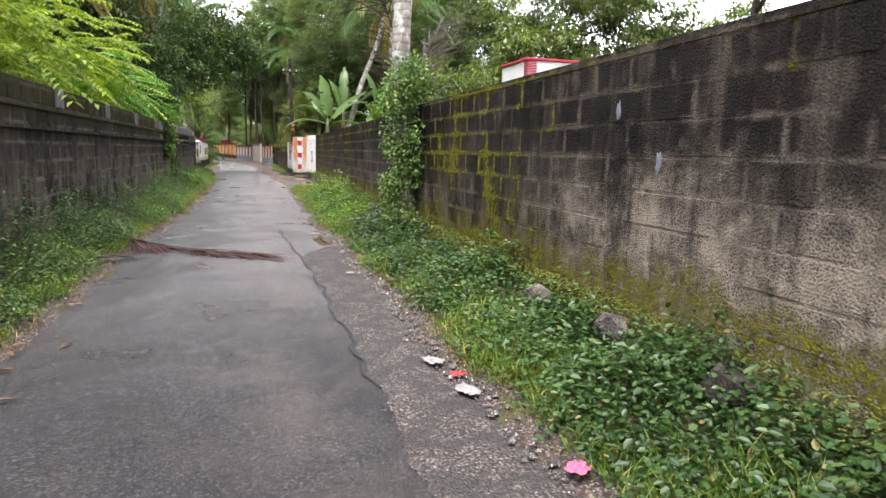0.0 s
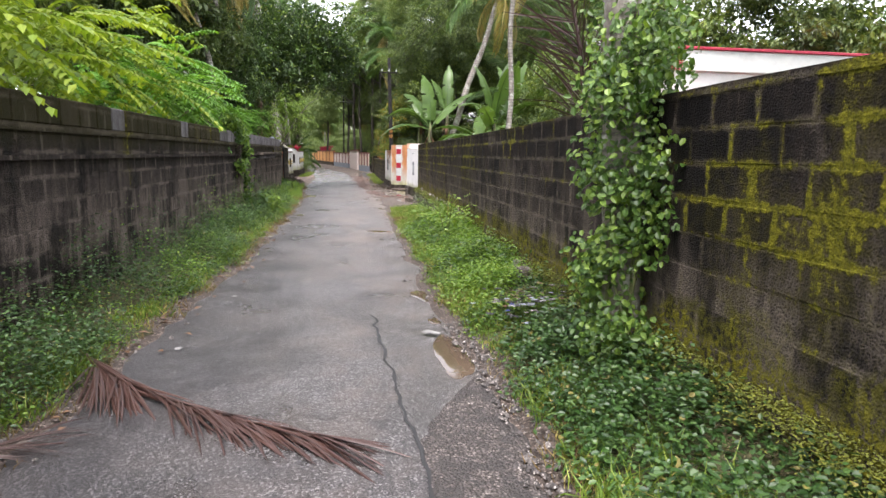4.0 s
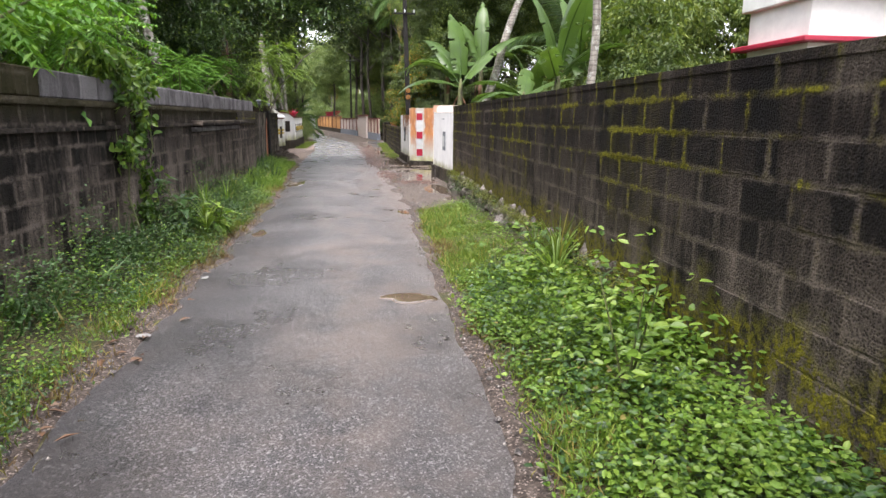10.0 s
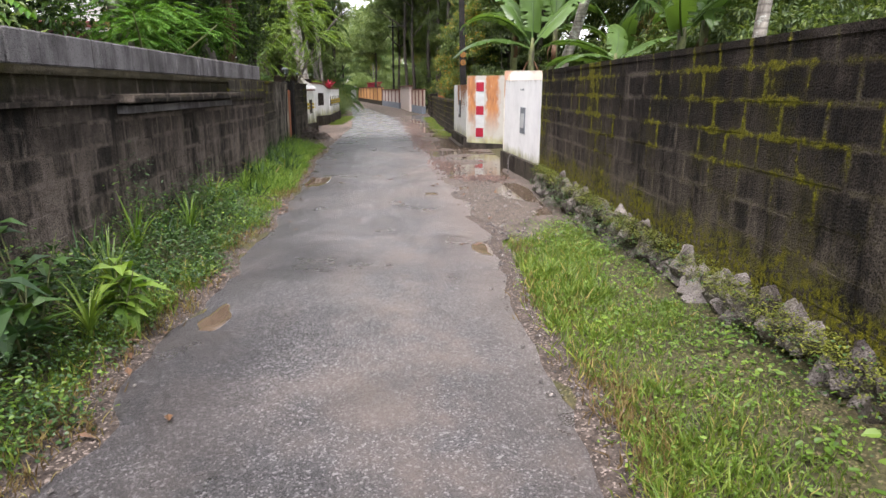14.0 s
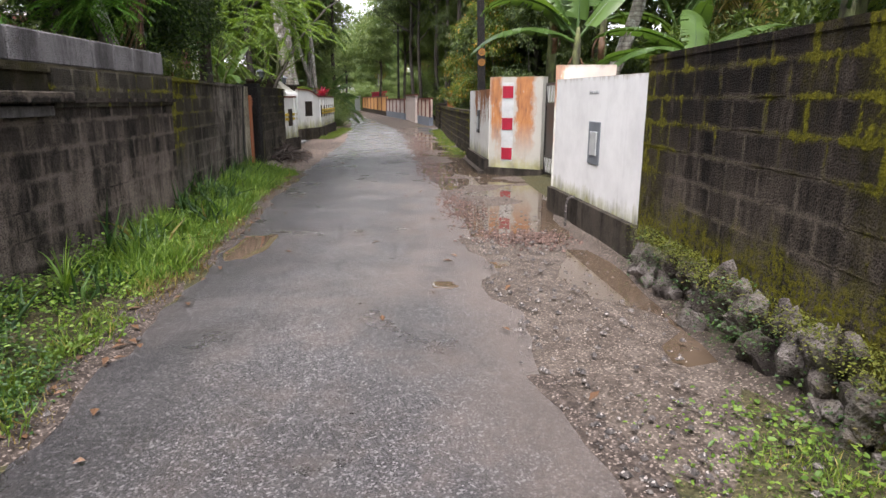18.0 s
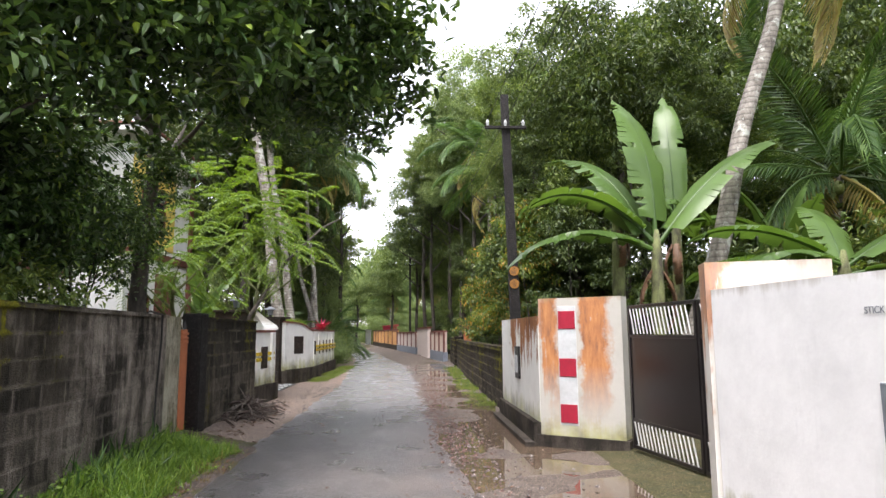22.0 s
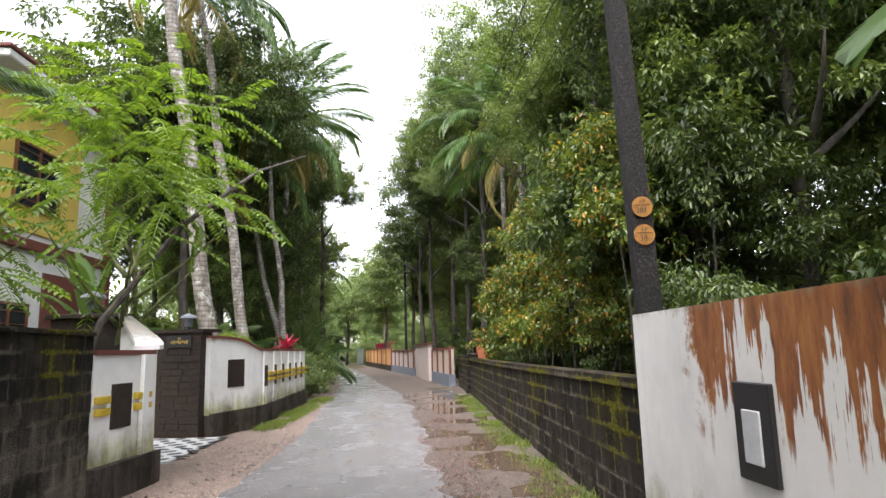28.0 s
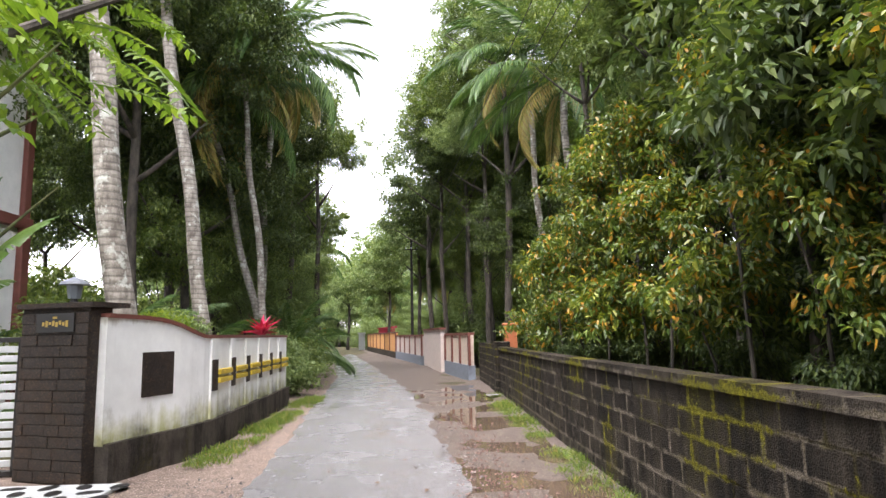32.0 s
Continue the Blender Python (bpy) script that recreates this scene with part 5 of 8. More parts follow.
def framed_wall(label, p, q, top, foot, panel_mat, frame_mat, foot_mat, step, group):
    """A painted garden wall: coloured panels between upright frames on a plinth."""
    w = thing("painted_wall", label, "wall", kind="structure", group=group)
    part("plaster", slab(p, q, 0.15, foot - 0.01, top, top), panel_mat, w)
    part("plinth", slab((p[0] - 0.06, p[1]), (q[0] - 0.06, q[1]), 0.25, -0.1, foot, foot), foot_mat, w)
    part("coping", slab((p[0] - 0.04, p[1]), (q[0] - 0.04, q[1]), 0.23, top - 0.005, top + 0.09, top + 0.09), frame_mat, w)
    n = max(1, int((Vector(q) - Vector(p)).length / step))
    L = (Vector(q) - Vector(p)).length
    d = Mesh().soft_box(-0.12, 0.12, -0.02, 0.05, foot, top, 0.01).data("upright", frame_mat)
    for i in range(n + 1):
        part("upright", d, None, w, m=on_slab(p, q, L * i / n, 0.0, 0))
    return w


framed_wall("cream wall with brown uprights and blue-grey plinth", (1.75, 58.3), (1.15, 63.2), 1.52, 0.5, M_CREAM, M_BROWN, M_BLUEGREY, 1.6, "painted lane walls")
tall = thing("gate_wall", "tall pale pink wall section beside a gate", "wall", kind="structure")
part("plaster", slab((0.95, 63.5), (0.3, 69.5), 0.2, -0.1, 1.78, 1.78), M_PINK, tall)
part("coping", slab((0.9, 63.4), (0.25, 69.6), 0.3, 1.775, 1.86, 1.86), M_BROWN, tall)
framed_wall("pale wall with dark uprights and blue-grey plinth", (0.2, 69.8), (-1.5, 81.0), 1.5, 0.5, M_PINK, M_BROWN, M_BLUEGREY, 2.2, "painted lane walls")
framed_wall("peach wall with maroon uprights along the bend", (-1.55, 81.3), (-5.6, 108.0), 1.75, 0.45, M_PEACH, M_BROWN, M_PLINTH, 3.4, "painted lane walls")
rs = thing("red_shed", "bright red tin shed roof behind the painted wall", "shed")
part("roof", Mesh().prism([(-4.2, 103), (-2.2, 103), (-2.2, 105), (-4.2, 105)], 2.3, [2.4, 2.6, 2.6, 2.4]), M_ROOFRED, rs)
part("wall", Mesh().box(-4.1, -2.4, 103.2, 104.8, 0, 2.3), M_ROOFRED, rs)
wb = thing("white_gate_pillar", "small white pillar at the bend of the lane", "pillar", kind="structure")
part("shaft", Mesh().soft_box(-6.9, -6.2, 111, 111.7, -0.1, 1.9, 0.02), M_BOXWHITE, wb)
part("cap", Mesh().soft_box(-7.0, -6.1, 110.9, 111.8, 1.9, 2.0, 0.02), M_BOXWHITE, wb)


# ---- houses ----
def window(parent, m, w, h, shutter=M_WOODWIN, name="window"):
    """A framed window with bars; m: its lower middle on the wall, -y outwards."""
    wn = part(name, Mesh().box(-w / 2, w / 2, -0.005, 0.03, 0, h), M_GLASS, parent, m=m)
    fr = Mesh()
    for x0, x1, z0, z1 in ((-w / 2 - 0.06, -w / 2, -0.06, h + 0.06), (w / 2, w / 2 + 0.06, -0.06, h + 0.06), (-w / 2, w / 2, -0.06, 0), (-w / 2, w / 2, h, h + 0.06), (-0.03, 0.03, 0, h)):
        fr.box(x0, x1, -0.05, 0.02, z0, z1)
    part("window_frame", fr, shutter, wn)
    bars = Mesh()
    for i in range(5):
        z = h * (i + 0.5) / 5
        bars.box(-w / 2, w / 2, -0.03, -0.015, z, z + 0.02)
    part("window_bar", bars, shutter, wn)
    return wn


hl = thing("house", "two-storey white house with a yellow upper wall and brown bands", "house")
part("wall", Mesh().box(-16, -9.1, 45.8, 51.4, -0.05, 4.2), M_HOUSE, hl)
part("upper_wall", Mesh().box(-16, -9.1, 45.8, 51.4, 4.2, 8.1), M_HOUSE, hl)
part("yellow_panel", Mesh().soft_box(-9.15, -9.04, 46.0, 49.6, 4.6, 7.8, 0.01), M_HOUSE_YEL, hl)
part("floor_band", Mesh().soft_box(-16.1, -8.95, 45.7, 51.55, 4.16, 4.42, 0.02), M_BROWN, hl)
part("roof", Mesh().soft_box(-16.5, -8.4, 45.2, 51.9, 8.1, 8.3, 0.03), M_HOUSE, hl)
part("roof_edge", Mesh().soft_box(-16.55, -8.35, 45.15, 51.95, 8.3, 8.4, 0.02), M_BROWN, hl)
part("corner_post", Mesh().soft_box(-9.2, -8.96, 51.2, 51.5, -0.05, 4.18, 0.02), M_BROWN, hl)
part("upper_corner_post", Mesh().soft_box(-9.2, -8.99, 51.22, 51.48, 4.4, 8.1, 0.02), M_BROWN, hl)
part("dark_doorway", Mesh().soft_box(-9.14, -9.06, 48.2, 50.0, 0.1, 3.7, 0.01), M_BROWN, hl)
window(hl, Matrix.Translation((-9.02, 47.6, 5.2)) @ Matrix.Rotation(math.pi / 2, 4, "Z"), 1.8, 1.5)
window(hl, Matrix.Translation((-9.08, 46.9, 1.3)) @ Matrix.Rotation(math.pi / 2, 4, "Z"), 1.4, 1.5)
window(hl, Matrix.Translation((-12, 45.78, 5.2)), 1.6, 1.4)
hr = thing("house", "white flat-roofed house with maroon roof trim and banded corner", "house")
part("wall", Mesh().box(12.75, 25.0, 28.2, 31.0, -0.05, 4.9), M_HOUSE, hr)
part("roof_parapet", Mesh().soft_box(12.55, 25.2, 28.0, 31.2, 4.9, 5.7, 0.03), M_HOUSE, hr)
part("roof_trim", Mesh().soft_box(12.45, 25.3, 27.9, 31.3, 5.7, 5.81, 0.02), M_ROOFRED, hr)
part("lower_trim", Mesh().soft_box(12.35, 25.3, 27.8, 31.3, 3.72, 3.86, 0.02), M_ROOFRED, hr)
for i in range(10):
    part("corner_band", Mesh().soft_box(12.51, 13.0, 27.96, 28.4, 4.93 + i * 0.076, 4.97 + i * 0.076, 0.005), M_ROOFRED, hr)
window(hr, Matrix.Translation((12.73, 29.6, 1.6)) @ Matrix.Rotation(-math.pi / 2, 4, "Z"), 1.5, 1.3)
window(hr, Matrix.Translation((16.2, 28.18, 1.9)), 1.5, 1.3)
hs = thing("house", "low white house glimpsed through the garden trees", "house")
part("wall", Mesh().box(-16, -9.0, 6, 24, -0.05, 3.3), M_HOUSE, hs)
part("roof", Mesh().soft_box(-16.6, -8.4, 5.4, 24.6, 3.3, 3.5, 0.03), M_HOUSE, hs)
part("sunshade", Mesh().soft_box(-9.0, -8.3, 8, 22, 2.3, 2.4, 0.02), M_BROWN, hs)
for y in (9, 13, 18):
    window(hs, Matrix.Translation((-8.98, y, 0.95)) @ Matrix.Rotation(math.pi / 2, 4, "Z"), 1.4, 1.25)
hb = thing("house", "pale house behind the small terracotta gate", "house")
part("wall", Mesh().box(-16, -8.6, 31, 40, -0.05, 2.9), M_HOUSE, hb)
part("roof", Mesh().prism([(-16.6, 30.4), (-8.0, 30.4), (-8.0, 40.6), (-16.6, 40.6)], 2.88, 3.05), M_BROWN, hb)
window(hb, Matrix.Translation((-8.58, 37, 0.9)) @ Matrix.Rotation(math.pi / 2, 4, "Z"), 1.5, 1.3)


# ---- plants ----
def unit(n, r):
    v = r.normal(size=(n, 3))
    return v / np.linalg.norm(v, axis=1)[:, None]


def frond_mesh(length, curl, leaflets, leaf_len, leaf_w, mat, seed, hang=0.5, name="frond", spread=1.0):
    """A pinnate palm frond along +x, rising then bending over."""
    r = np.random.default_rng(seed)
    m = Mesh()
    n = 14
    pts, ang = [(0.0, 0.0, 0.0)], 0.0
    for i in range(n):
        ang = -curl * (i / n) ** 1.4
        pts.append((pts[-1][0] + length / n * math.cos(ang), 0.02 * math.sin(i * 0.9 + seed), pts[-1][2] + length / n * math.sin(ang)))
    m.tube(pts, [0.035 * (1 - 0.85 * i / n) + 0.004 for i in range(n + 1)], 5)
    P = np.array(pts)
    t = np.repeat(np.linspace(0.12, 1.0, leaflets), 2)
    sgn = np.tile([1.0, -1.0], leaflets)
    base = np.stack([np.interp(t * n, range(n + 1), P[:, k]) for k in range(3)], 1)
    tang = np.stack([np.interp(np.clip(t * n + 0.5, 0, n), range(n + 1), P[:, k]) for k in range(3)], 1) - np.stack([np.interp(np.clip(t * n - 0.5, 0, n), range(n + 1), P[:, k]) for k in range(3)], 1)
    tang /= np.linalg.norm(tang, axis=1)[:, None]
    way = tang * (0.55 + 0.5 * t[:, None]) + np.array([0, 1, 0]) * sgn[:, None] * spread + np.array([0, 0, -1]) * (hang + 0.25 * r.random(len(t)))[:, None]
    up = np.cross(way, np.cross(np.array([0, 0, 1.0]), way)) + 0.3 * r.normal(size=way.shape)
    L = leaf_len * (0.45 + 0.9 * np.sin(np.pi * np.clip(t, 0.05, 0.97)) ** 0.7) * r.uniform(0.85, 1.1, len(t))
    m.leaves(base, way, up, L, leaf_w, 0.2, 0.28)
    return m.data(name, mat)


FRONDS = [frond_mesh(4.2, 1.5, 46, 0.75, 0.055, M_LEAF_PALM, 1, 0.5), frond_mesh(3.8, 1.9, 44, 0.7, 0.055, M_LEAF_PALM, 2, 0.8), frond_mesh(4.0, 1.0, 46, 0.75, 0.055, M_LEAF_PALM, 3, 0.35)]
FRONDS_STRAW = frond_mesh(3.6, 1.9, 38, 0.65, 0.055, M_LEAF_STRAW, 4, 1.0)
NUT = bpy.data.meshes.new("coconut")
_bm = bmesh.new()
bmesh.ops.create_icosphere(_bm, subdivisions=2, radius=0.13)
for v in _bm.verts:
    v.co.z *= 1.25
_bm.to_mesh(NUT)
_bm.free()
NUT.materials.append(plain("green_coconut", (0.16, 0.2, 0.04), 0.5))


def coconut_palm(x, y, h, lean, seed, label, r0=0.15, fronds=15, dead=2, bend=0.0, scale=1.0):
    r = np.random.default_rng(seed)
    t = thing("coconut_palm", label, "palm tree", Matrix.Translation((x, y, 0)), group="coconut palms")
    n = 22
    pts = [(lean[0] * (s / n) ** (1 + bend) + 0.05 * math.sin(s * 0.7 + seed), lean[1] * s / n, -0.1 + h * s / n) for s in range(n + 1)]
    trunk = Mesh().tube(pts, [r0 * (1.25 if s == 0 else 1.0 - 0.35 * s / n) * (1 + 0.02 * math.sin(s * 2.3)) for s in range(n + 1)], 12)
    trunk.smooth = True
    part("trunk", trunk, M_PALM_BARK, t)
    top = Vector(pts[-1])
    for i in range(fronds + dead):
        az = 2 * math.pi * (i * 0.382 + r.uniform(-0.03, 0.03))
        lift = lerp(i / fronds, [(0, 78), (0.4, 42), (0.8, 0), (1.0, -28), (1.3, -55)])
        d = FRONDS_STRAW if i >= fronds - 1 else FRONDS[r.integers(3)]
        part("frond", d, None, t, "dry straw-coloured hanging frond" if i >= fronds - 1 else "", Matrix.Translation(top) @ Matrix.Rotation(az, 4, "Z") @ Matrix.Rotation(-radians(lift), 4, "Y") @ Matrix.Rotation(r.uniform(-0.5, 0.5), 4, "X") @ Matrix.Scale(r.uniform(0.85, 1.08) * scale, 4))
    for i in range(7):
        az = r.uniform(0, 6.28)
        part("coconut", NUT, None, t, m=Matrix.Translation(top + Vector((0.26 * math.cos(az), 0.26 * math.sin(az), -0.25 - 0.25 * r.random()))))
    return t


def banana_leaf(seed, length=2.1, width=0.68, curl=1.2):
    """A broad banana leaf along +x with a bent midrib and torn edges."""
    r = np.random.default_rng(seed)
    m = Mesh()
    n = 26
    x = z = 0.0
    mid = []
    for i in range(n + 1):
        a = 0.15 - curl * (i / n) ** 1.6
        mid.append((x, z))
        x += length / n * math.cos(a)
        z += length / n * math.sin(a)
    rows = []
    for i, (px, pz) in enumerate(mid):
        t = i / n
        w = width * max(0.0, math.sin(math.pi * min(1, t * 0.96 + 0.06))) ** 0.55 * (0 if t < 0.1 else 1) * 0.5 + 0.012
        rows.append((px, pz, w))
    for sgn in (1, -1):
        gap = 0
        for i in range(n):
            (x0, z0, w0), (x1, z1, w1) = rows[i], rows[i + 1]
            tear = r.random() < 0.3
            sag = 0.16 + 0.05 * math.sin(i * 0.8 + seed)
            e = r.uniform(0.35, 0.8) if tear else 1.0
            vs = [(x0, 0, z0), (x1, 0, z1), (x1, sgn * w1 * 0.5, z1 + 0.05 * w1), (x0, sgn * w0 * 0.5, z0 + 0.05 * w0),
                  (x1 - (0.05 if tear else 0) + 0.02, sgn * w1 * e, z1 - sag * w1), (x0 + 0.02, sgn * w0, z0 - sag * w0)]
            fs = [(0, 1, 2, 3), (3, 2, 4, 5)]
            if sgn < 0:
                fs = [f[::-1] for f in fs]
            if i < n * 0.08:
                continue
            m.add(vs, fs)
    m.tube([(px, 0, pz - 0.012) for px, pz, _ in rows], [0.03 * (1 - 0.85 * i / n) + 0.003 for i in range(n + 1)], 5)
    bmn = bmesh.new()
    me = m.data("leaf", M_LEAF_BANANA)
    bmn.from_mesh(me)
    bmesh.ops.remove_doubles(bmn, verts=bmn.verts, dist=0.0005)
    bmn.to_mesh(me)
    bmn.free()
    me.polygons.foreach_set("use_smooth", [True] * len(me.polygons))
    return me


BANANA = [banana_leaf(1), banana_leaf(2, 2.3, 0.7, 0.7), banana_leaf(3, 1.9, 0.62, 1.9)]


def banana_plant(x, y, h, seed, label, n=8, size=1.0, lifts=(80, 52, 14), spread=None):
    r = np.random.default_rng(seed)
    t = thing("banana_plant", label, "banana plant", Matrix.Translation((x, y, 0)), group="banana plants")
    st = Mesh().tube([(0, 0, -0.05), (0.02, 0, h * 0.5), (0.05, 0.02, h), (0.06, 0.02, h + 0.3)], [0.13, 0.11, 0.08, 0.03], 10)
    st.smooth = True
    part("pseudostem", st, M_STALK, t)
    n = len(spread) if spread else n
    for i in range(n):
        az = i * 2.4 + r.uniform(-0.3, 0.3)
        lift = lerp(i / n, [(0, lifts[0]), (0.5, lifts[1]), (1.0, lifts[2])])
        if spread:
            az, lift = radians(spread[i][0]), spread[i][1]
        k = 1 if lift > 60 else r.integers(3)
        part("leaf", BANANA[k], None, t, "", Matrix.Translation((0.05, 0.02, h - 0.1 + 0.25 * (1 - i / n))) @ Matrix.Rotation(az, 4, "Z") @ Matrix.Rotation(-radians(lift), 4, "Y") @ Matrix.Rotation(r.uniform(-0.4, 0.4), 4, "X") @ Matrix.Diagonal((size * r.uniform(0.85, 1.1), size * r.uniform(0.7, 0.9), size, 1)))
    for i in range(2):
        az = r.uniform(0, 6.28)
        part("dead_leaf", DEADB, None, t, "dry brown hanging leaf", Matrix.Translation((0.03, 0, h - 0.2)) @ Matrix.Rotation(az, 4, "Z") @ Matrix.Rotation(radians(62), 4, "Y") @ Matrix.Diagonal((size * 0.5, size * 0.22, size * 0.5, 1)))
    return t


DEADB = BANANA[2].copy()
DEADB.name = "dead_leaf"
DEADB.materials[0] = M_DRYLEAF


def crown_mesh(seed, radius, clumps, per, leaf, wid, mat, flat=0.75, name="crown", droop=0.3, shell=0.55, broad=False, clump=0.24):
    """A crown of leaf clumps at branch ends, uneven and open, about the origin."""
    r = np.random.default_rng(seed)
    m = Mesh()
    c = unit(clumps, r) * (radius * (shell + (1 - shell) * r.random(clumps)) * r.uniform(0.75, 1.12, clumps))[:, None]
    c[:, 2] *= flat
    size = radius * clump * r.uniform(0.6, 1.3, clumps)
    who = np.repeat(np.arange(clumps), per)
    off = unit(len(who), r) * (r.random(len(who)) ** 0.5 * size[who])[:, None]
    off[:, 2] *= 0.6
    base = c[who] + off
    way = off / (size[who][:, None]) + 0.8 * unit(len(who), r) + np.array([0, 0, -droop])
    up = np.array([0, 0, 1.0]) + 0.5 * unit(len(who), r)
    m.leaves(base, way, up, leaf * r.uniform(0.6, 1.25, len(who)), wid * r.uniform(0.7, 1.2, len(who)), 0.18, 0.2, True, broad)
    return m.data(name, mat)


CROWN_DARK = [crown_mesh(11, 1.0, 80, 80, 0.10, 0.046, M_LEAF_DARK, 0.85, shell=0.4, clump=0.22), crown_mesh(12, 1.0, 75, 82, 0.095, 0.042, M_LEAF_DARK, 0.95, shell=0.4, clump=0.22)]
CROWN_MID = [crown_mesh(13, 1.0, 80, 78, 0.09, 0.04, M_LEAF_MID, 0.85, shell=0.4, clump=0.22), crown_mesh(14, 1.0, 75, 80, 0.092, 0.038, M_LEAF_MID, 0.95, shell=0.4, clump=0.22)]
CROWN_HAZE = [crown_mesh(17, 1.0, 115, 46, 0.10, 0.045, M_LEAF_HAZE, 0.9, shell=0.4), crown_mesh(18, 1.0, 110, 46, 0.10, 0.042, M_LEAF_HAZE, 0.8, shell=0.4)]
CROWN_YEL = [crown_mesh(15, 1.0, 100, 54, 0.105, 0.046, M_LEAF_YELLOW, 0.8, droop=0.5, shell=0.3, broad=True)]
CROWN_SPARSE = crown_mesh(19, 1.0, 60, 22, 0.13, 0.07, M_LEAF_GLOSSY, 0.9, shell=0.2, droop=-0.3, broad=True)
CROWN_BIG = [crown_mesh(16, 1.0, 250, 44, 0.062, 0.032, M_LEAF_GLOSSY, 0.72, droop=0.1, shell=0.25, broad=True)]
CROWN_FINE = [crown_mesh(41, 1.0, 80, 140, 0.062, 0.027, M_LEAF_DARK, 0.9, shell=0.35, clump=0.21), crown_mesh(42, 1.0, 75, 140, 0.06, 0.025, M_LEAF_MID, 0.95, shell=0.35, clump=0.2), crown_mesh(43, 1.0, 70, 140, 0.058, 0.025, M_LEAF_HAZE, 0.95, shell=0.35, clump=0.2)]


def trunk_and_limbs(t, h, r0, lean, seed, limbs, reach, material):
    r = np.random.default_rng(seed)
    n = 8
    pts = [(lean[0] * s / n + 0.06 * math.sin(s + seed), lean[1] * s / n + 0.05 * math.cos(1.3 * s), -0.1 + h * s / n) for s in range(n + 1)]
    tr = Mesh().tube(pts, [r0 * (1.3 if s == 0 else 1 - 0.45 * s / n) for s in range(n + 1)], 9)
    tr.smooth = True
    part("trunk", tr, material, t)
    for i in range(limbs):
        az, k = 2 * math.pi * i / limbs + r.uniform(-0.4, 0.4), 5 + r.integers(4)
        p = Vector(pts[min(k, n)])
        ln = reach * r.uniform(0.7, 1.1)
        d = Vector((math.cos(az), math.sin(az), r.uniform(0.5, 1.1))).normalized()
        side = Vector((-math.sin(az), math.cos(az), 0)) * r.uniform(-0.3, 0.3)
        lp = [p + d * ln * s / 5 + side * (s / 5) ** 2 * ln + Vector((0, 0, 0.12 * ln * (s / 5) ** 2)) for s in range(6)]
        lb = Mesh().tube(lp, [r0 * 0.5 * (1 - 0.82 * s / 5) for s in range(6)], 6)
        lb.smooth = True
        part("limb", lb, material, t)
    return Vector(pts[-1])


def broad_tree(x, y, h, crown_h, radius, seed, label, crowns, lean=(0, 0), r0=0.16, extra=2, name="broadleaf_tree", group="roadside trees", shift=(0, 0)):
    r = np.random.default_rng(seed)
    t = thing(name, label, "tree", Matrix.Translation((x, y, 0)), group=group)
    top = trunk_and_limbs(t, h, r0, lean, seed, 4, radius * 0.8, M_BARK)
    part("crown", crowns[seed % len(crowns)], None, t, m=Matrix.Translation((top.x + shift[0], top.y + shift[1], crown_h)) @ Matrix.Rotation(seed * 1.3, 4, "Z") @ Matrix.Scale(radius, 4))
    for i in range(extra):
        az = seed * 0.7 + i * 2.5
        part("crown", crowns[(seed + i) % len(crowns)], None, t, m=Matrix.Translation((top.x + shift[0] + radius * 0.7 * math.cos(az), top.y + shift[1] + radius * 0.7 * math.sin(az), crown_h - radius * r.uniform(0.2, 0.7))) @ Matrix.Rotation(seed * 2.1 + i, 4, "Z") @ Matrix.Scale(radius * r.uniform(0.55, 0.8), 4))
    return t


def feather_crown(seed, radius, fronds, leaflets, leaf_len, leaf_w, frond_len, mat, flat=0.6, name="crown"):
    """A crown of pinnate sprays: paired leaflets along drooping stalks."""
    r = np.random.default_rng(seed)
    m = Mesh()
    b0 = unit(fronds, r) * (radius * r.uniform(0.15, 0.95, fronds))[:, None]
    b0[:, 2] *= flat
    d0 = b0 / (np.linalg.norm(b0, axis=1)[:, None] + 1e-6) * 0.8 + 0.7 * unit(fronds, r)
    d0[:, 2] *= 0.5
    d0 /= np.linalg.norm(d0, axis=1)[:, None]
    ln = frond_len * r.uniform(0.6, 1.15, fronds)
    base, way, up = [], [], []
    for i in range(leaflets):
        t = (i + 1) / leaflets
        p = b0 + d0 * (ln * t)[:, None]
        p[:, 2] -= 0.28 * ln * t**2
        tang = d0.copy()
        tang[:, 2] -= 0.5 * t
        side = np.cross(tang, np.array([0, 0, 1.0]))
        side /= np.linalg.norm(side, axis=1)[:, None] + 1e-6
        for s in (1, -1):
            base.append(p)
            way.append(s * side + 0.35 * tang + np.array([0, 0, -0.25]) + 0.12 * unit(fronds, r))
            up.append(np.tile([0, 0, 1.0], (fronds, 1)) + 0.25 * unit(fronds, r))
    base, way, up = np.concatenate(base), np.concatenate(way), np.concatenate(up)
    m.leaves(base, way, up, leaf_len * r.uniform(0.8, 1.15, len(base)), leaf_w, 0.1, 0.15)
    for i in range(fronds):
        e = b0[i] + d0[i] * ln[i]
        mid = b0[i] + d0[i] * ln[i] * 0.5
        m.tube([tuple(b0[i]), (mid[0], mid[1], mid[2] - 0.07 * ln[i]), (e[0], e[1], e[2] - 0.28 * ln[i])], [0.006, 0.005, 0.002], 3, False)
    return m.data(name, mat)


FEATHER_TALL = feather_crown(23, 1.5, 120, 11, 0.115, 0.05, 0.62, M_LEAF_LACE, 1.15)
FEATHER = [feather_crown(21, 1.6, 240, 11, 0.115, 0.05, 0.62, M_LEAF_FEATHER), feather_crown(22, 1.4, 190, 13, 0.13, 0.05, 0.75, M_LEAF_FERN, 0.7)]


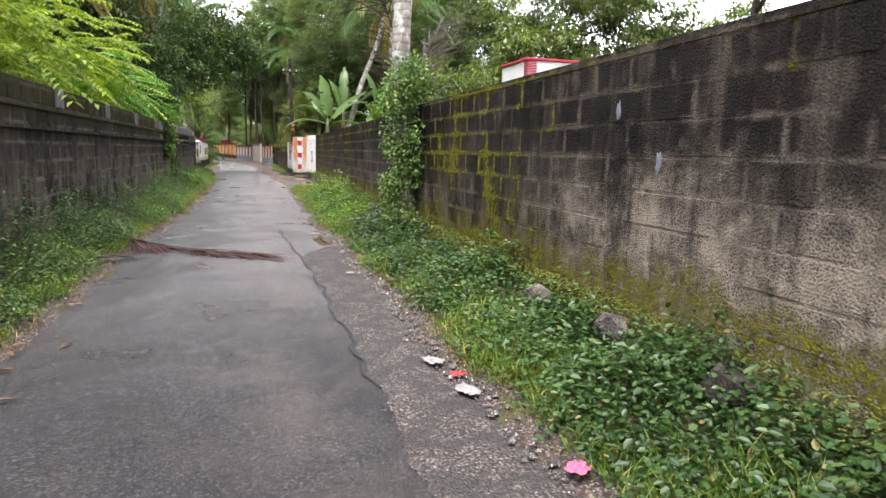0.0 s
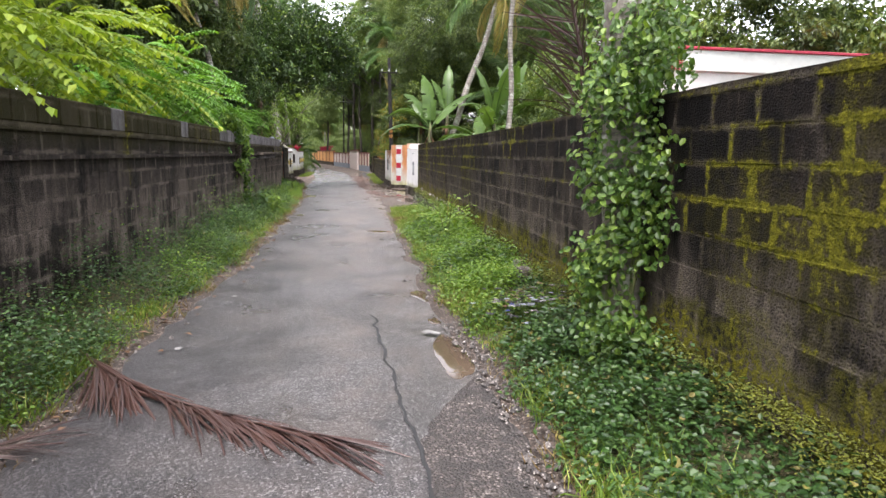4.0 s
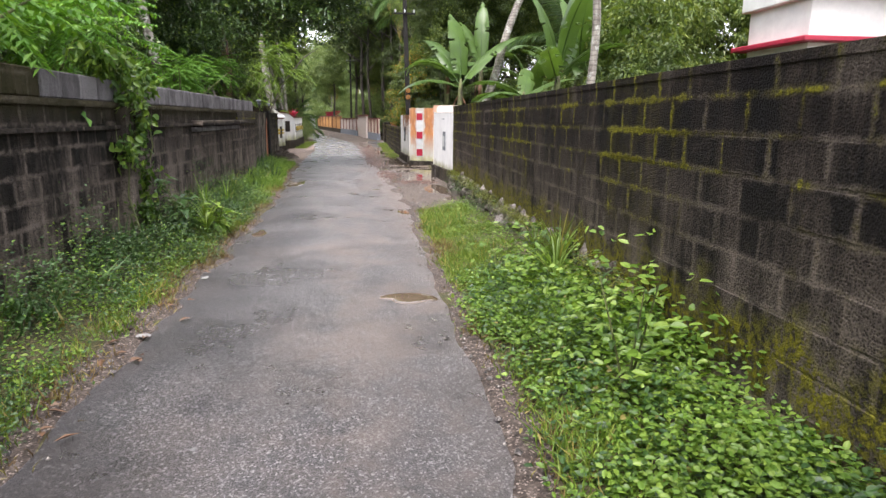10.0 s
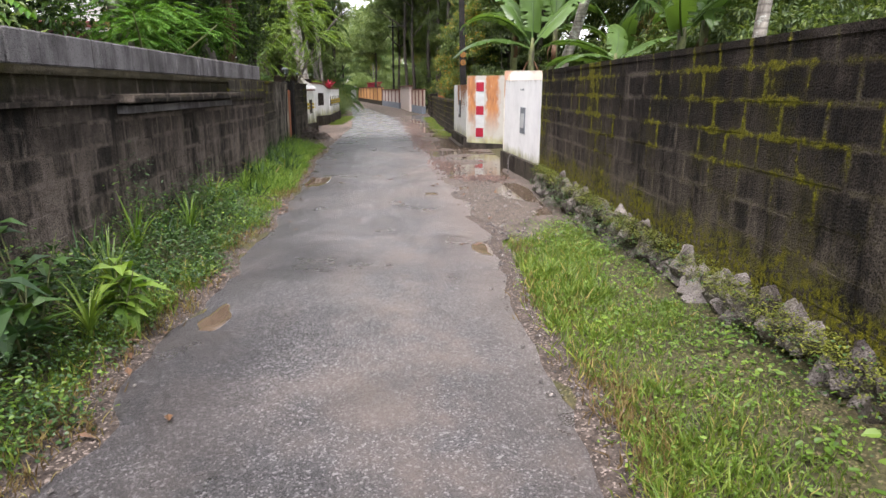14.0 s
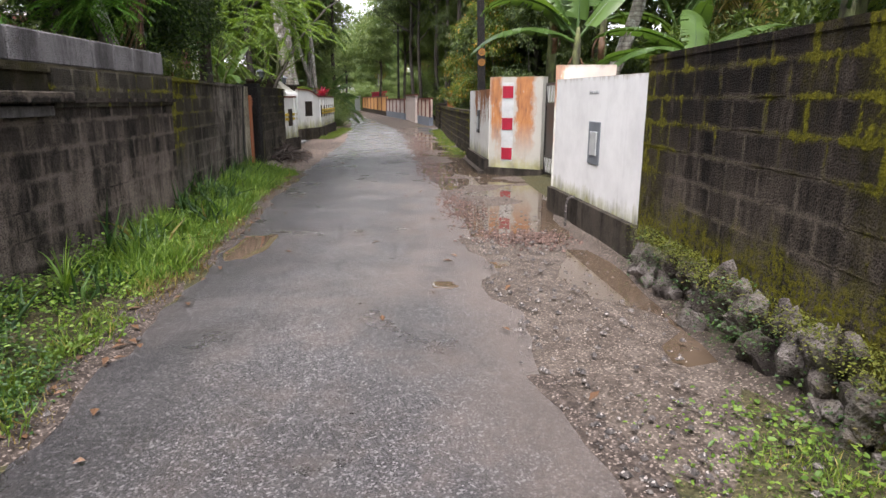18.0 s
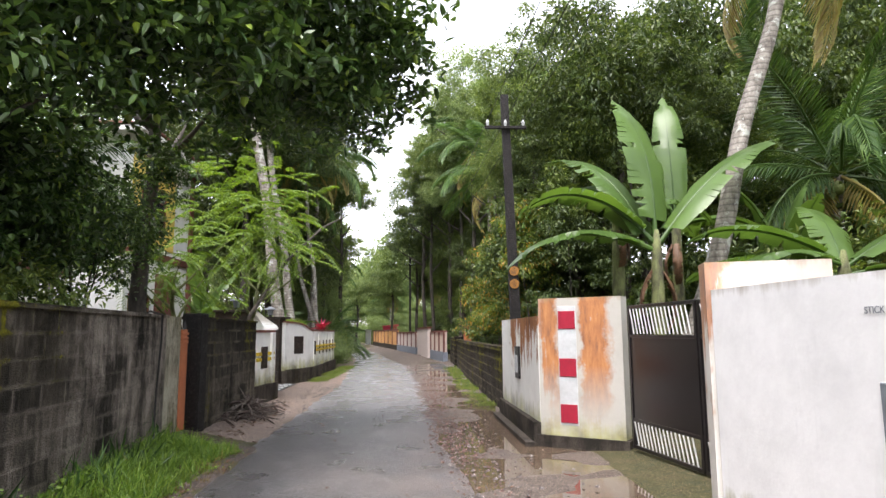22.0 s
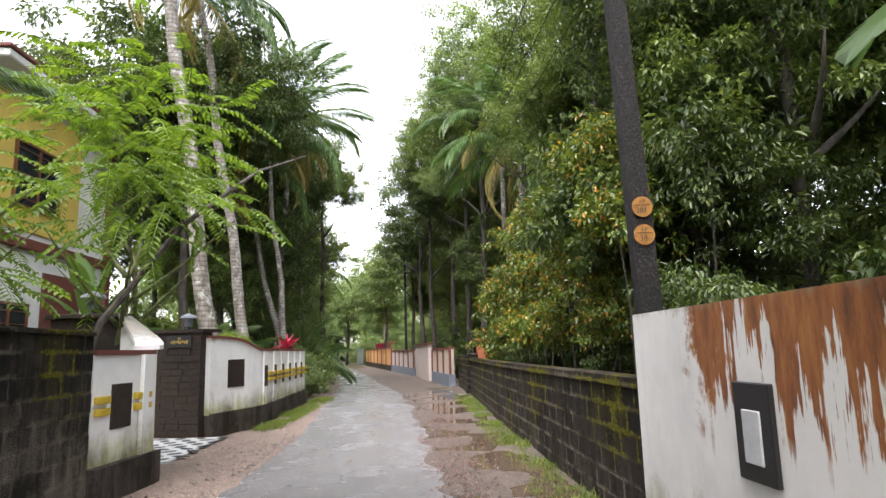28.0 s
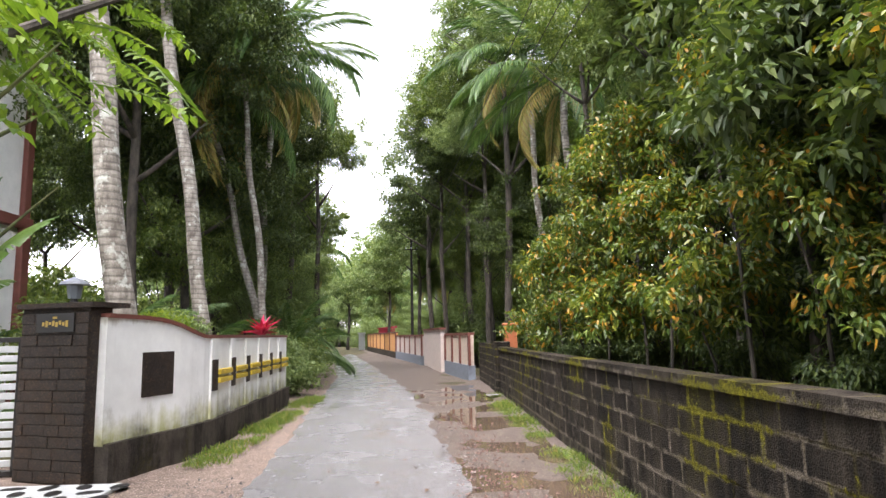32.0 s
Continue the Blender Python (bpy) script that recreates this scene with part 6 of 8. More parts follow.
def feather_tree(x, y, h, crown, crown_z, seed, label, scale=1.0, lean=(0, 0), reach=1.6):
    t = thing("feathery_tree", label, "tree", Matrix.Translation((x, y, 0)), group="feathery garden trees")
    top = trunk_and_limbs(t, h, 0.07, lean, seed, 5, reach, M_TWIG)
    part("crown", crown, None, t, m=Matrix.Translation((top.x, top.y, crown_z)) @ Matrix.Rotation(seed * 1.1, 4, "Z") @ Matrix.Scale(scale, 4))
    return t


# feathery garden trees over the left wall
feather_tree(-3.9, 10.3, 2.0, FEATHER[0], 2.9, 1, "bright yellow-green feathery tree leaning over the dark block wall", 1.25)
feather_tree(-3.7, 13.4, 2.0, FEATHER[0], 2.9, 2, "bright yellow-green feathery tree leaning over the dark block wall", 1.15)
feather_tree(-4.0, 6.6, 2.0, FEATHER[0], 3.0, 3, "bright yellow-green feathery tree leaning over the dark block wall", 1.3)
feather_tree(-3.6, 17.4, 1.9, FEATHER[1], 2.75, 4, "fern-leaved green tree rising behind the dark block wall", 1.1)
feather_tree(-3.8, 21.0, 1.9, FEATHER[1], 2.8, 5, "fern-leaved green tree rising behind the dark block wall", 0.9)
feather_tree(-3.6, 26.0, 1.9, FEATHER[1], 2.5, 6, "small fern-leaved tree behind the grey block course", 0.6)
feather_tree(-3.3, 28.9, 1.9, FEATHER[1], 2.75, 16, "small fern-leaved tree behind the green-stained wall", 0.5, (0, 0), 0.4)
feather_tree(-3.7, 40.4, 2.6, FEATHER_TALL, 4.0, 7, "thin feathery tree spreading over the white gateway", 1.2, (0.3, -0.2))
feather_tree(-4.5, 42.4, 3.2, FEATHER_TALL, 5.3, 8, "thin feathery tree spreading over the white gateway", 1.2, (0.4, -0.3))
feather_tree(-4.6, 38.4, 2.4, FEATHER_TALL, 3.2, 9, "thin feathery tree beside the terracotta gate", 1.0)
branch = thing("bare_branch", "long slanting bare branch with sparse leaves", "branch")
bp = Mesh().tube([(-3.6, 39.0, 0.4), (-3.3, 39.4, 1.9), (-2.7, 40.2, 3.2), (-2.0, 41.2, 4.2), (-1.4, 42.0, 4.7)], [0.05, 0.045, 0.036, 0.026, 0.01], 7)
part("stem", bp, M_BARK, branch)

# the big dark jackfruit tree
jt = broad_tree(-3.95, 35.3, 5.6, 6.7, 2.5, 20, "large dark glossy-leaved jackfruit tree overhanging the lane", CROWN_BIG, (0.1, -0.1), 0.16, 2, "jackfruit_tree", "big trees", (2.2, -1.7))
for q, rad in (((2.0, -1.5, 4.9), 1.1), ((3.3, -1.5, 4.7), 1.0), ((1.0, -2.6, 4.6), 1.1), ((2.4, -3.4, 4.9), 1.2), ((0.5, -0.6, 4.0), 0.6), ((3.9, -1.2, 5.6), 1.3)):
    part("crown", CROWN_SPARSE, None, jt, m=Matrix.Translation(q) @ Matrix.Rotation(q[0], 4, "Z") @ Matrix.Scale(rad, 4))
broad_tree(-5.0, 31.0, 3.8, 5.0, 2.4, 21, "large dark glossy-leaved tree behind the dark block wall", CROWN_BIG, (0.2, -0.3), 0.17, 2, "jackfruit_tree", "big trees", (0.8, 0.3))
broad_tree(-7.0, 27.5, 4.5, 6.4, 3.2, 23, "large dark tree behind the dark block wall", CROWN_DARK, (0, 0), 0.2, 2, "mango_tree", "big trees")

# palms, right then left
coconut_palm(2.0, 8.5, 11, (0.05, 0.1), 1, "tall coconut palm trunk wrapped in vines at the wall", 0.135)
coconut_palm(5.4, 25.0, 9.5, (0.1, 0.3), 2, "slim straight coconut palm behind the mossy wall", 0.10)
coconut_palm(4.12, 34.3, 9.5, (3.45, 1.3), 3, "leaning coconut palm with ringed grey trunk", 0.165)
coconut_palm(9.3, 38.0, 4.9, (0.3, 0.1), 4, "short coconut palm with yellowing fronds", 0.14, 15, 3)
coconut_palm(4.5, 53.6, 9.1, (-0.2, 0.4), 5, "tall coconut palm with drooping fronds beyond the low wall", 0.15, 17, 3)
coconut_palm(4.7, 58.5, 11.8, (-0.6, 0.2), 21, "tall coconut palm with arching fronds beyond the low wall", 0.14, 17, 2)
coconut_palm(7.6, 50.0, 10.5, (0.4, 0.2), 6, "tall coconut palm in the dark grove", 0.14)
coconut_palm(-3.62, 45.2, 12.5, (-1.9, 0.3), 7, "tall grey coconut palm trunk behind the garden wall", 0.19)
coconut_palm(-4.2, 50.2, 13, (-2.1, 0.5), 8, "tall lichen-spotted coconut palm leaning over the garden", 0.17)
coconut_palm(-5.0, 56.6, 11.0, (0.3, 0.3), 9, "coconut palm with hanging fronds over the lane", 0.13, 17, 3)
coconut_palm(-3.95, 54.2, 10.0, (-1.1, 0.0), 20, "slim pale coconut palm behind the garden wall", 0.11)
coconut_palm(-4.1, 55.0, 9.0, (-2.1, 0.0), 10, "leaning coconut palm in the far garden", 0.12)
coconut_palm(-3.2, 29.9, 8.5, (-1.7, 0.1), 11, "leaning coconut palm trunk behind the dark block wall", 0.13)
coconut_palm(-3.25, 26.2, 8.5, (-1.9, 0.1), 12, "slim coconut palm trunk behind the dark block wall", 0.11)
coconut_palm(-4.3, 57.3, 1.2, (0.1, 0.1), 13, "young low palm with arching fronds beside the wall", 0.1, 12, 0, scale=0.62)
coconut_palm(-5.8, 53.6, 0.8, (0.1, 0.1), 14, "young low palm with arching fronds beside the wall", 0.1, 12, 0, scale=0.62)
coconut_palm(-4.9, 61.5, 0.9, (0.1, 0.1), 22, "young low palm with arching fronds beside the wall", 0.1, 12, 0, scale=0.7)
coconut_palm(-6.4, 50.2, 1.0, (0.1, 0.1), 23, "young low palm with arching fronds in the garden", 0.1, 12, 0, scale=0.7)
coconut_palm(-5.6, 47.6, 0.7, (0.1, 0.1), 24, "young low palm with arching fronds in the garden", 0.1, 11, 0, scale=0.55)
coconut_palm(-10.5, 44.0, 7.0, (0.1, 0.1), 15, "distant coconut palm beside the yellow house", 0.12)
coconut_palm(1.6, 96.0, 7.5, (0.2, 0.2), 16, "distant coconut palm at the bend of the lane", 0.13)
coconut_palm(-8.8, 84.0, 8.0, (0.3, 0.2), 17, "distant coconut palm at the bend of the lane", 0.13)
coconut_palm(-4.2, 121.0, 7.5, (0.3, 0.2), 18, "distant coconut palm at the bend of the lane", 0.13)
coconut_palm(-13.5, 112.0, 8.0, (0.3, 0.2), 19, "distant coconut palm at the bend of the lane", 0.13)

# bananas
banana_plant(3.9, 34.0, 2.65, 1, "tall banana plant with broad torn leaves", size=1.3, spread=((100, 76), (170, 42), (10, 44), (188, 10), (130, 58)))
banana_plant(3.5, 34.5, 3.3, 9, "banana plant with drooping torn leaves", size=0.9, spread=((178, 14), (15, 10), (120, 50)))
banana_plant(5.0, 35.9, 3.3, 2, "banana plant with broad torn leaves", size=1.1, spread=((80, 80), (25, 48), (130, 66), (350, 8), (60, 10), (110, 60)))
banana_plant(5.9, 32.9, 2.2, 3, "low banana plant with drooping leaves behind the gate", size=1.0, spread=((168, 24), (190, 8), (8, 24), (70, 40), (345, 4), (140, 16)))
banana_plant(5.6, 28.2, 2.6, 4, "banana plant with bright green leaves behind the wall", 8, 1.0)
banana_plant(6.6, 29.4, 2.9, 5, "banana plant with bright green leaves behind the wall", 8, 1.05)
banana_plant(7.0, 36.0, 2.2, 6, "banana plant with broad torn leaves", 7, 0.9)
banana_plant(3.4, 35.4, 0.9, 7, "young banana sapling behind the gate pillar", 3, 0.45, (50, 20, 0))
banana_plant(-6.6, 45.8, 2.0, 8, "banana plant beside the white house", 7, 0.9)

# groves: right, left, far
GROVE = [
    (4.4, 40.5, 3.4, 4.4, 1.8, 0), (6.2, 41.0, 4.6, 6.4, 2.6, 1), (4.6, 44.0, 3.6, 4.6, 2.0, 0), (7.0, 45.0, 5.0, 7.0, 2.8, 1), (4.7, 48.5, 3.4, 4.5, 1.9, 0), (7.8, 54.0, 5.0, 7.2, 2.8, 1),
    (5.2, 61.0, 4.6, 6.4, 2.4, 0), (3.4, 70.0, 4.8, 6.8, 2.6, 1), (4.5, 78.0, 5.0, 7.5, 2.8, 0), (2.5, 88.0, 5.0, 7.0, 2.6, 1), (8.5, 66.0, 5.0, 8.0, 3.2, 0), (10.0, 48.0, 5.5, 8.5, 3.2, 1), 
    (12.5, 42.0, 6.0, 9.0, 3.4, 0), (13, 55, 6, 9, 3.6, 0), (20, 8, 5, 8, 3.4, 1),
    (-6.8, 55.2, 5.0, 7.4, 3.0, 0), (-7.8, 61.0, 5.5, 8.4, 3.2, 0), (-7.4, 68.0, 5.0, 7.5, 3.0, 0), (-9.6, 75.0, 5.5, 8.4, 3.4, 1), (-12.0, 62.0, 6.0, 9.5, 3.6, 0), (-11.5, 90.0, 5.0, 8.0, 3.4, 0), (-13.0, 100.0, 5.0, 8.0, 3.4, 1), (-16, 110, 5, 8, 3.6, 0),
    (-9.0, 30.0, 5.0, 7.4, 3.0, 1), (-8.0, 24.0, 4.5, 6.0, 2.6, 0), (-7.0, 19.0, 4.0, 5.6, 2.4, 1), (-9.5, 14.0, 5.0, 7.4, 3.0, 0), (-8.5, 4.0, 5.0, 7.0, 2.8, 1),
    (-4.0, 131.0, 5.0, 8.0, 4.0, 1), (-10.0, 140.0, 6.0, 9.0, 5.0, 0), (2.5, 112.0, 5.0, 8.0, 3.6, 0), (6.0, 100.0, 6.0, 9.5, 4.0, 1), (-20.0, 128.0, 6.0, 9.0, 4.6, 1), (9.0, 82.0, 6, 9, 4, 0), (12, 72, 6, 10, 4, 1), (-16, 80, 6, 10, 4, 0), (-18, 68, 6, 10, 4, 1), (-17, 40, 6, 9, 3.6, 0), (-14, 28, 6, 9, 3.8, 1),
]
# tall trees that close the lane in on both sides
GROVE += [
    (7.4, 46.0, 9.0, 11.0, 3.0, 0), (11.5, 58.5, 9.0, 12.0, 4.2, 0), (6.0, 66.0, 8.0, 11.0, 3.8, 1), (7.0, 74.0, 9.0, 12.5, 4.4, 0), (4.0, 83.0, 8.0, 11.0, 4.0, 1), (14.0, 48.0, 10.0, 14.0, 5.0, 0), (12.5, 62.0, 10.0, 14.0, 5.0, 0), (17.0, 37.0, 5.0, 7.0, 4.2, 1), (22.0, 35.0, 5.0, 7.5, 4.4, 0), (27.0, 33.0, 5.0, 7.0, 4.4, 1), (14.0, 45.0, 5.0, 7.0, 4.0, 1), (5.4, 39.6, 6.0, 8.0, 2.6, 0), (12.0, 90.0, 9.0, 13.0, 5.0, 0), (5.0, 106.0, 9.0, 12.0, 4.8, 0), (20.0, 40.0, 10.0, 14.0, 6.0, 1), (18.0, 20.0, 9.0, 12.0, 5.0, 0),
    (-7.0, 52.5, 9.0, 11.0, 3.6, 0), (-8.2, 58.0, 10.0, 12.5, 4.0, 0), (-8.8, 65.0, 9.0, 12.0, 4.2, 0), (-10.5, 72.0, 9.0, 12.5, 4.4, 1), (-12.5, 82.0, 9.0, 12.5, 4.8, 0), (-15.0, 94.0, 9.0, 12.5, 5.0, 0), (-18.0, 106.0, 9.0, 12.5, 5.2, 1), (-10.5, 24.0, 8.0, 10.5, 4.0, 0), (-11.0, 32.0, 8.0, 11.0, 4.0, 1), (-13.0, 14.0, 8.0, 11.0, 4.4, 0), (-20.0, 60.0, 10.0, 13.0, 6.0, 0), (-24.0, 46.0, 10.0, 13.0, 6.0, 1),
    (0.9, 77.0, 9.5, 12.0, 3.9, 0), (2.6, 66.5, 9.0, 12.5, 3.0, 1), (0.2, 86.0, 8.0, 10.0, 3.8, 0), (-3.0, 103.0, 8.0, 10.0, 4.2, 1), (-8.0, 110.0, 7.0, 9.0, 3.6, 1), (-9.2, 82.0, 6.5, 9.0, 3.6, 0), (-7.4, 72.5, 6.0, 8.5, 3.0, 1), (-12.0, 134.0, 7.0, 8.0, 5.0, 0), (-17.0, 138.0, 5.0, 6.0, 5.0, 1), (-5.0, 140.0, 5.0, 6.0, 5.0, 0), (-8.0, 150.0, 10.0, 12.0, 6.5, 0), (2.0, 140.0, 10.0, 12.0, 6.0, 1), (-22.0, 145.0, 10.0, 12.0, 6.5, 0), (14.0, 120.0, 10.0, 13.0, 6.5, 0), (-32.0, 120.0, 10.0, 13.0, 6.5, 0),
    (3.0, 63.0, 8.0, 11.2, 2.2, 2), (5.4, 62.0, 8.0, 10.5, 2.4, 1), (6.0, 50.0, 6.5, 8.8, 2.3, 2), (4.6, 46.0, 5.6, 7.4, 1.8, 2), (3.2, 64.0, 9.0, 13.0, 2.8, 1), (-4.6, 66.5, 9.0, 11.5, 2.6, 1), (-5.2, 62.5, 8.0, 11.0, 2.4, 0),
    (3.4, 60.0, 12.0, 15.5, 3.0, 2), (2.6, 71.0, 13.0, 16.5, 3.2, 2), (6.4, 54.5, 11.0, 14.0, 3.2, 1), (1.4, 68.0, 9.0, 11.0, 2.2, 0),
    (5.0, -9.0, 5.0, 7.5, 3.0, 0), (-5.0, -10.0, 5.0, 7.5, 3.0, 1), (0.0, -22.0, 5.0, 8.0, 4.0, 0),
]
# kind 2 and most trees past y 74 take the haze-paled leaves
for i, (x, y, h, ch, rad, kind) in enumerate(GROVE):
    broad_tree(x, y, h, ch, rad, 40 + i, "pale green leafy tree at the lane's end, haze painted in" if y > 74 else "dense dark green broadleaf tree in the grove" if kind == 0 else "mid-green broadleaf tree with an open crown", CROWN_FINE[kind:kind + 1] if 38 < y < 80 and rad > 2.0 else CROWN_HAZE if kind == 2 or y > 74 else CROWN_MID if y > 48 and i % 2 else CROWN_DARK if kind == 0 else CROWN_MID, (0.2 * math.sin(i), 0.2 * math.cos(i)), 0.10 + 0.02 * rad, 2)


def far_shrubs():
    r = np.random.default_rng(77)
    out = []
    for i in range(20):
        out.append((-17 - r.uniform(0, 9), 4 + i * 6.2, r.uniform(3.4, 4.6), r.uniform(1.8, 2.8)))
        out.append((16 + r.uniform(0, 9), 4 + i * 6.2, r.uniform(3.4, 4.6), r.uniform(1.8, 2.8)))
    for i in range(9):
        out.append((-9.5 - r.uniform(0, 3), 52.5 + i * 5.0, r.uniform(2.0, 2.8), r.uniform(1.4, 2.0)))
        out.append((8.5 + r.uniform(0, 4), 50.0 + i * 5.0, r.uniform(2.0, 2.8), r.uniform(1.4, 2.0)))
    return out


def bush(x, y, r, z, seed, label, crowns, name="shrub", group="shrubs", stems=4):
    t = thing(name, label, "shrub", Matrix.Translation((x, y, 0)), group=group)
    rr = np.random.default_rng(seed)
    for i in range(stems):
        az = rr.uniform(0, 6.28)
        part("stem", Mesh().tube([(0, 0, 0), (0.12 * r * math.cos(az), 0.12 * r * math.sin(az), z * 0.6), (0.5 * r * math.cos(az), 0.5 * r * math.sin(az), z)], [0.024, 0.016, 0.007], 5), M_BARK, t)
    part("foliage", crowns[seed % len(crowns)], None, t, m=Matrix.Translation((0, 0, z)) @ Matrix.Rotation(seed, 4, "Z") @ Matrix.Scale(r, 4))
    return t


CROWN_SPRAY = [crown_mesh(51, 1.0, 64, 56, 0.105, 0.05, M_LEAF_YELLOW, 0.9, droop=0.5, shell=0.2, broad=True), crown_mesh(52, 1.0, 55, 70, 0.095, 0.038, M_LEAF_DARK, 0.9, droop=0.6, shell=0.2, broad=True)]
for i, (x, y, r, z) in enumerate(((3.1, 39.8, 0.8, 3.2), (3.15, 40.6, 0.8, 4.3), (2.9, 40.4, 0.6, 1.9), (2.95, 41.0, 0.75, 2.6), (2.9, 42.6, 0.8, 2.0), (2.85, 43.9, 0.85, 3.0), (2.95, 45.2, 0.9, 2.0), (2.9, 46.4, 0.9, 3.1), (3.0, 47.7, 1.0, 2.1), (2.95, 49.2, 1.0, 2.9), (3.0, 50.8, 1.0, 1.8), (2.9, 42.0, 0.7, 3.9), (3.0, 44.8, 0.8, 4.2), (3.1, 47.2, 0.9, 4.2))):
    bush(x, y, r, z, 2 * i, "leafy shrub with yellowing and orange leaves over the low wall", CROWN_SPRAY, "shrub", "yellowing shrubs", 1)
for i, (x, y, r, z) in enumerate(((3.5, 38.6, 0.9, 1.8), (4.0, 40.2, 1.0, 2.0), (4.2, 42.2, 1.1, 1.8), (4.4, 44.4, 1.2, 2.0), (4.4, 47.0, 1.2, 2.0), (4.3, 49.6, 1.2, 1.9), (3.4, 52.4, 0.9, 1.5), (4.0, 39.4, 1.0, 3.6), (4.6, 41.2, 1.2, 3.9), (4.9, 45.6, 1.3, 3.8))):
    bush(x, y, r, z, 2 * i + 1, "dark glossy undergrowth behind the low wall", CROWN_SPRAY, "shrub", "dark undergrowth", 1)
for i in range(5):
    bush(3.15 + 0.15 * (i % 2), 41.0 + 2.1 * i, 0.6, 1.15, 2 * i + 5, "low glossy shrub just behind the mossy low wall", CROWN_SPRAY, "shrub", "low shrubs behind the wall", 1)
for i, (x, y, h, lx, ly, r0) in enumerate(((3.9, 46.0, 7.5, 0.2, 0.1, 0.07), (3.6, 43.6, 8.0, 0.5, 0.2, 0.09), (3.7, 48.3, 7.0, -0.3, 0.3, 0.08), (4.3, 45.6, 7.0, 0.2, 0.0, 0.09))):
    broad_tree(x, y, h, h + 0.4, 1.4, 140 + i, "slim dark-trunked tree rising from the undergrowth behind the low wall", CROWN_FINE[1:2], (lx, ly), r0, 1, "slender_tree", "slim grove trees")
# green thickets that close the far lane
for i, (x, y, r, z) in enumerate(((4.6, 55.0, 1.9, 3.4), (6.4, 58.5, 2.3, 3.0), (4.4, 60.5, 1.8, 4.6), (6.2, 63.5, 2.4, 4.2), (4.2, 66.0, 2.0, 3.0), (5.6, 70.0, 2.6, 4.8), (3.6, 73.5, 2.2, 3.6), (-5.6, 58.0, 1.8, 3.4), (-6.6, 61.5, 2.2, 4.4), (-6.0, 66.0, 2.0, 3.2), (-7.8, 69.5, 2.4, 4.6), (-7.2, 75.0, 2.2, 3.4), (-6.9, 54.0, 1.9, 4.2))):
    bush(x, y, r, z, 300 + i, "tall leafy thicket filling the space under the trees", [CROWN_FINE[1 + i % 2]], "shrub", "far thickets")
for i in range(26):
    side = 1 if i % 2 else -1
    y = 62 + 2.3 * i
    x = lerp(y, ROAD_R) + 6.2 + 1.6 * (i % 3) if side > 0 else lerp(y, ROAD_L) - 2.8 - 1.5 * (i % 3)
    bush(x, y, 1.9 + 0.35 * (i % 4), 1.9 + 0.7 * (i % 3), 200 + i, "pale green thicket beside the far lane, haze painted in", CROWN_FINE[2:], "shrub", "far thickets")
for i, (x, y, r, z) in enumerate(((4.6, 53.5, 1.5, 1.6), (4.2, 57.0, 1.3, 1.4), (8.3, 29.3, 2.3, 3.0), (7.4, 27.6, 1.5, 2.2), (9.6, 31.5, 2.6, 4.0), (5.6, 40.0, 1.8, 1.6), (5.5, 46.0, 1.8, 1.6), (5.4, 50.5, 1.8, 1.6), (7.5, 43, 2.2, 1.6), (8, 48, 2.2, 1.6), (9, 37, 2.2, 1.6), (6.4, 31.0, 1.5, 1.5), (5.5, 22.5, 1.0, 1.2), (5.2, 19.5, 0.9, 1.1), (6.5, 26.5, 1.4, 1.5), (4.2, 28.0, 0.9, 1.5), (5.5, 15.0, 0.9, 1.1), (2.6, 74, 1.6, 1.4), (1.5, 84, 1.8, 1.4), (3.2, 66, 1.4, 1.6), (7.6, 35.6, 1.8, 1.7), (9.6, 33.6, 2.2, 2.0), (11.5, 35.5, 2.8, 2.8), (6.8, 38.0, 1.9, 2.0), (8.6, 41.5, 2.4, 3.4), (11.0, 40.0, 3.0, 4.2))):
    bush(x, y, r, z, i + 3, "dense dark green garden shrub", CROWN_DARK if i % 2 else CROWN_MID)
for i, (x, y, r, z) in enumerate(((-3.7, 53.6, 1.2, 0.8), (-3.9, 56.2, 1.3, 0.9), (-4.3, 59.2, 1.4, 1.0), (-5.2, 63.5, 1.6, 1.2), (-6.6, 70, 1.8, 1.2), (-8, 78, 2, 1.4), (-5.0, 49.5, 1.0, 1.5), (-6.5, 48.8, 1.3, 1.5), (-6.2, 62, 2.2, 2.2), (-10.5, 88, 2.2, 1.6), (-4.6, 24.0, 1.3, 1.6), (-5.5, 20.5, 1.4, 1.6), (-4.9, 29.0, 1.4, 1.7), (-4.2, 32.0, 1.2, 1.6), (-6.5, 34, 1.5, 1.5), (-5.6, 15, 1.3, 1.4), (-5.8, 9, 1.3, 1.3), (-13.5, 124, 2.2, 1.5), (-7.0, 124, 3.2, 1.8), (-5, 118, 2.6, 1.6), (-12, 137, 4, 2), (-18, 136, 4.5, 2.2), (-6, 138, 4.5, 2.2), (-24, 138, 5, 2.4), (1, 132, 4.5, 2.2), (-30, 134, 5, 2.4), (-13.5, 106, 2.6, 1.7), (-11.8, 97, 2.4, 1.6), (1.0, 118, 4, 2.0), (8, 112, 5, 2.4), (-20, 118, 4, 2.2))):
    bush(x, y, r, z, i + 5, "bushy green shrub crowding the lane's edge", CROWN_HAZE if y > 66 or i % 2 == 0 else CROWN_MID if i % 3 else CROWN_YEL)
for i, (x, y, r, z) in enumerate(far_shrubs()):
    bush(x, y, r, z, i + 60, "dense shrubbery deep in the gardens", CROWN_DARK if i % 2 else CROWN_MID)
bush(-5.2, 25.5, 1.6, 3.2, 9, "dense glossy dark-leaved shrub behind the dark block wall", CROWN_BIG)
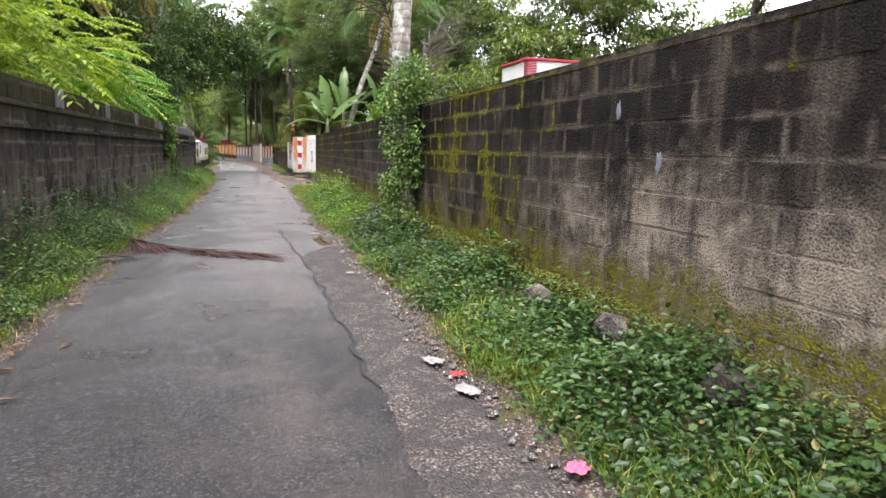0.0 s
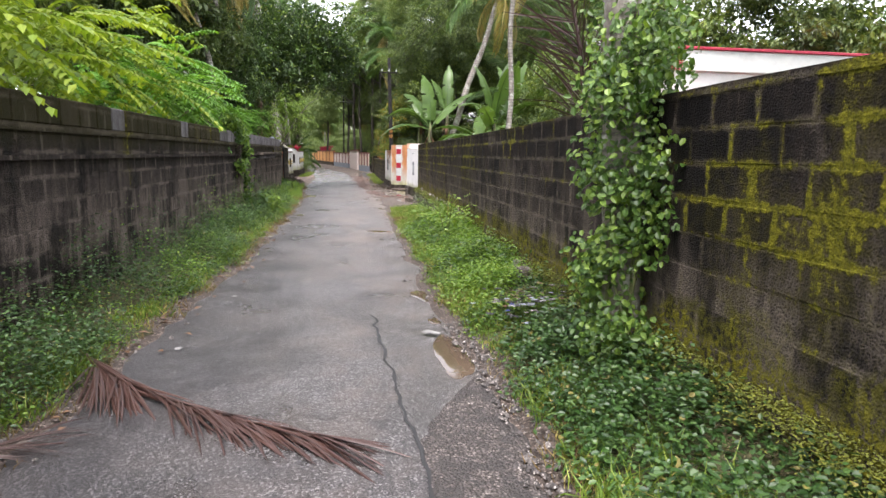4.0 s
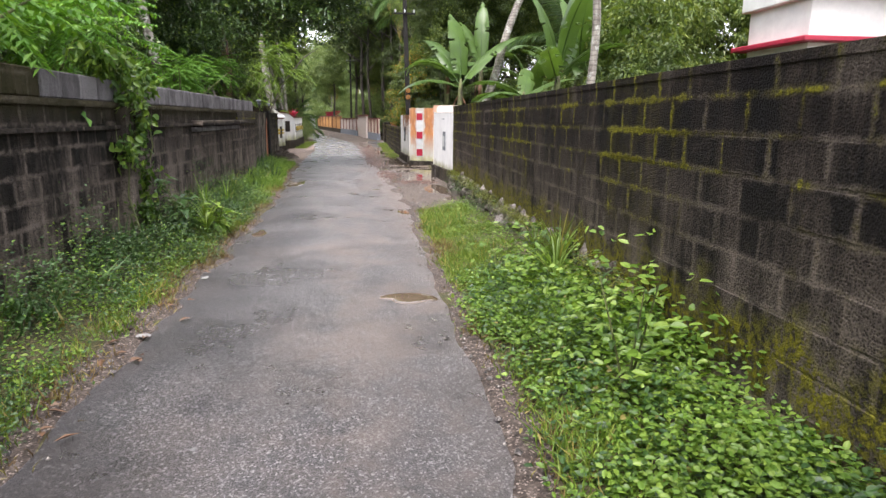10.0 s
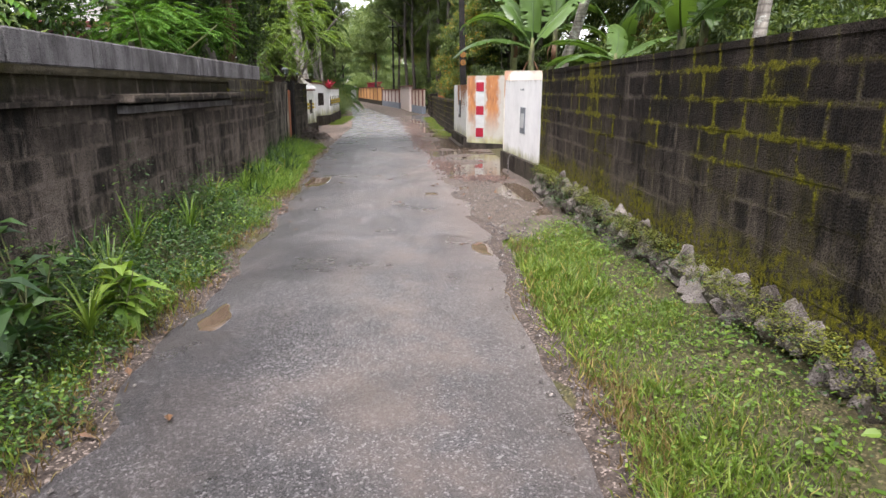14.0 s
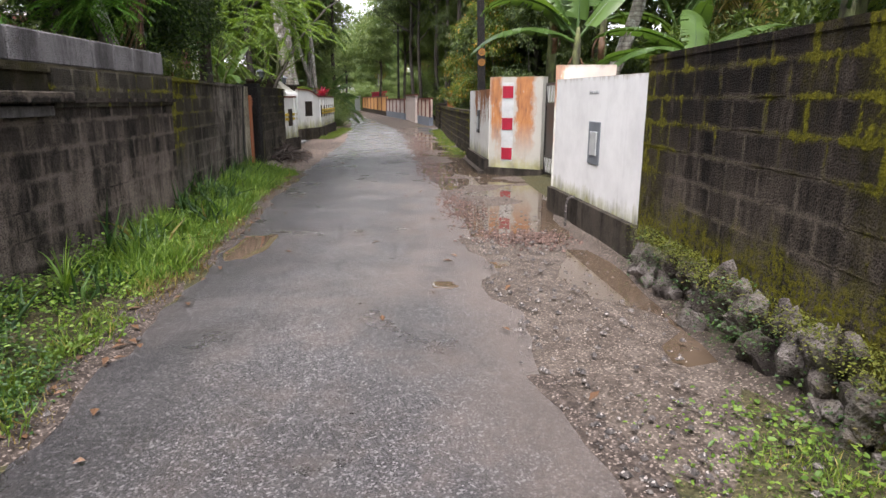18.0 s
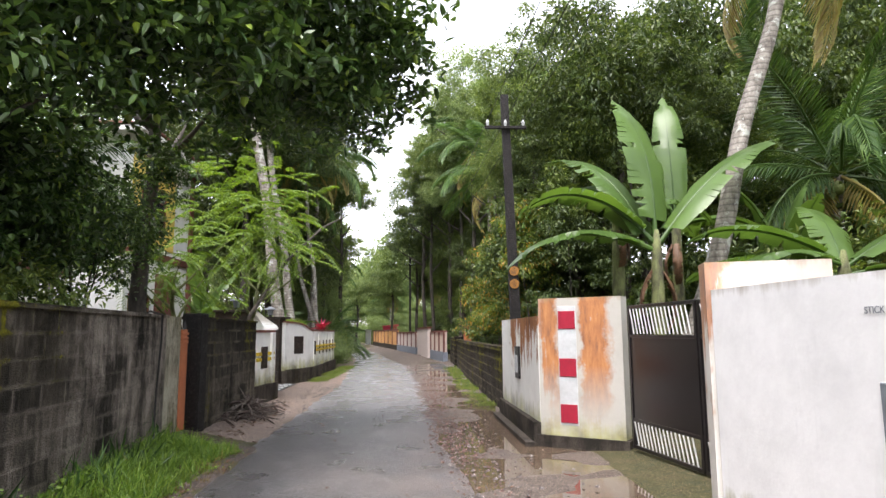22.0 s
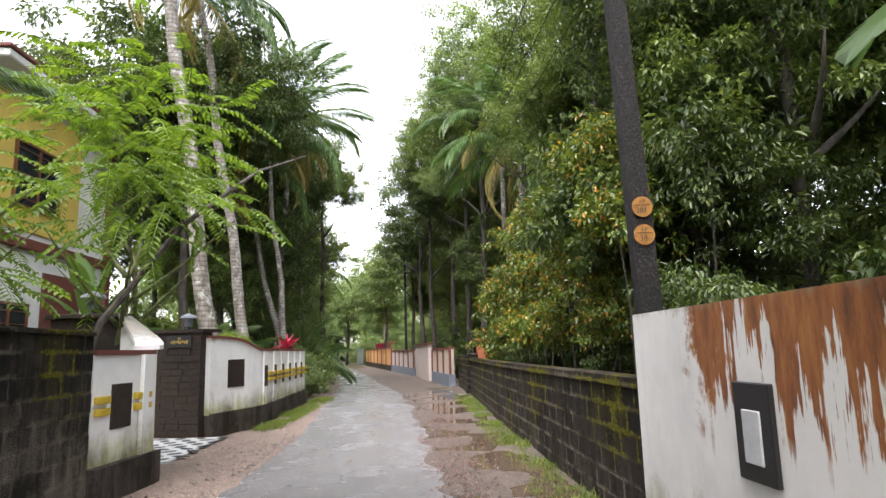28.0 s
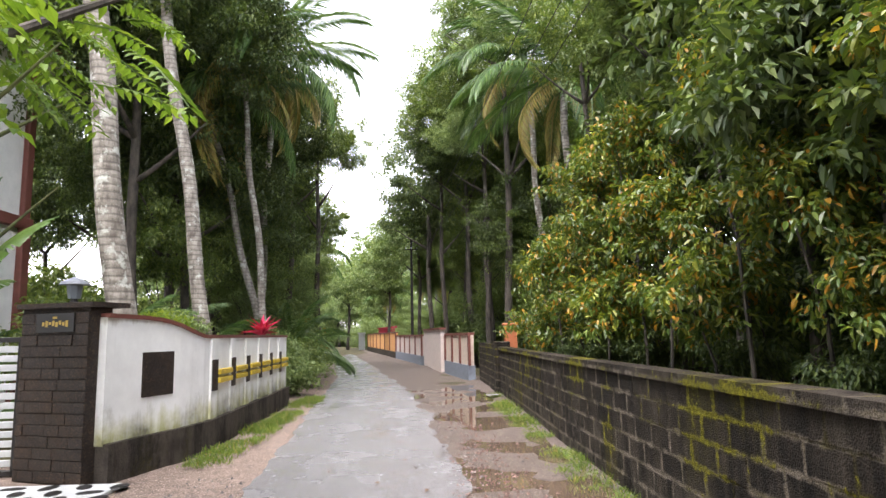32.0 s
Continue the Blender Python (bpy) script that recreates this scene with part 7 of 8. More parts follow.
bush(-5.6, 22.3, 1.6, 3.0, 10, "dense glossy dark-leaved shrub behind the dark block wall", CROWN_BIG)
bush(-4.8, 32.6, 1.7, 3.0, 6, "dense glossy dark-leaved shrub rising behind the green-stained wall", CROWN_BIG)
bush(-4.4, 34.3, 1.3, 3.1, 7, "dense glossy dark-leaved shrub rising behind the small gate", CROWN_BIG)
bush(-3.6, 45.9, 0.42, 1.75, 2, "clipped bright yellow-green hedge plant above the wall", [crown_mesh(31, 1.0, 30, 40, 0.16, 0.07, M_LEAF_FEATHER)], "hedge_plant", "hedge plants")

red = thing("red_cordyline", "cordyline plant with vivid red-pink strap leaves", "plant", Matrix.Translation((-3.55, 51.3, 1.15)))
m = Mesh()
rr = np.random.default_rng(2)
az = rr.uniform(0, 6.28, 34)
el = rr.uniform(0.35, 1.4, 34)
way = np.stack([np.cos(az) * np.cos(el), np.sin(az) * np.cos(el), np.sin(el)], 1)
m.leaves(np.zeros((34, 3)) + [0, 0, 0.45], way, np.tile([0, 0, 1.0], (34, 1)) + 0.01, rr.uniform(0.4, 0.65, 34), 0.10, 0.2, 0.3)
part("leaves", m, M_LEAF_RED, red)
part("stem", Mesh().tube([(0, 0, -1.1), (0, 0, 0.5)], [0.03, 0.02], 6), M_TWIG, red)


# ---- vines ----
def vine(name, label, centres, spread, n, seed, mat, leaf=0.085):
    r = np.random.default_rng(seed)
    t = thing(name, label, "vine")
    c = np.array(centres, float)
    w = r.integers(0, len(c), n)
    p = c[w] + unit(n, r) * (r.random(n) ** 0.6)[:, None] * np.array(spread)
    m = Mesh().leaves(p, unit(n, r) + [-0.4, -0.3, -0.6], np.tile([-0.7, -0.5, 0.7], (n, 1)) + 0.4 * unit(n, r), leaf * r.uniform(0.6, 1.3, n), leaf * 0.75 * r.uniform(0.7, 1.2, n), 0.12, 0.2, broad=True)
    part("leaves", m, mat, t)
    for i in range(7):
        a = c[r.integers(len(c))]
        st = Mesh().tube([(a[0] + r.uniform(-0.2, 0.2), a[1] + r.uniform(-0.3, 0.3), 0.1), (a[0] + r.uniform(-0.1, 0.1), a[1], a[2] * 0.6), tuple(a)], [0.014, 0.01, 0.006], 5)
        part("stem", st, M_TWIG, t)
    return t


vine("climbing_vine", "dense leafy vine smothering the palm trunk and wall", [(1.98 + 0.1 * math.sin(i * 1.7), 8.45 + 0.16 * math.sin(i), 0.35 + i * 0.17) for i in range(13)] + [(2.1, 8.3, 1.5), (2.25, 8.6, 2.1), (2.35, 8.75, 2.3), (2.1, 8.9, 2.5), (1.85, 8.3, 1.9), (1.9, 8.2, 0.4)], (0.27, 0.34, 0.24), 6800, 3, M_VINE, 0.05)
vine("climbing_vine", "leafy vine spilling over the top of the dark block wall", [(-2.25, 18.3 + 0.22 * i, 2.15 - 0.02 * i) for i in range(8)] + [(-2.1, 18.9, 1.8), (-2.08, 19.0, 1.5), (-2.08, 18.7, 1.2), (-2.08, 19.1, 0.9), (-2.08, 19.0, 0.55)], (0.2, 0.32, 0.22), 1900, 4, M_VINE, 0.085)


# ---- weeds and grass on the verges ----
def weeds(name, label, places, seed, mat, leaf, height, per, category="weeds"):
    """Low herbs: a few leaves round many short stems."""
    r = np.random.default_rng(seed)
    p = np.array(places, float)
    who = np.repeat(np.arange(len(p)), per)
    h = height * r.uniform(0.25, 1.0, len(p)) * p[:, 3]
    t = r.random(len(who)) ** 0.8
    off = r.normal(size=(len(who), 2)) * 0.075
    base = np.stack([p[who, 0] + off[:, 0], p[who, 1] + off[:, 1], p[who, 2] + h[who] * t], 1)
    way = np.stack([r.normal(size=len(who)), r.normal(size=len(who)), r.uniform(-0.35, 0.45, len(who))], 1)
    up = np.tile([0, 0, 1.0], (len(who), 1)) + 0.6 * unit(len(who), r)
    m = Mesh().leaves(base, way, up, leaf * r.uniform(0.5, 1.5, len(who)), leaf * 0.72 * r.uniform(0.7, 1.2, len(who)), 0.12, 0.16, broad=True)
    return tagged(part(name, m, mat), label, category, kind="stuff")


def blades(name, label, places, seed, mat, height, width, per, category="grass"):
    r = np.random.default_rng(seed)
    p = np.array(places, float)
    who = np.repeat(np.arange(len(p)), per)
    n = len(who)
    off = r.normal(size=(n, 2)) * 0.05
    base = np.stack([p[who, 0] + off[:, 0], p[who, 1] + off[:, 1], p[who, 2] - 0.01], 1)
    way = np.stack([r.normal(size=n) * 0.45, r.normal(size=n) * 0.45, np.ones(n)], 1)
    up = np.stack([r.normal(size=n), r.normal(size=n), 0.1 * np.ones(n)], 1)
    m = Mesh().leaves(base, way, up, height * p[who, 3] * r.uniform(0.4, 1.2, n), width, 0.15, 0.35)
    return tagged(part(name, m, mat), label, category, kind="stuff")


def scatter(n, seed, y0, y1, left, right, z, bias=1.0, tall=None):
    r = np.random.default_rng(seed)
    out = []
    while len(out) < n:
        y = r.uniform(y0, y1)
        u = r.random() ** bias
        a, b = left(y), right(y)
        x = a + (b - a) * u
        keep = 0.5 + 1.1 * wob(x, y, 1.3, seed)
        if r.random() < keep + 0.25:
            zz = z(u, y, x)
            out.append((x, y, zz, (tall(u, y) if tall else 1.0) * (0.75 + 1.0 * max(-0.5, wob(x, y, 1.6, seed + 4)))))
    return out


rl = lambda y: road_r(y) + 0.12
rw = lambda y: lerp(y, RWALL) - 0.02
ll = lambda y: lerp(y, LW) + 0.03
lr = lambda y: road_l(y) - 0.12
vr = lambda u, y, x: verge_r_z((x - road_r(y) + 0.12) / (lerp(y, RWALL) + 0.1 - road_r(y) + 0.12), y, x)
vl = lambda u, y, x: verge_l_z((x - lerp(y, LW) + 0.1) / (road_l(y) + 0.2 - lerp(y, LW)), y, x)
bank = lambda u, y: (0.35 + 0.9 * u) * (1 if u < 0.7 else 0.6)
weeds("verge_weeds", "lush dark broad-leaved weeds along the foot of the mossy wall", scatter(2300, 1, -2, 9.2, rl, rw, vr, 0.8, bank), 1, M_WEED, 0.034, 0.44, 20)
weeds("verge_weeds", "pale heart-leaved creepers among the weeds", scatter(420, 21, -2, 9.2, rl, rw, vr, 0.7, bank), 21, M_WEED, 0.045, 0.46, 10)
weeds("verge_weeds", "bright yellow-green weeds along the foot of the dark wall", scatter(1700, 31, 9.6, 17.2, rl, rw, vr, 0.8, bank), 31, M_WEED_LIGHT, 0.034, 0.42, 20)
weeds("verge_weeds", "dark green weeds mixed into the bright verge", scatter(750, 32, 9.6, 17.4, rl, rw, vr, 0.8, bank), 32, M_WEED, 0.036, 0.40, 14)
weeds("verge_weeds", "tall heart-leaved weeds crowding the bend of the verge", scatter(100, 33, 14.2, 17.4, lambda y: road_r(y) + 0.35, rw, vr, 0.9), 33, M_WEED_LIGHT, 0.062, 0.6, 14)
weeds("verge_weeds", "dense low green weeds along the dark block wall", scatter(3300, 2, -2, 24, ll, lr, vl, 1.0, lambda u, y: 1.45 - 1.0 * u), 2, M_WEED, 0.026, 0.62, 22)
weeds("verge_weeds", "fresh light green weeds along the dark block wall", scatter(900, 22, -2, 24, ll, lr, vl, 1.0, lambda u, y: 1.4 - 0.95 * u), 22, M_WEED_LIGHT, 0.026, 0.56, 18)
weeds("verge_weeds", "fresh green creeping weeds by the green-stained wall", scatter(650, 3, 24, 33.5, ll, lr, vl, 1.3, lambda u, y: 1.0 - 0.7 * u), 3, M_WEED_LIGHT, 0.03, 0.26, 22)
weeds("verge_weeds", "small mossy weeds between the rubble stones", scatter(420, 4, 15.5, 25.8, lambda y: lerp(y, RWALL) - 0.25, rw, lambda u, y, x: 0.02 + 0.38 * u, 0.6), 4, M_WEED, 0.02, 0.12, 14)
weeds("wall_moss", "thick yellow-green moss along the wall's stone footing", scatter(900, 14, 15.5, 25.9, lambda y: lerp(y, RWALL) - 0.12, lambda y: lerp(y, RWALL) + 0.0, lambda u, y, x: 0.30 + 0.12 * u, 0.6), 14, M_MOSS, 0.014, 0.05, 26, "moss")
weeds("wall_moss", "thick yellow-green moss along the wall's stone footing", scatter(900, 15, 0.5, 11, lambda y: lerp(y, RWALL) - 0.12, lambda y: lerp(y, RWALL) + 0.0, lambda u, y, x: 0.26 + 0.16 * u, 0.6), 15, M_MOSS, 0.014, 0.06, 26, "moss")
blades("verge_grass", "yellow-green grass at the asphalt's edge", scatter(1500, 5, -2, 22.5, rl, lambda y: road_r(y) + 0.65, vr, 1.4), 5, M_GRASS, 0.15, 0.010, 12)
blades("verge_grass", "yellow-green grass at the asphalt's edge", scatter(1000, 6, -2, 33.5, lambda y: road_l(y) - 0.35, lr, vl, 0.7), 6, M_GRASS, 0.15, 0.010, 12)
blades("dry_grass", "brown matted dry grass at the asphalt's edge", scatter(900, 34, -2, 33.5, lambda y: road_l(y) - 0.34, lambda y: road_l(y) + 0.02, vl, 0.6), 34, M_DRYGRASS, 0.11, 0.008, 10)
blades("dry_grass", "brown matted dry grass at the asphalt's edge", scatter(600, 35, -2, 23.0, lambda y: road_r(y) + 0.02, lambda y: road_r(y) + 0.30, vr, 0.8), 35, M_DRYGRASS, 0.10, 0.008, 10)
blades("verge_grass", "lush bright grass by the green-stained wall", scatter(700, 36, 25.5, 33.5, ll, lr, vl, 1.1), 36, M_WEED_LIGHT, 0.24, 0.012, 12)
blades("verge_grass", "short grass on the widening verge", scatter(850, 7, 16.8, 23.0, rl, lambda y: lerp(y, RWALL) - 0.25, vr, 1.0), 7, M_GRASS, 0.085, 0.006, 14)
blades("verge_grass", "long strap-leaved grass tufts by the dark block wall", scatter(150, 8, 15, 33, ll, lambda y: lerp(y, LW) + 0.5, vl, 1.0), 8, M_WEED, 0.45, 0.028, 6)
blades("verge_grass", "grass strip at the foot of the white garden wall", scatter(500, 9, 44.5, 53, lambda y: -2.85, lambda y: -2.35, lambda u, y, x: 0.04, 1.0), 9, M_GRASS, 0.13, 0.010, 12)
blades("verge_grass", "grass strip along the low wet wall", scatter(420, 10, 38, 53, lambda y: 1.5, lambda y: 2.05, lambda u, y, x: 0.0, 0.5), 10, M_GRASS, 0.13, 0.010, 12)


weeds("verge_weeds", "small creeping weeds in the short grass", scatter(500, 23, 16.5, 23.4, rl, rw, vr, 0.8), 23, M_WEED_LIGHT, 0.02, 0.12, 12)
weeds("verge_weeds", "pale rosettes in the short grass", scatter(160, 24, 15.5, 24.0, rl, rw, vr, 0.8), 24, M_WEED_LIGHT, 0.032, 0.12, 9)


def leafy_plant(x, y, z, h, seed, label, leaf=0.2, n=26, mat=None):
    r = np.random.default_rng(seed)
    t = thing("leafy_plant", label, "plant", Matrix.Translation((x, y, z)), group="tall verge plants")
    m = Mesh()
    for s in range(3):
        az = r.uniform(0, 6.28)
        tip = np.array([0.25 * h * math.cos(az), 0.25 * h * math.sin(az), h * r.uniform(0.75, 1.0)])
        part("stem", Mesh().tube([(0, 0, -0.03), tuple(tip * 0.5), tuple(tip)], [0.008, 0.006, 0.003], 5), M_TWIG, t)
        k = n // 3
        tt = r.uniform(0.2, 1.0, k)
        way = np.stack([r.normal(size=k), r.normal(size=k), r.uniform(-0.3, 0.5, k)], 1)
        m.leaves(tip * tt[:, None], way, np.tile([0, 0, 1.0], (k, 1)) + 0.2 * unit(k, r), leaf * r.uniform(0.6, 1.2, k), leaf * 0.4, 0.15, 0.3)
    part("leaves", m, mat or M_WEED, t)
    return t


leafy_plant(-1.85, 19.6, 0.15, 0.7, 1, "bushy green plant with broad leaves by the dark block wall", 0.2, 42)
leafy_plant(-1.7, 19.2, 0.12, 0.55, 2, "bushy green plant with strap leaves by the dark block wall", 0.26, 30)
leafy_plant(-1.5, 19.9, 0.1, 0.42, 12, "arching strap-leaved plant at the asphalt's edge", 0.24, 30, M_WEED_LIGHT)
leafy_plant(-1.95, 23.0, 0.15, 0.5, 3, "small green plant by the dark block wall", 0.15, 24)
leafy_plant(2.0, 17.0, 0.2, 0.45, 4, "broad-leaved seedling at the wall foot", 0.14, 24)
leafy_plant(1.75, 14.4, 0.15, 0.7, 5, "thin tall weed with pale green leaves", 0.11, 30, M_VINE)
leafy_plant(2.05, 5.0, 0.2, 0.5, 6, "broad-leaved weed at the wall foot", 0.13, 30)

# ---- fallen palm fronds ----
def blade_mesh(length, width, mat, bend=0.12):
    """One narrow leaflet along +x, folded and slightly bent."""
    n = 5
    m = Mesh()
    vs = []
    for i in range(n + 1):
        t = i / n
        w = width * (0.55 + 0.9 * t) * (1 - t) ** 0.5 * 0.9 + 0.001
        x, z = length * t, -bend * length * t * t
        vs += [(x, -w, z), (x, 0, z + 0.4 * w), (x, w, z)]
    m.add(vs, [(3 * i + j, 3 * i + 3 + j, 3 * i + 4 + j, 3 * i + 1 + j) for i in range(n) for j in range(2)])
    return m.data("leaflet", mat)


DEAD_BLADES = [blade_mesh(0.62, 0.011, M_LEAF_DEAD), blade_mesh(0.50, 0.010, M_LEAF_DEAD, 0.05), blade_mesh(0.70, 0.009, M_LEAF_DEAD, 0.2)]


def dry_frond(name, label, pts, count, seed, reach, size=1.0, bunches=((0.0, 1.0),), flat=True, thick=0.02, blades_of=None):
    """A dry palm frond: a rachis through pts and single leaflets; reach: leaflet's turn from the rachis on both sides, in degrees."""
    r = np.random.default_rng(seed)
    t = thing(name, label, "palm frond", Matrix.Translation(pts[0]))
    P = [Vector(p) - Vector(pts[0]) for p in pts]
    part("rachis", Mesh().tube(P, [thick * (1 - 0.75 * i / (len(P) - 1)) for i in range(len(P))], 6), M_LEAF_DEAD, t)
    for i in range(count):
        lo, hi = bunches[i % len(bunches)]
        u = (lo + (hi - lo) * r.random()) * (len(P) - 1)
        k = min(int(u), len(P) - 2)
        p = P[k].lerp(P[k + 1], u - k)
        d = (P[k + 1] - P[k]).normalized()
        turn = radians(reach[i % 2] * r.uniform(0.35, 1.25))
        if flat:
            m = Matrix.Translation(p + Vector((0, 0, r.uniform(0.0, 0.035)))) @ Matrix.Rotation(math.atan2(d.y, d.x) + turn, 4, "Z") @ Matrix.Rotation(r.uniform(-0.06, 0.1), 4, "Y") @ Matrix.Rotation(r.uniform(-0.8, 0.8), 4, "X")
        else:
            q = d.to_track_quat("X", "Z").to_matrix().to_4x4()
            m = Matrix.Translation(p) @ q @ Matrix.Rotation(turn, 4, "Z") @ Matrix.Rotation(r.uniform(0.0, 0.5), 4, "Y") @ Matrix.Rotation(r.uniform(-0.6, 0.6), 4, "X")
        part("leaflet", (blades_of or DEAD_BLADES)[i % 3], None, t, m=m @ Matrix.Scale(size * r.uniform(0.7, 1.15), 4))
    return t


dry_frond("fallen_frond", "dry dark brown coconut frond lying across the asphalt", [(-1.62, 9.05, 0.10), (-1.45, 8.8, 0.07), (-1.1, 8.45, 0.05), (-0.7, 8.12, 0.045), (-0.3, 7.85, 0.04), (0.1, 7.62, 0.04)], 260, 9, (-26, 9), 1.05, ((0.08, 0.36), (0.45, 0.98), (0.55, 1.0)))
dry_frond("fallen_frond", "small broken dark frond at the verge", [(-1.85, 7.5, 0.09), (-1.65, 7.6, 0.07), (-1.4, 7.78, 0.05)], 34, 10, (-22, 20), 0.7)
dry_frond("dead_frond", "dark dry palm frond standing behind the wall", [(2.72, 10.95, 1.5), (2.66, 10.95, 2.0), (2.56, 10.9, 2.6), (2.4, 10.85, 3.2), (2.2, 10.8, 3.7), (1.95, 10.75, 4.0)], 150, 20, (-58, 58), 1.25, ((0.12, 1.0),), False, 0.03)
dry_frond("dead_frond", "dark dry palm frond leaning over the wall", [(2.8, 11.1, 1.5), (2.85, 11.15, 2.1), (2.95, 11.2, 2.7), (3.1, 11.25, 3.2), (3.3, 11.3, 3.5)], 120, 21, (-55, 55), 1.15, ((0.15, 1.0),), False, 0.028)

BROWN_BLADES = [blade_mesh(0.75, 0.012, M_DRYLEAF, 0.04), blade_mesh(0.6, 0.011, M_DRYLEAF, 0.05), blade_mesh(0.85, 0.010, M_DRYLEAF, 0.08)]
dry_frond("dead_frond", "brown dry frond hanging down the palm trunk", [(-3.15, 29.55, 3.9), (-3.05, 29.5, 3.5), (-3.0, 29.45, 3.0), (-2.98, 29.45, 2.5), (-2.98, 29.45, 2.1)], 90, 25, (-14, 14), 0.9, ((0.0, 0.8),), False, 0.025, BROWN_BLADES)


def grass_tuft(x, y, z, h, n, seed, label, mat):
    """Long arching blades out of one root."""
    r = np.random.default_rng(seed)
    t = thing("grass_tuft", label, "grass", Matrix.Translation((x, y, z)), group="tall grass tufts")
    m = Mesh()
    for i in range(n):
        az, lean, l, w = r.uniform(0, 6.28), r.uniform(0.15, 0.75), h * r.uniform(0.6, 1.2), r.uniform(0.005, 0.011)
        vs = []
        for j in range(7):
            s2 = j / 6
            out, up = l * lean * s2 ** 1.6, l * (s2 - 0.55 * lean * s2 ** 2.6)
            ww = w * (1 - s2) ** 0.6 + 0.0006
            for sg2 in (-1, 1):
                vs.append((out * math.cos(az) - sg2 * ww * math.sin(az), out * math.sin(az) + sg2 * ww * math.cos(az), up))
        m.add(vs, [(2 * j, 2 * j + 2, 2 * j + 3, 2 * j + 1) for j in range(6)])
    part("tuft", m, mat, t)
    return t


for i, (x, y, h, n) in enumerate(((2.12, 16.75, 0.62, 46), (1.95, 16.3, 0.5, 34), (2.05, 17.3, 0.45, 30))):
    grass_tuft(x, y, 0.2, h, n, 60 + i, "tall arching grass tuft among the verge weeds", M_GRASS)
for i, (x, y, h, n) in enumerate(((-1.72, 20.3, 0.55, 34), (-1.85, 22.4, 0.5, 30), (-1.95, 23.6, 0.55, 34), (-1.9, 24.9, 0.45, 28), (-1.55, 19.6, 0.45, 26), (-1.98, 21.4, 0.6, 30))):
    grass_tuft(x, y, 0.12, h, n, 70 + i, "strap-leaved grass tuft by the dark block wall", M_WEED_LIGHT if i % 2 else M_GRASS)

# ---- puddles, gravel, litter ----
def blob(rx, ry, seed, x0, y0, n=30):
    pts = []
    for i in range(n):
        a = 2 * math.pi * i / n
        k = 1 + 0.4 * noise.noise((math.cos(a) * 1.4 + seed * 3.1, math.sin(a) * 1.4, seed))
        pts.append((rx * k * math.cos(a), ry * k * math.sin(a)))
    m = Mesh()
    rings = [[(p[0] * s + x0, p[1] * s + y0, road_z(p[0] * s + x0, p[1] * s + y0) + d) for p in pts] for s, d in ((1.0, -0.001), (0.9, 0.004), (0.6, 0.005), (0.3, 0.005))]
    vs = [p for ring in rings for p in ring] + [(x0, y0, road_z(x0, y0) + 0.005)]
    fs = [(q * n + i, q * n + (i + 1) % n, (q + 1) * n + (i + 1) % n, (q + 1) * n + i) for q in range(3) for i in range(n)]
    fs += [(3 * n + i, 3 * n + (i + 1) % n, 4 * n) for i in range(n)]
    m.smooth = True
    return m.add(vs, fs)


PUDDLES = [(0.98, 9.1, 0.14, 0.5), (0.98, 10.1, 0.06, 0.12), (1.12, 22.1, 0.12, 0.28), (0.98, 11.2, 0.12, 0.3), (-1.15, 27.0, 0.2, 0.6), (0.75, 25.5, 0.1, 0.12), (-1.0, 20.2, 0.1, 0.25), (0.8, 16.8, 0.26, 0.16)]


def road_z(x, y):
    a, b = road_l(y), road_r(y)
    u = (x - a) / (b - a)
    if 0 < u < 1:
        return 0.02 * (1 - abs(2 * u - 1) ** 4) - 0.012 * abs(2 * u - 1) ** 8 + 0.004 * wob(x, y, 0.7)
    return 0.012


for i, (x, y, rx, ry) in enumerate(PUDDLES):
    tagged(part("puddle", blob(rx, ry, i + 1, x, y), M_WATER), "shallow rain puddle on the lane", "puddle", "puddles", "structure")

WATER_Z = [(23.0, -0.034), (26.0, -0.019), (29.0, -0.011), (33.6, -0.011), (37.5, -0.015), (58.0, -0.018)]
rut = strip(lambda y: lerp(y, [(23, 1.0), (33, 0.8), (40, 0.4), (58, -0.6)]), lambda y: lerp(y, [(23, 2.6), (29.2, 2.7), (29.5, 4.1), (33.4, 4.1), (33.8, 2.1), (58, 2.1)]), list(np.arange(23.0, 57.0, 0.5)), 2, lambda u, y, x: lerp(y, WATER_Z))
tagged(part("rut_water", rut, M_WATER), "brown rainwater lying in the ruts of the shoulder", "puddle", "puddles", "structure")


def crack_x(y):
    return 0.62 + 0.06 * wob(0, y, 2.0, 1) + 0.05 * wob(0, y, 7.0, 2) - 0.05 * max(0, y - 6)


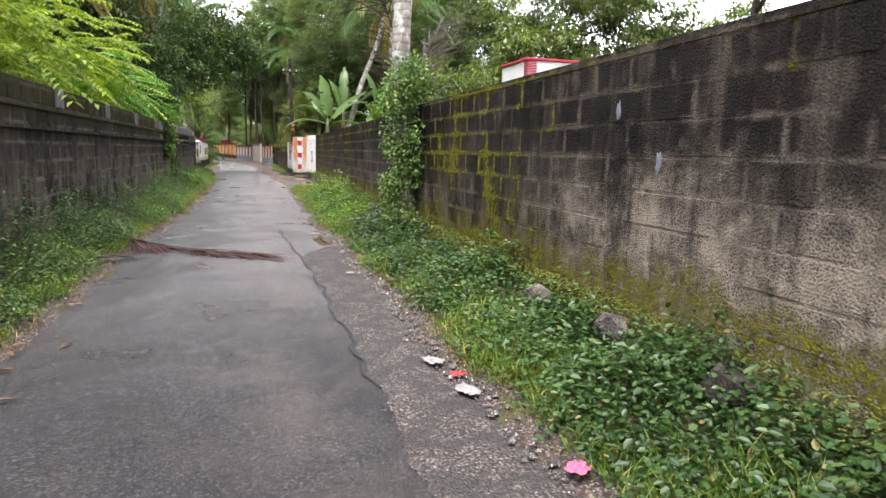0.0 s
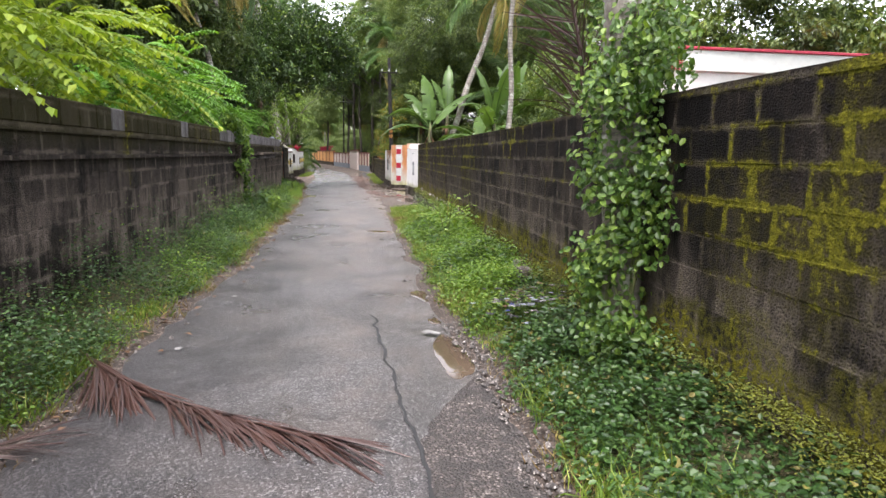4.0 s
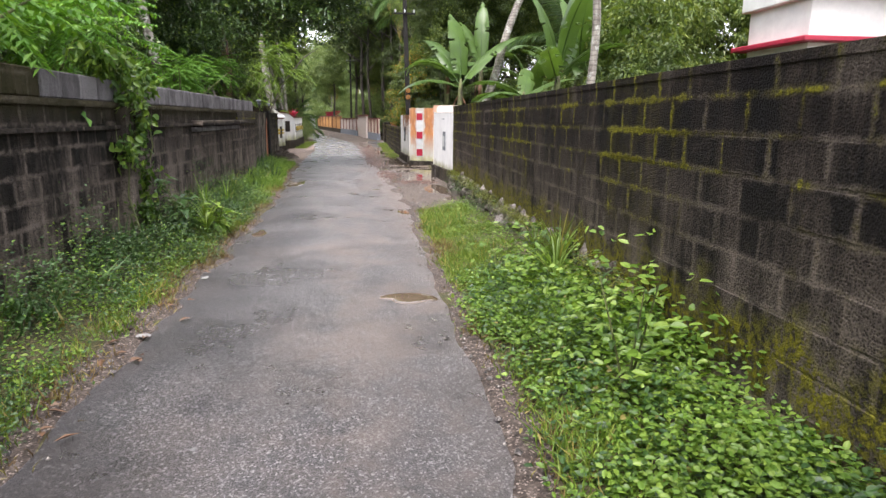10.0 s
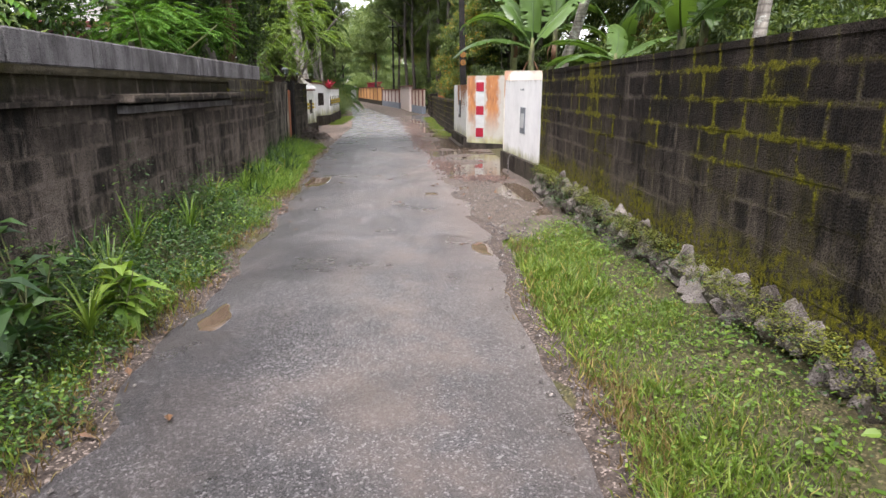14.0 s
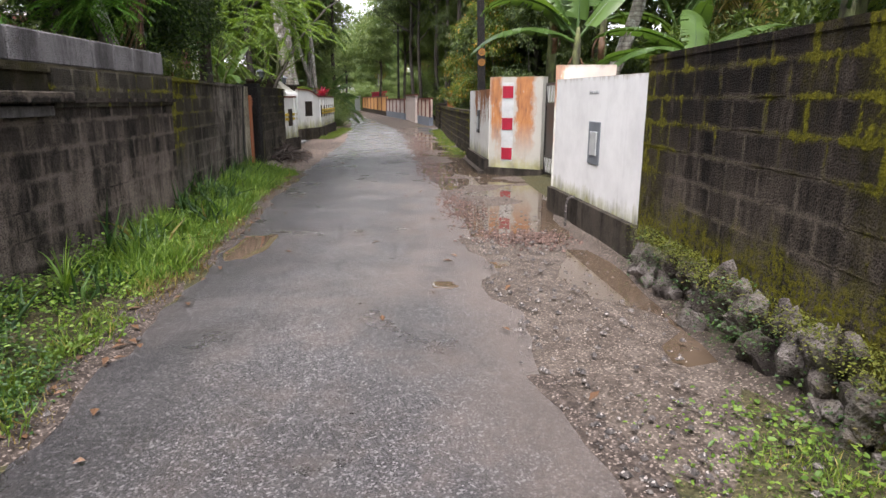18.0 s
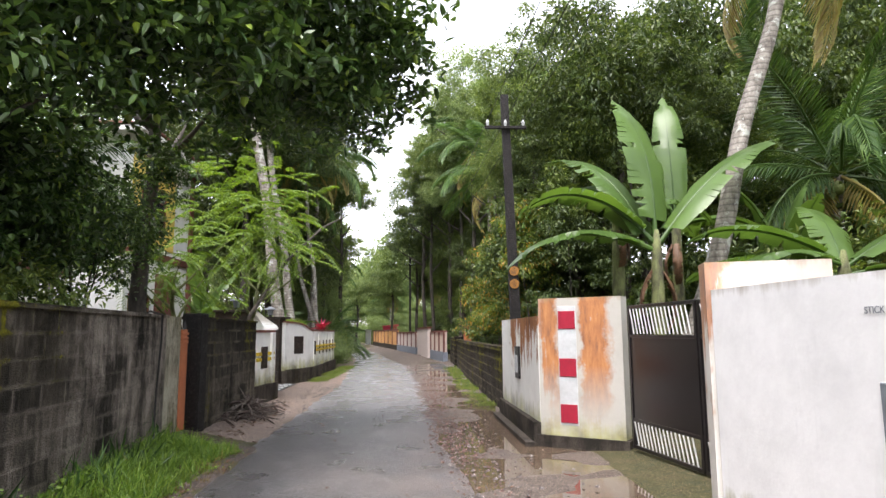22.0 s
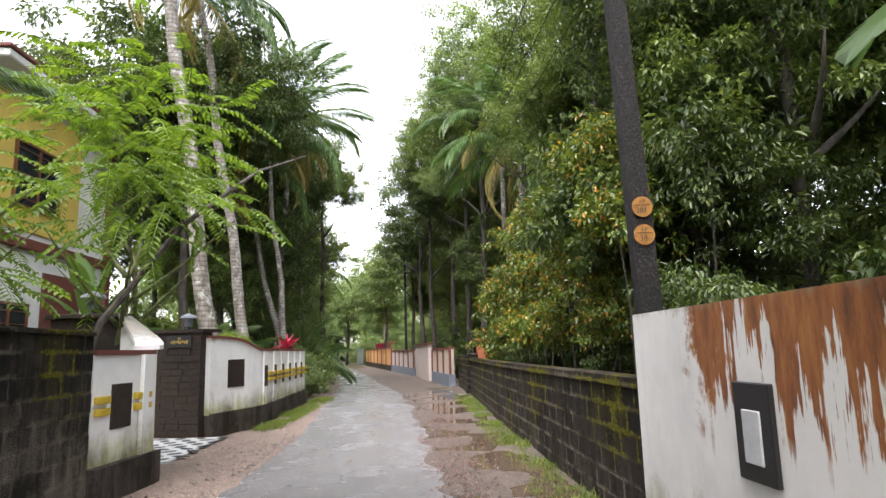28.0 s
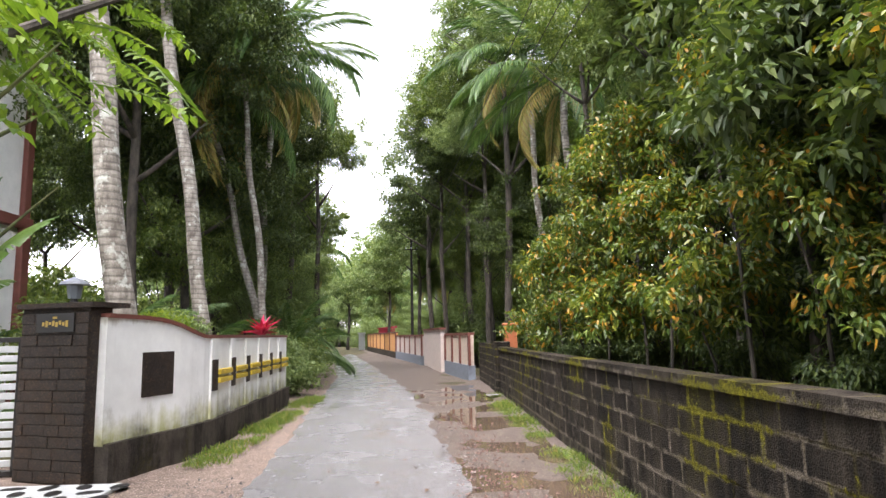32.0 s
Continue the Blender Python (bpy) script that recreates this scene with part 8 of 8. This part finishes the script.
r = np.random.default_rng(12)
peb = Mesh()
for i in range(5000):
    if i < 1000:
        y = r.uniform(30, 56)
        x = road_r(y) + abs(r.normal()) * 0.4 - 0.12
    elif i < 1500:
        y = r.uniform(22, 31)
        x = road_r(y) + r.uniform(-0.1, 1.0)
    elif i < 1900:
        y = r.uniform(3, 22)
        x = road_r(y) + r.normal() * 0.1
    elif i < 2200:
        y = r.uniform(-1, 33)
        x = road_l(y) + r.normal() * 0.1
    elif i < 3400:
        y = r.uniform(1.0, 10)
        x = road_r(y) + abs(r.normal()) * 0.14 - 0.12
    elif i < 4400:
        y = r.uniform(21, 36)
        x = road_r(y) + abs(r.normal()) * 0.5 - 0.1
    else:
        y = r.uniform(36, 44)
        x = road_l(y) - abs(r.normal()) * 0.5
    s = 0.006 + 0.02 * r.random() ** 3
    z = 0.022 if i >= 2200 and i < 3400 else 0.012
    a = r.uniform(0, 6.28)
    ca, sa = math.cos(a) * s, math.sin(a) * s
    peb.add([(x + ca * 1.3, y + sa * 1.3, z), (x - sa, y + ca, z), (x - ca * 1.2, y - sa * 1.2, z), (x + sa, y - ca, z), (x + ca * 0.4, y + sa * 0.5, z + s * 0.9), (x - ca * 0.5, y - sa * 0.3, z + s * 0.8)],
            [(0, 1, 4), (1, 5, 4), (1, 2, 5), (2, 3, 5), (3, 4, 5), (3, 0, 4), (3, 2, 1, 0)])
tagged(part("loose_gravel", peb, M_GRAVEL), "loose grey gravel along the broken asphalt edges", "gravel", kind="stuff")
# heaps of broken stone washed onto the shoulder
heaps = Mesh()
for i in range(3200):
    cx, cy, sx, sy = ((1.7, 27.3, 0.3, 0.22), (1.15, 29.4, 0.2, 0.8), (0.95, 34.5, 0.22, 1.6), (0.8, 39.0, 0.22, 2.2), (0.75, 44.0, 0.25, 2.6))[i % 5]
    x, y = cx + sx * r.normal(), cy + sy * r.normal()
    s = 0.008 + 0.02 * r.random() ** 2
    d = math.exp(-((x - cx) / sx) ** 2 / 2 - ((y - cy) / sy) ** 2 / 2)
    z = -0.008 + 0.035 * d * r.random()
    a = r.uniform(0, 6.28)
    ca, sa = math.cos(a) * s, math.sin(a) * s
    heaps.add([(x + ca * 1.3, y + sa * 1.3, z), (x - sa, y + ca, z), (x - ca * 1.2, y - sa * 1.2, z), (x + sa, y - ca, z), (x + ca * 0.4, y + sa * 0.5, z + s), (x - ca * 0.5, y - sa * 0.3, z + s * 0.8)],
              [(0, 1, 4), (1, 5, 4), (1, 2, 5), (2, 3, 5), (3, 4, 5), (3, 0, 4), (3, 2, 1, 0)])
tagged(part("broken_stone", heaps, M_REDGRAVEL), "reddish broken stone washed over the muddy shoulder", "gravel", kind="stuff")
dl = Mesh()
n = 420
y = np.concatenate([r.uniform(0, 34, 220), r.uniform(33.5, 39, 140), r.uniform(22, 50, 60)])
x = np.concatenate([np.array([road_l(v) for v in y[:220]]) + r.normal(size=220) * 0.14, -2.35 + r.normal(size=140) * 0.2, r.uniform(-1.2, 1.4, 60)])
dl.leaves(np.stack([x, y, np.full(n, 0.03)], 1), np.stack([r.normal(size=n), r.normal(size=n), 0.1 * r.normal(size=n)], 1), np.tile([0, 0, 1.0], (n, 1)) + 0.2 * unit(n, r), r.uniform(0.05, 0.13, n), 0.04, 0.2, 0.1)
tagged(part("fallen_leaves", dl, M_DRYLEAF), "scattered dry brown fallen leaves", "leaves", kind="stuff")


def scrap(name, x, y, z, s, seed, mat, label, category="litter"):
    """A crumpled piece of paper or plastic."""
    q = np.random.default_rng(seed)
    m = Mesh()
    n = 9
    vs = []
    for j in range(n + 1):
        for i in range(n + 1):
            u, v = 2 * i / n - 1, 2 * j / n - 1
            a, b = u * math.sqrt(1 - 0.42 * v * v), v * math.sqrt(1 - 0.42 * u * u)
            rim = 1 + 0.35 * noise.noise((a * 1.1 + seed * 2.7, b * 1.3, seed * 1.1)) + 0.3 * noise.noise((a * 3.1, b * 3.1, seed * 5.3))
            crease = abs(noise.noise((a * 2.2, b * 2.2, seed * 3.3))) + 0.5 * abs(noise.noise((a * 5, b * 5, seed)))
            vs.append((0.5 * s * a * rim, 0.36 * s * b * rim, 0.004 + 0.2 * s * crease * (1 - 0.55 * (a * a + b * b)) + 0.01 * s * q.random()))
    m.add(vs, [(j * (n + 1) + i, j * (n + 1) + i + 1, (j + 1) * (n + 1) + i + 1, (j + 1) * (n + 1) + i) for j in range(n) for i in range(n)])
    ob = part(name, m, mat, m=Matrix.Translation((x, y, z)) @ Matrix.Rotation(seed * 1.7, 4, "Z"))
    return tagged(ob, label, category, "roadside litter")


LITTER = [(1.05, 3.55, 0.03, 0.15, M_PAPER), (1.12, 3.3, 0.03, 0.10, M_REDLIT), (1.1, 3.05, 0.03, 0.17, M_PAPER), (1.24, 2.1, 0.05, 0.12, M_PINKLIT), (0.98, 6.5, 0.02, 0.1, M_PAPER), (0.86, 9.64, 0.035, 0.09, M_PAPER), (0.92, 9.60, 0.035, 0.08, M_PAPER),
          (-0.99, 11.2, 0.02, 0.08, M_PAPER), (-0.2, 11.3, 0.02, 0.05, M_PAPER), (-0.43, 14.3, 0.025, 0.04, M_PAPER), (-1.19, 16.0, 0.02, 0.1, M_PAPER), (-1.1, 9.4, 0.02, 0.08, M_PAPER), (1.8, 52.4, 0.05, 0.3, M_PAPER), (-1.15, 17.7, 0.02, 0.09, M_PAPER)]
for i, (x, y, z, s, mt) in enumerate(LITTER):
    scrap("litter_scrap", x, y, z, s, i + 1, mt, {M_PAPER: "crumpled white scrap of paper or plastic", M_REDLIT: "torn red plastic packet", M_PINKLIT: "bright pink plastic packet in the weeds"}[mt])
for i in range(70):
    x, y = 1.72 + 0.17 * r.normal(), 9.65 + 0.28 * r.normal()
    x = min(x, 2.1)
    scrap("litter_scrap", x, y, 0.12 + 0.26 * (x - 1.2) / 0.9 + 0.05 * r.random(), r.uniform(0.03, 0.085), 40 + i, (M_PAPER if i % 3 == 0 else M_GRAVEL, M_GREYPAINT, M_BLUELIT if i % 4 == 0 else M_BLACK, M_GRAVEL, M_BLACK, M_DRYLEAF, M_BLACK)[i % 7], "plastic rubbish dumped at the wall foot")
for i, (x, y, z) in enumerate(((2.05, 10.9, 0.3), (2.1, 11.4, 0.25), (2.0, 3.1, 0.3), (2.05, 2.2, 0.28), (1.95, 4.0, 0.28))):
    st = part("rubble_stone", stone_data[i], None, m=Matrix.LocRotScale((x, y, z), Euler((i, i * 2, i)), (0.13, 0.16, 0.1)))
    tagged(st, "pale broken stone half hidden in the weeds", "stone", "loose stones")
heap = thing("brushwood_heap", "heap of dead sticks and frond ribs against the wall", "brushwood")
sticks = []
for i in range(8):
    l = r.uniform(0.25, 0.6)
    sticks.append(Mesh().tube([(-l / 2, 0, 0), (0, 0.03 * r.normal(), 0.05), (l / 2, 0.04 * r.normal(), -0.03)], [0.011, 0.015, 0.006], 4).data("stick", M_HEAP[i % 2]))
for i in range(190):
    x, y = -2.52 + 0.17 * r.normal(), 36.85 + 0.5 * r.normal()
    x = max(x, -2.8)
    z = 0.05 + 0.30 * r.random() * math.exp(-((x + 2.6) ** 2) / 0.06 - (y - 36.85) ** 2 / 0.5)
    part("stick", sticks[r.integers(8)], None, heap, m=Matrix.Translation((x, y, z)) @ Euler((r.normal() * 0.4, r.normal() * 0.35, r.uniform(0, 3.14))).to_matrix().to_4x4())

for y, z, s in ((3.5, 1.57, 0.04), (3.06, 1.26, 0.045)):
    sp = Mesh()
    q = np.random.default_rng(int(y * 100))
    pts = [(0.0, s * (0.6 + 0.5 * q.random()) * math.cos(a) * 0.6, s * (0.6 + 0.7 * q.random()) * math.sin(a) * 1.5) for a in np.linspace(0, 6.28, 15)[:-1]]
    sp.add([(-0.003, a[1], a[2]) for a in pts] + [(0.004, a[1], a[2]) for a in pts], [tuple(range(13, -1, -1)), tuple(range(14, 28))] + [(i, (i + 1) % 14, 14 + (i + 1) % 14, 14 + i) for i in range(14)])
    tagged(part("paint_splash", sp, M_SPLASH, m=Matrix.Translation((2.194, y, z))), "pale paint splash on the mossy block wall", "stain", "paint splashes", "structure")


setting("worn_patch", strip(lambda y: lerp(y, [(7.6, crack_x(y)), (8.9, road_r(y) + 0.03)]), lambda y: road_r(y) + 0.05, list(np.arange(1.0, 8.9, 0.08)), 6, lambda u, y, x: road_z(min(x, road_r(y) - 0.02), y) + 0.004 + 0.006 * wob(x, y, 9, 4)), M_WORN, "crumbling gravelly strip of older asphalt", "road patch")

# broken asphalt edge: a dark crack along the right of the lane
ck = Mesh()
prev = None
for i in range(60):
    y = 3.2 + i * 0.12
    x = crack_x(y)
    w = 0.006 + 0.02 * abs(wob(1, y, 6, 3))
    z = road_z(x, y) + 0.012
    if prev:
        (xa, ya, wa, za) = prev
        ck.add([(xa - wa, ya, za), (xa + wa, ya, za), (x + w, y, z), (x - w, y, z)], [(0, 1, 2, 3)])
    prev = (x, y, w, z)
tagged(part("asphalt_crack", ck, M_BLACK), "jagged dark crack along the asphalt", "crack", kind="structure")
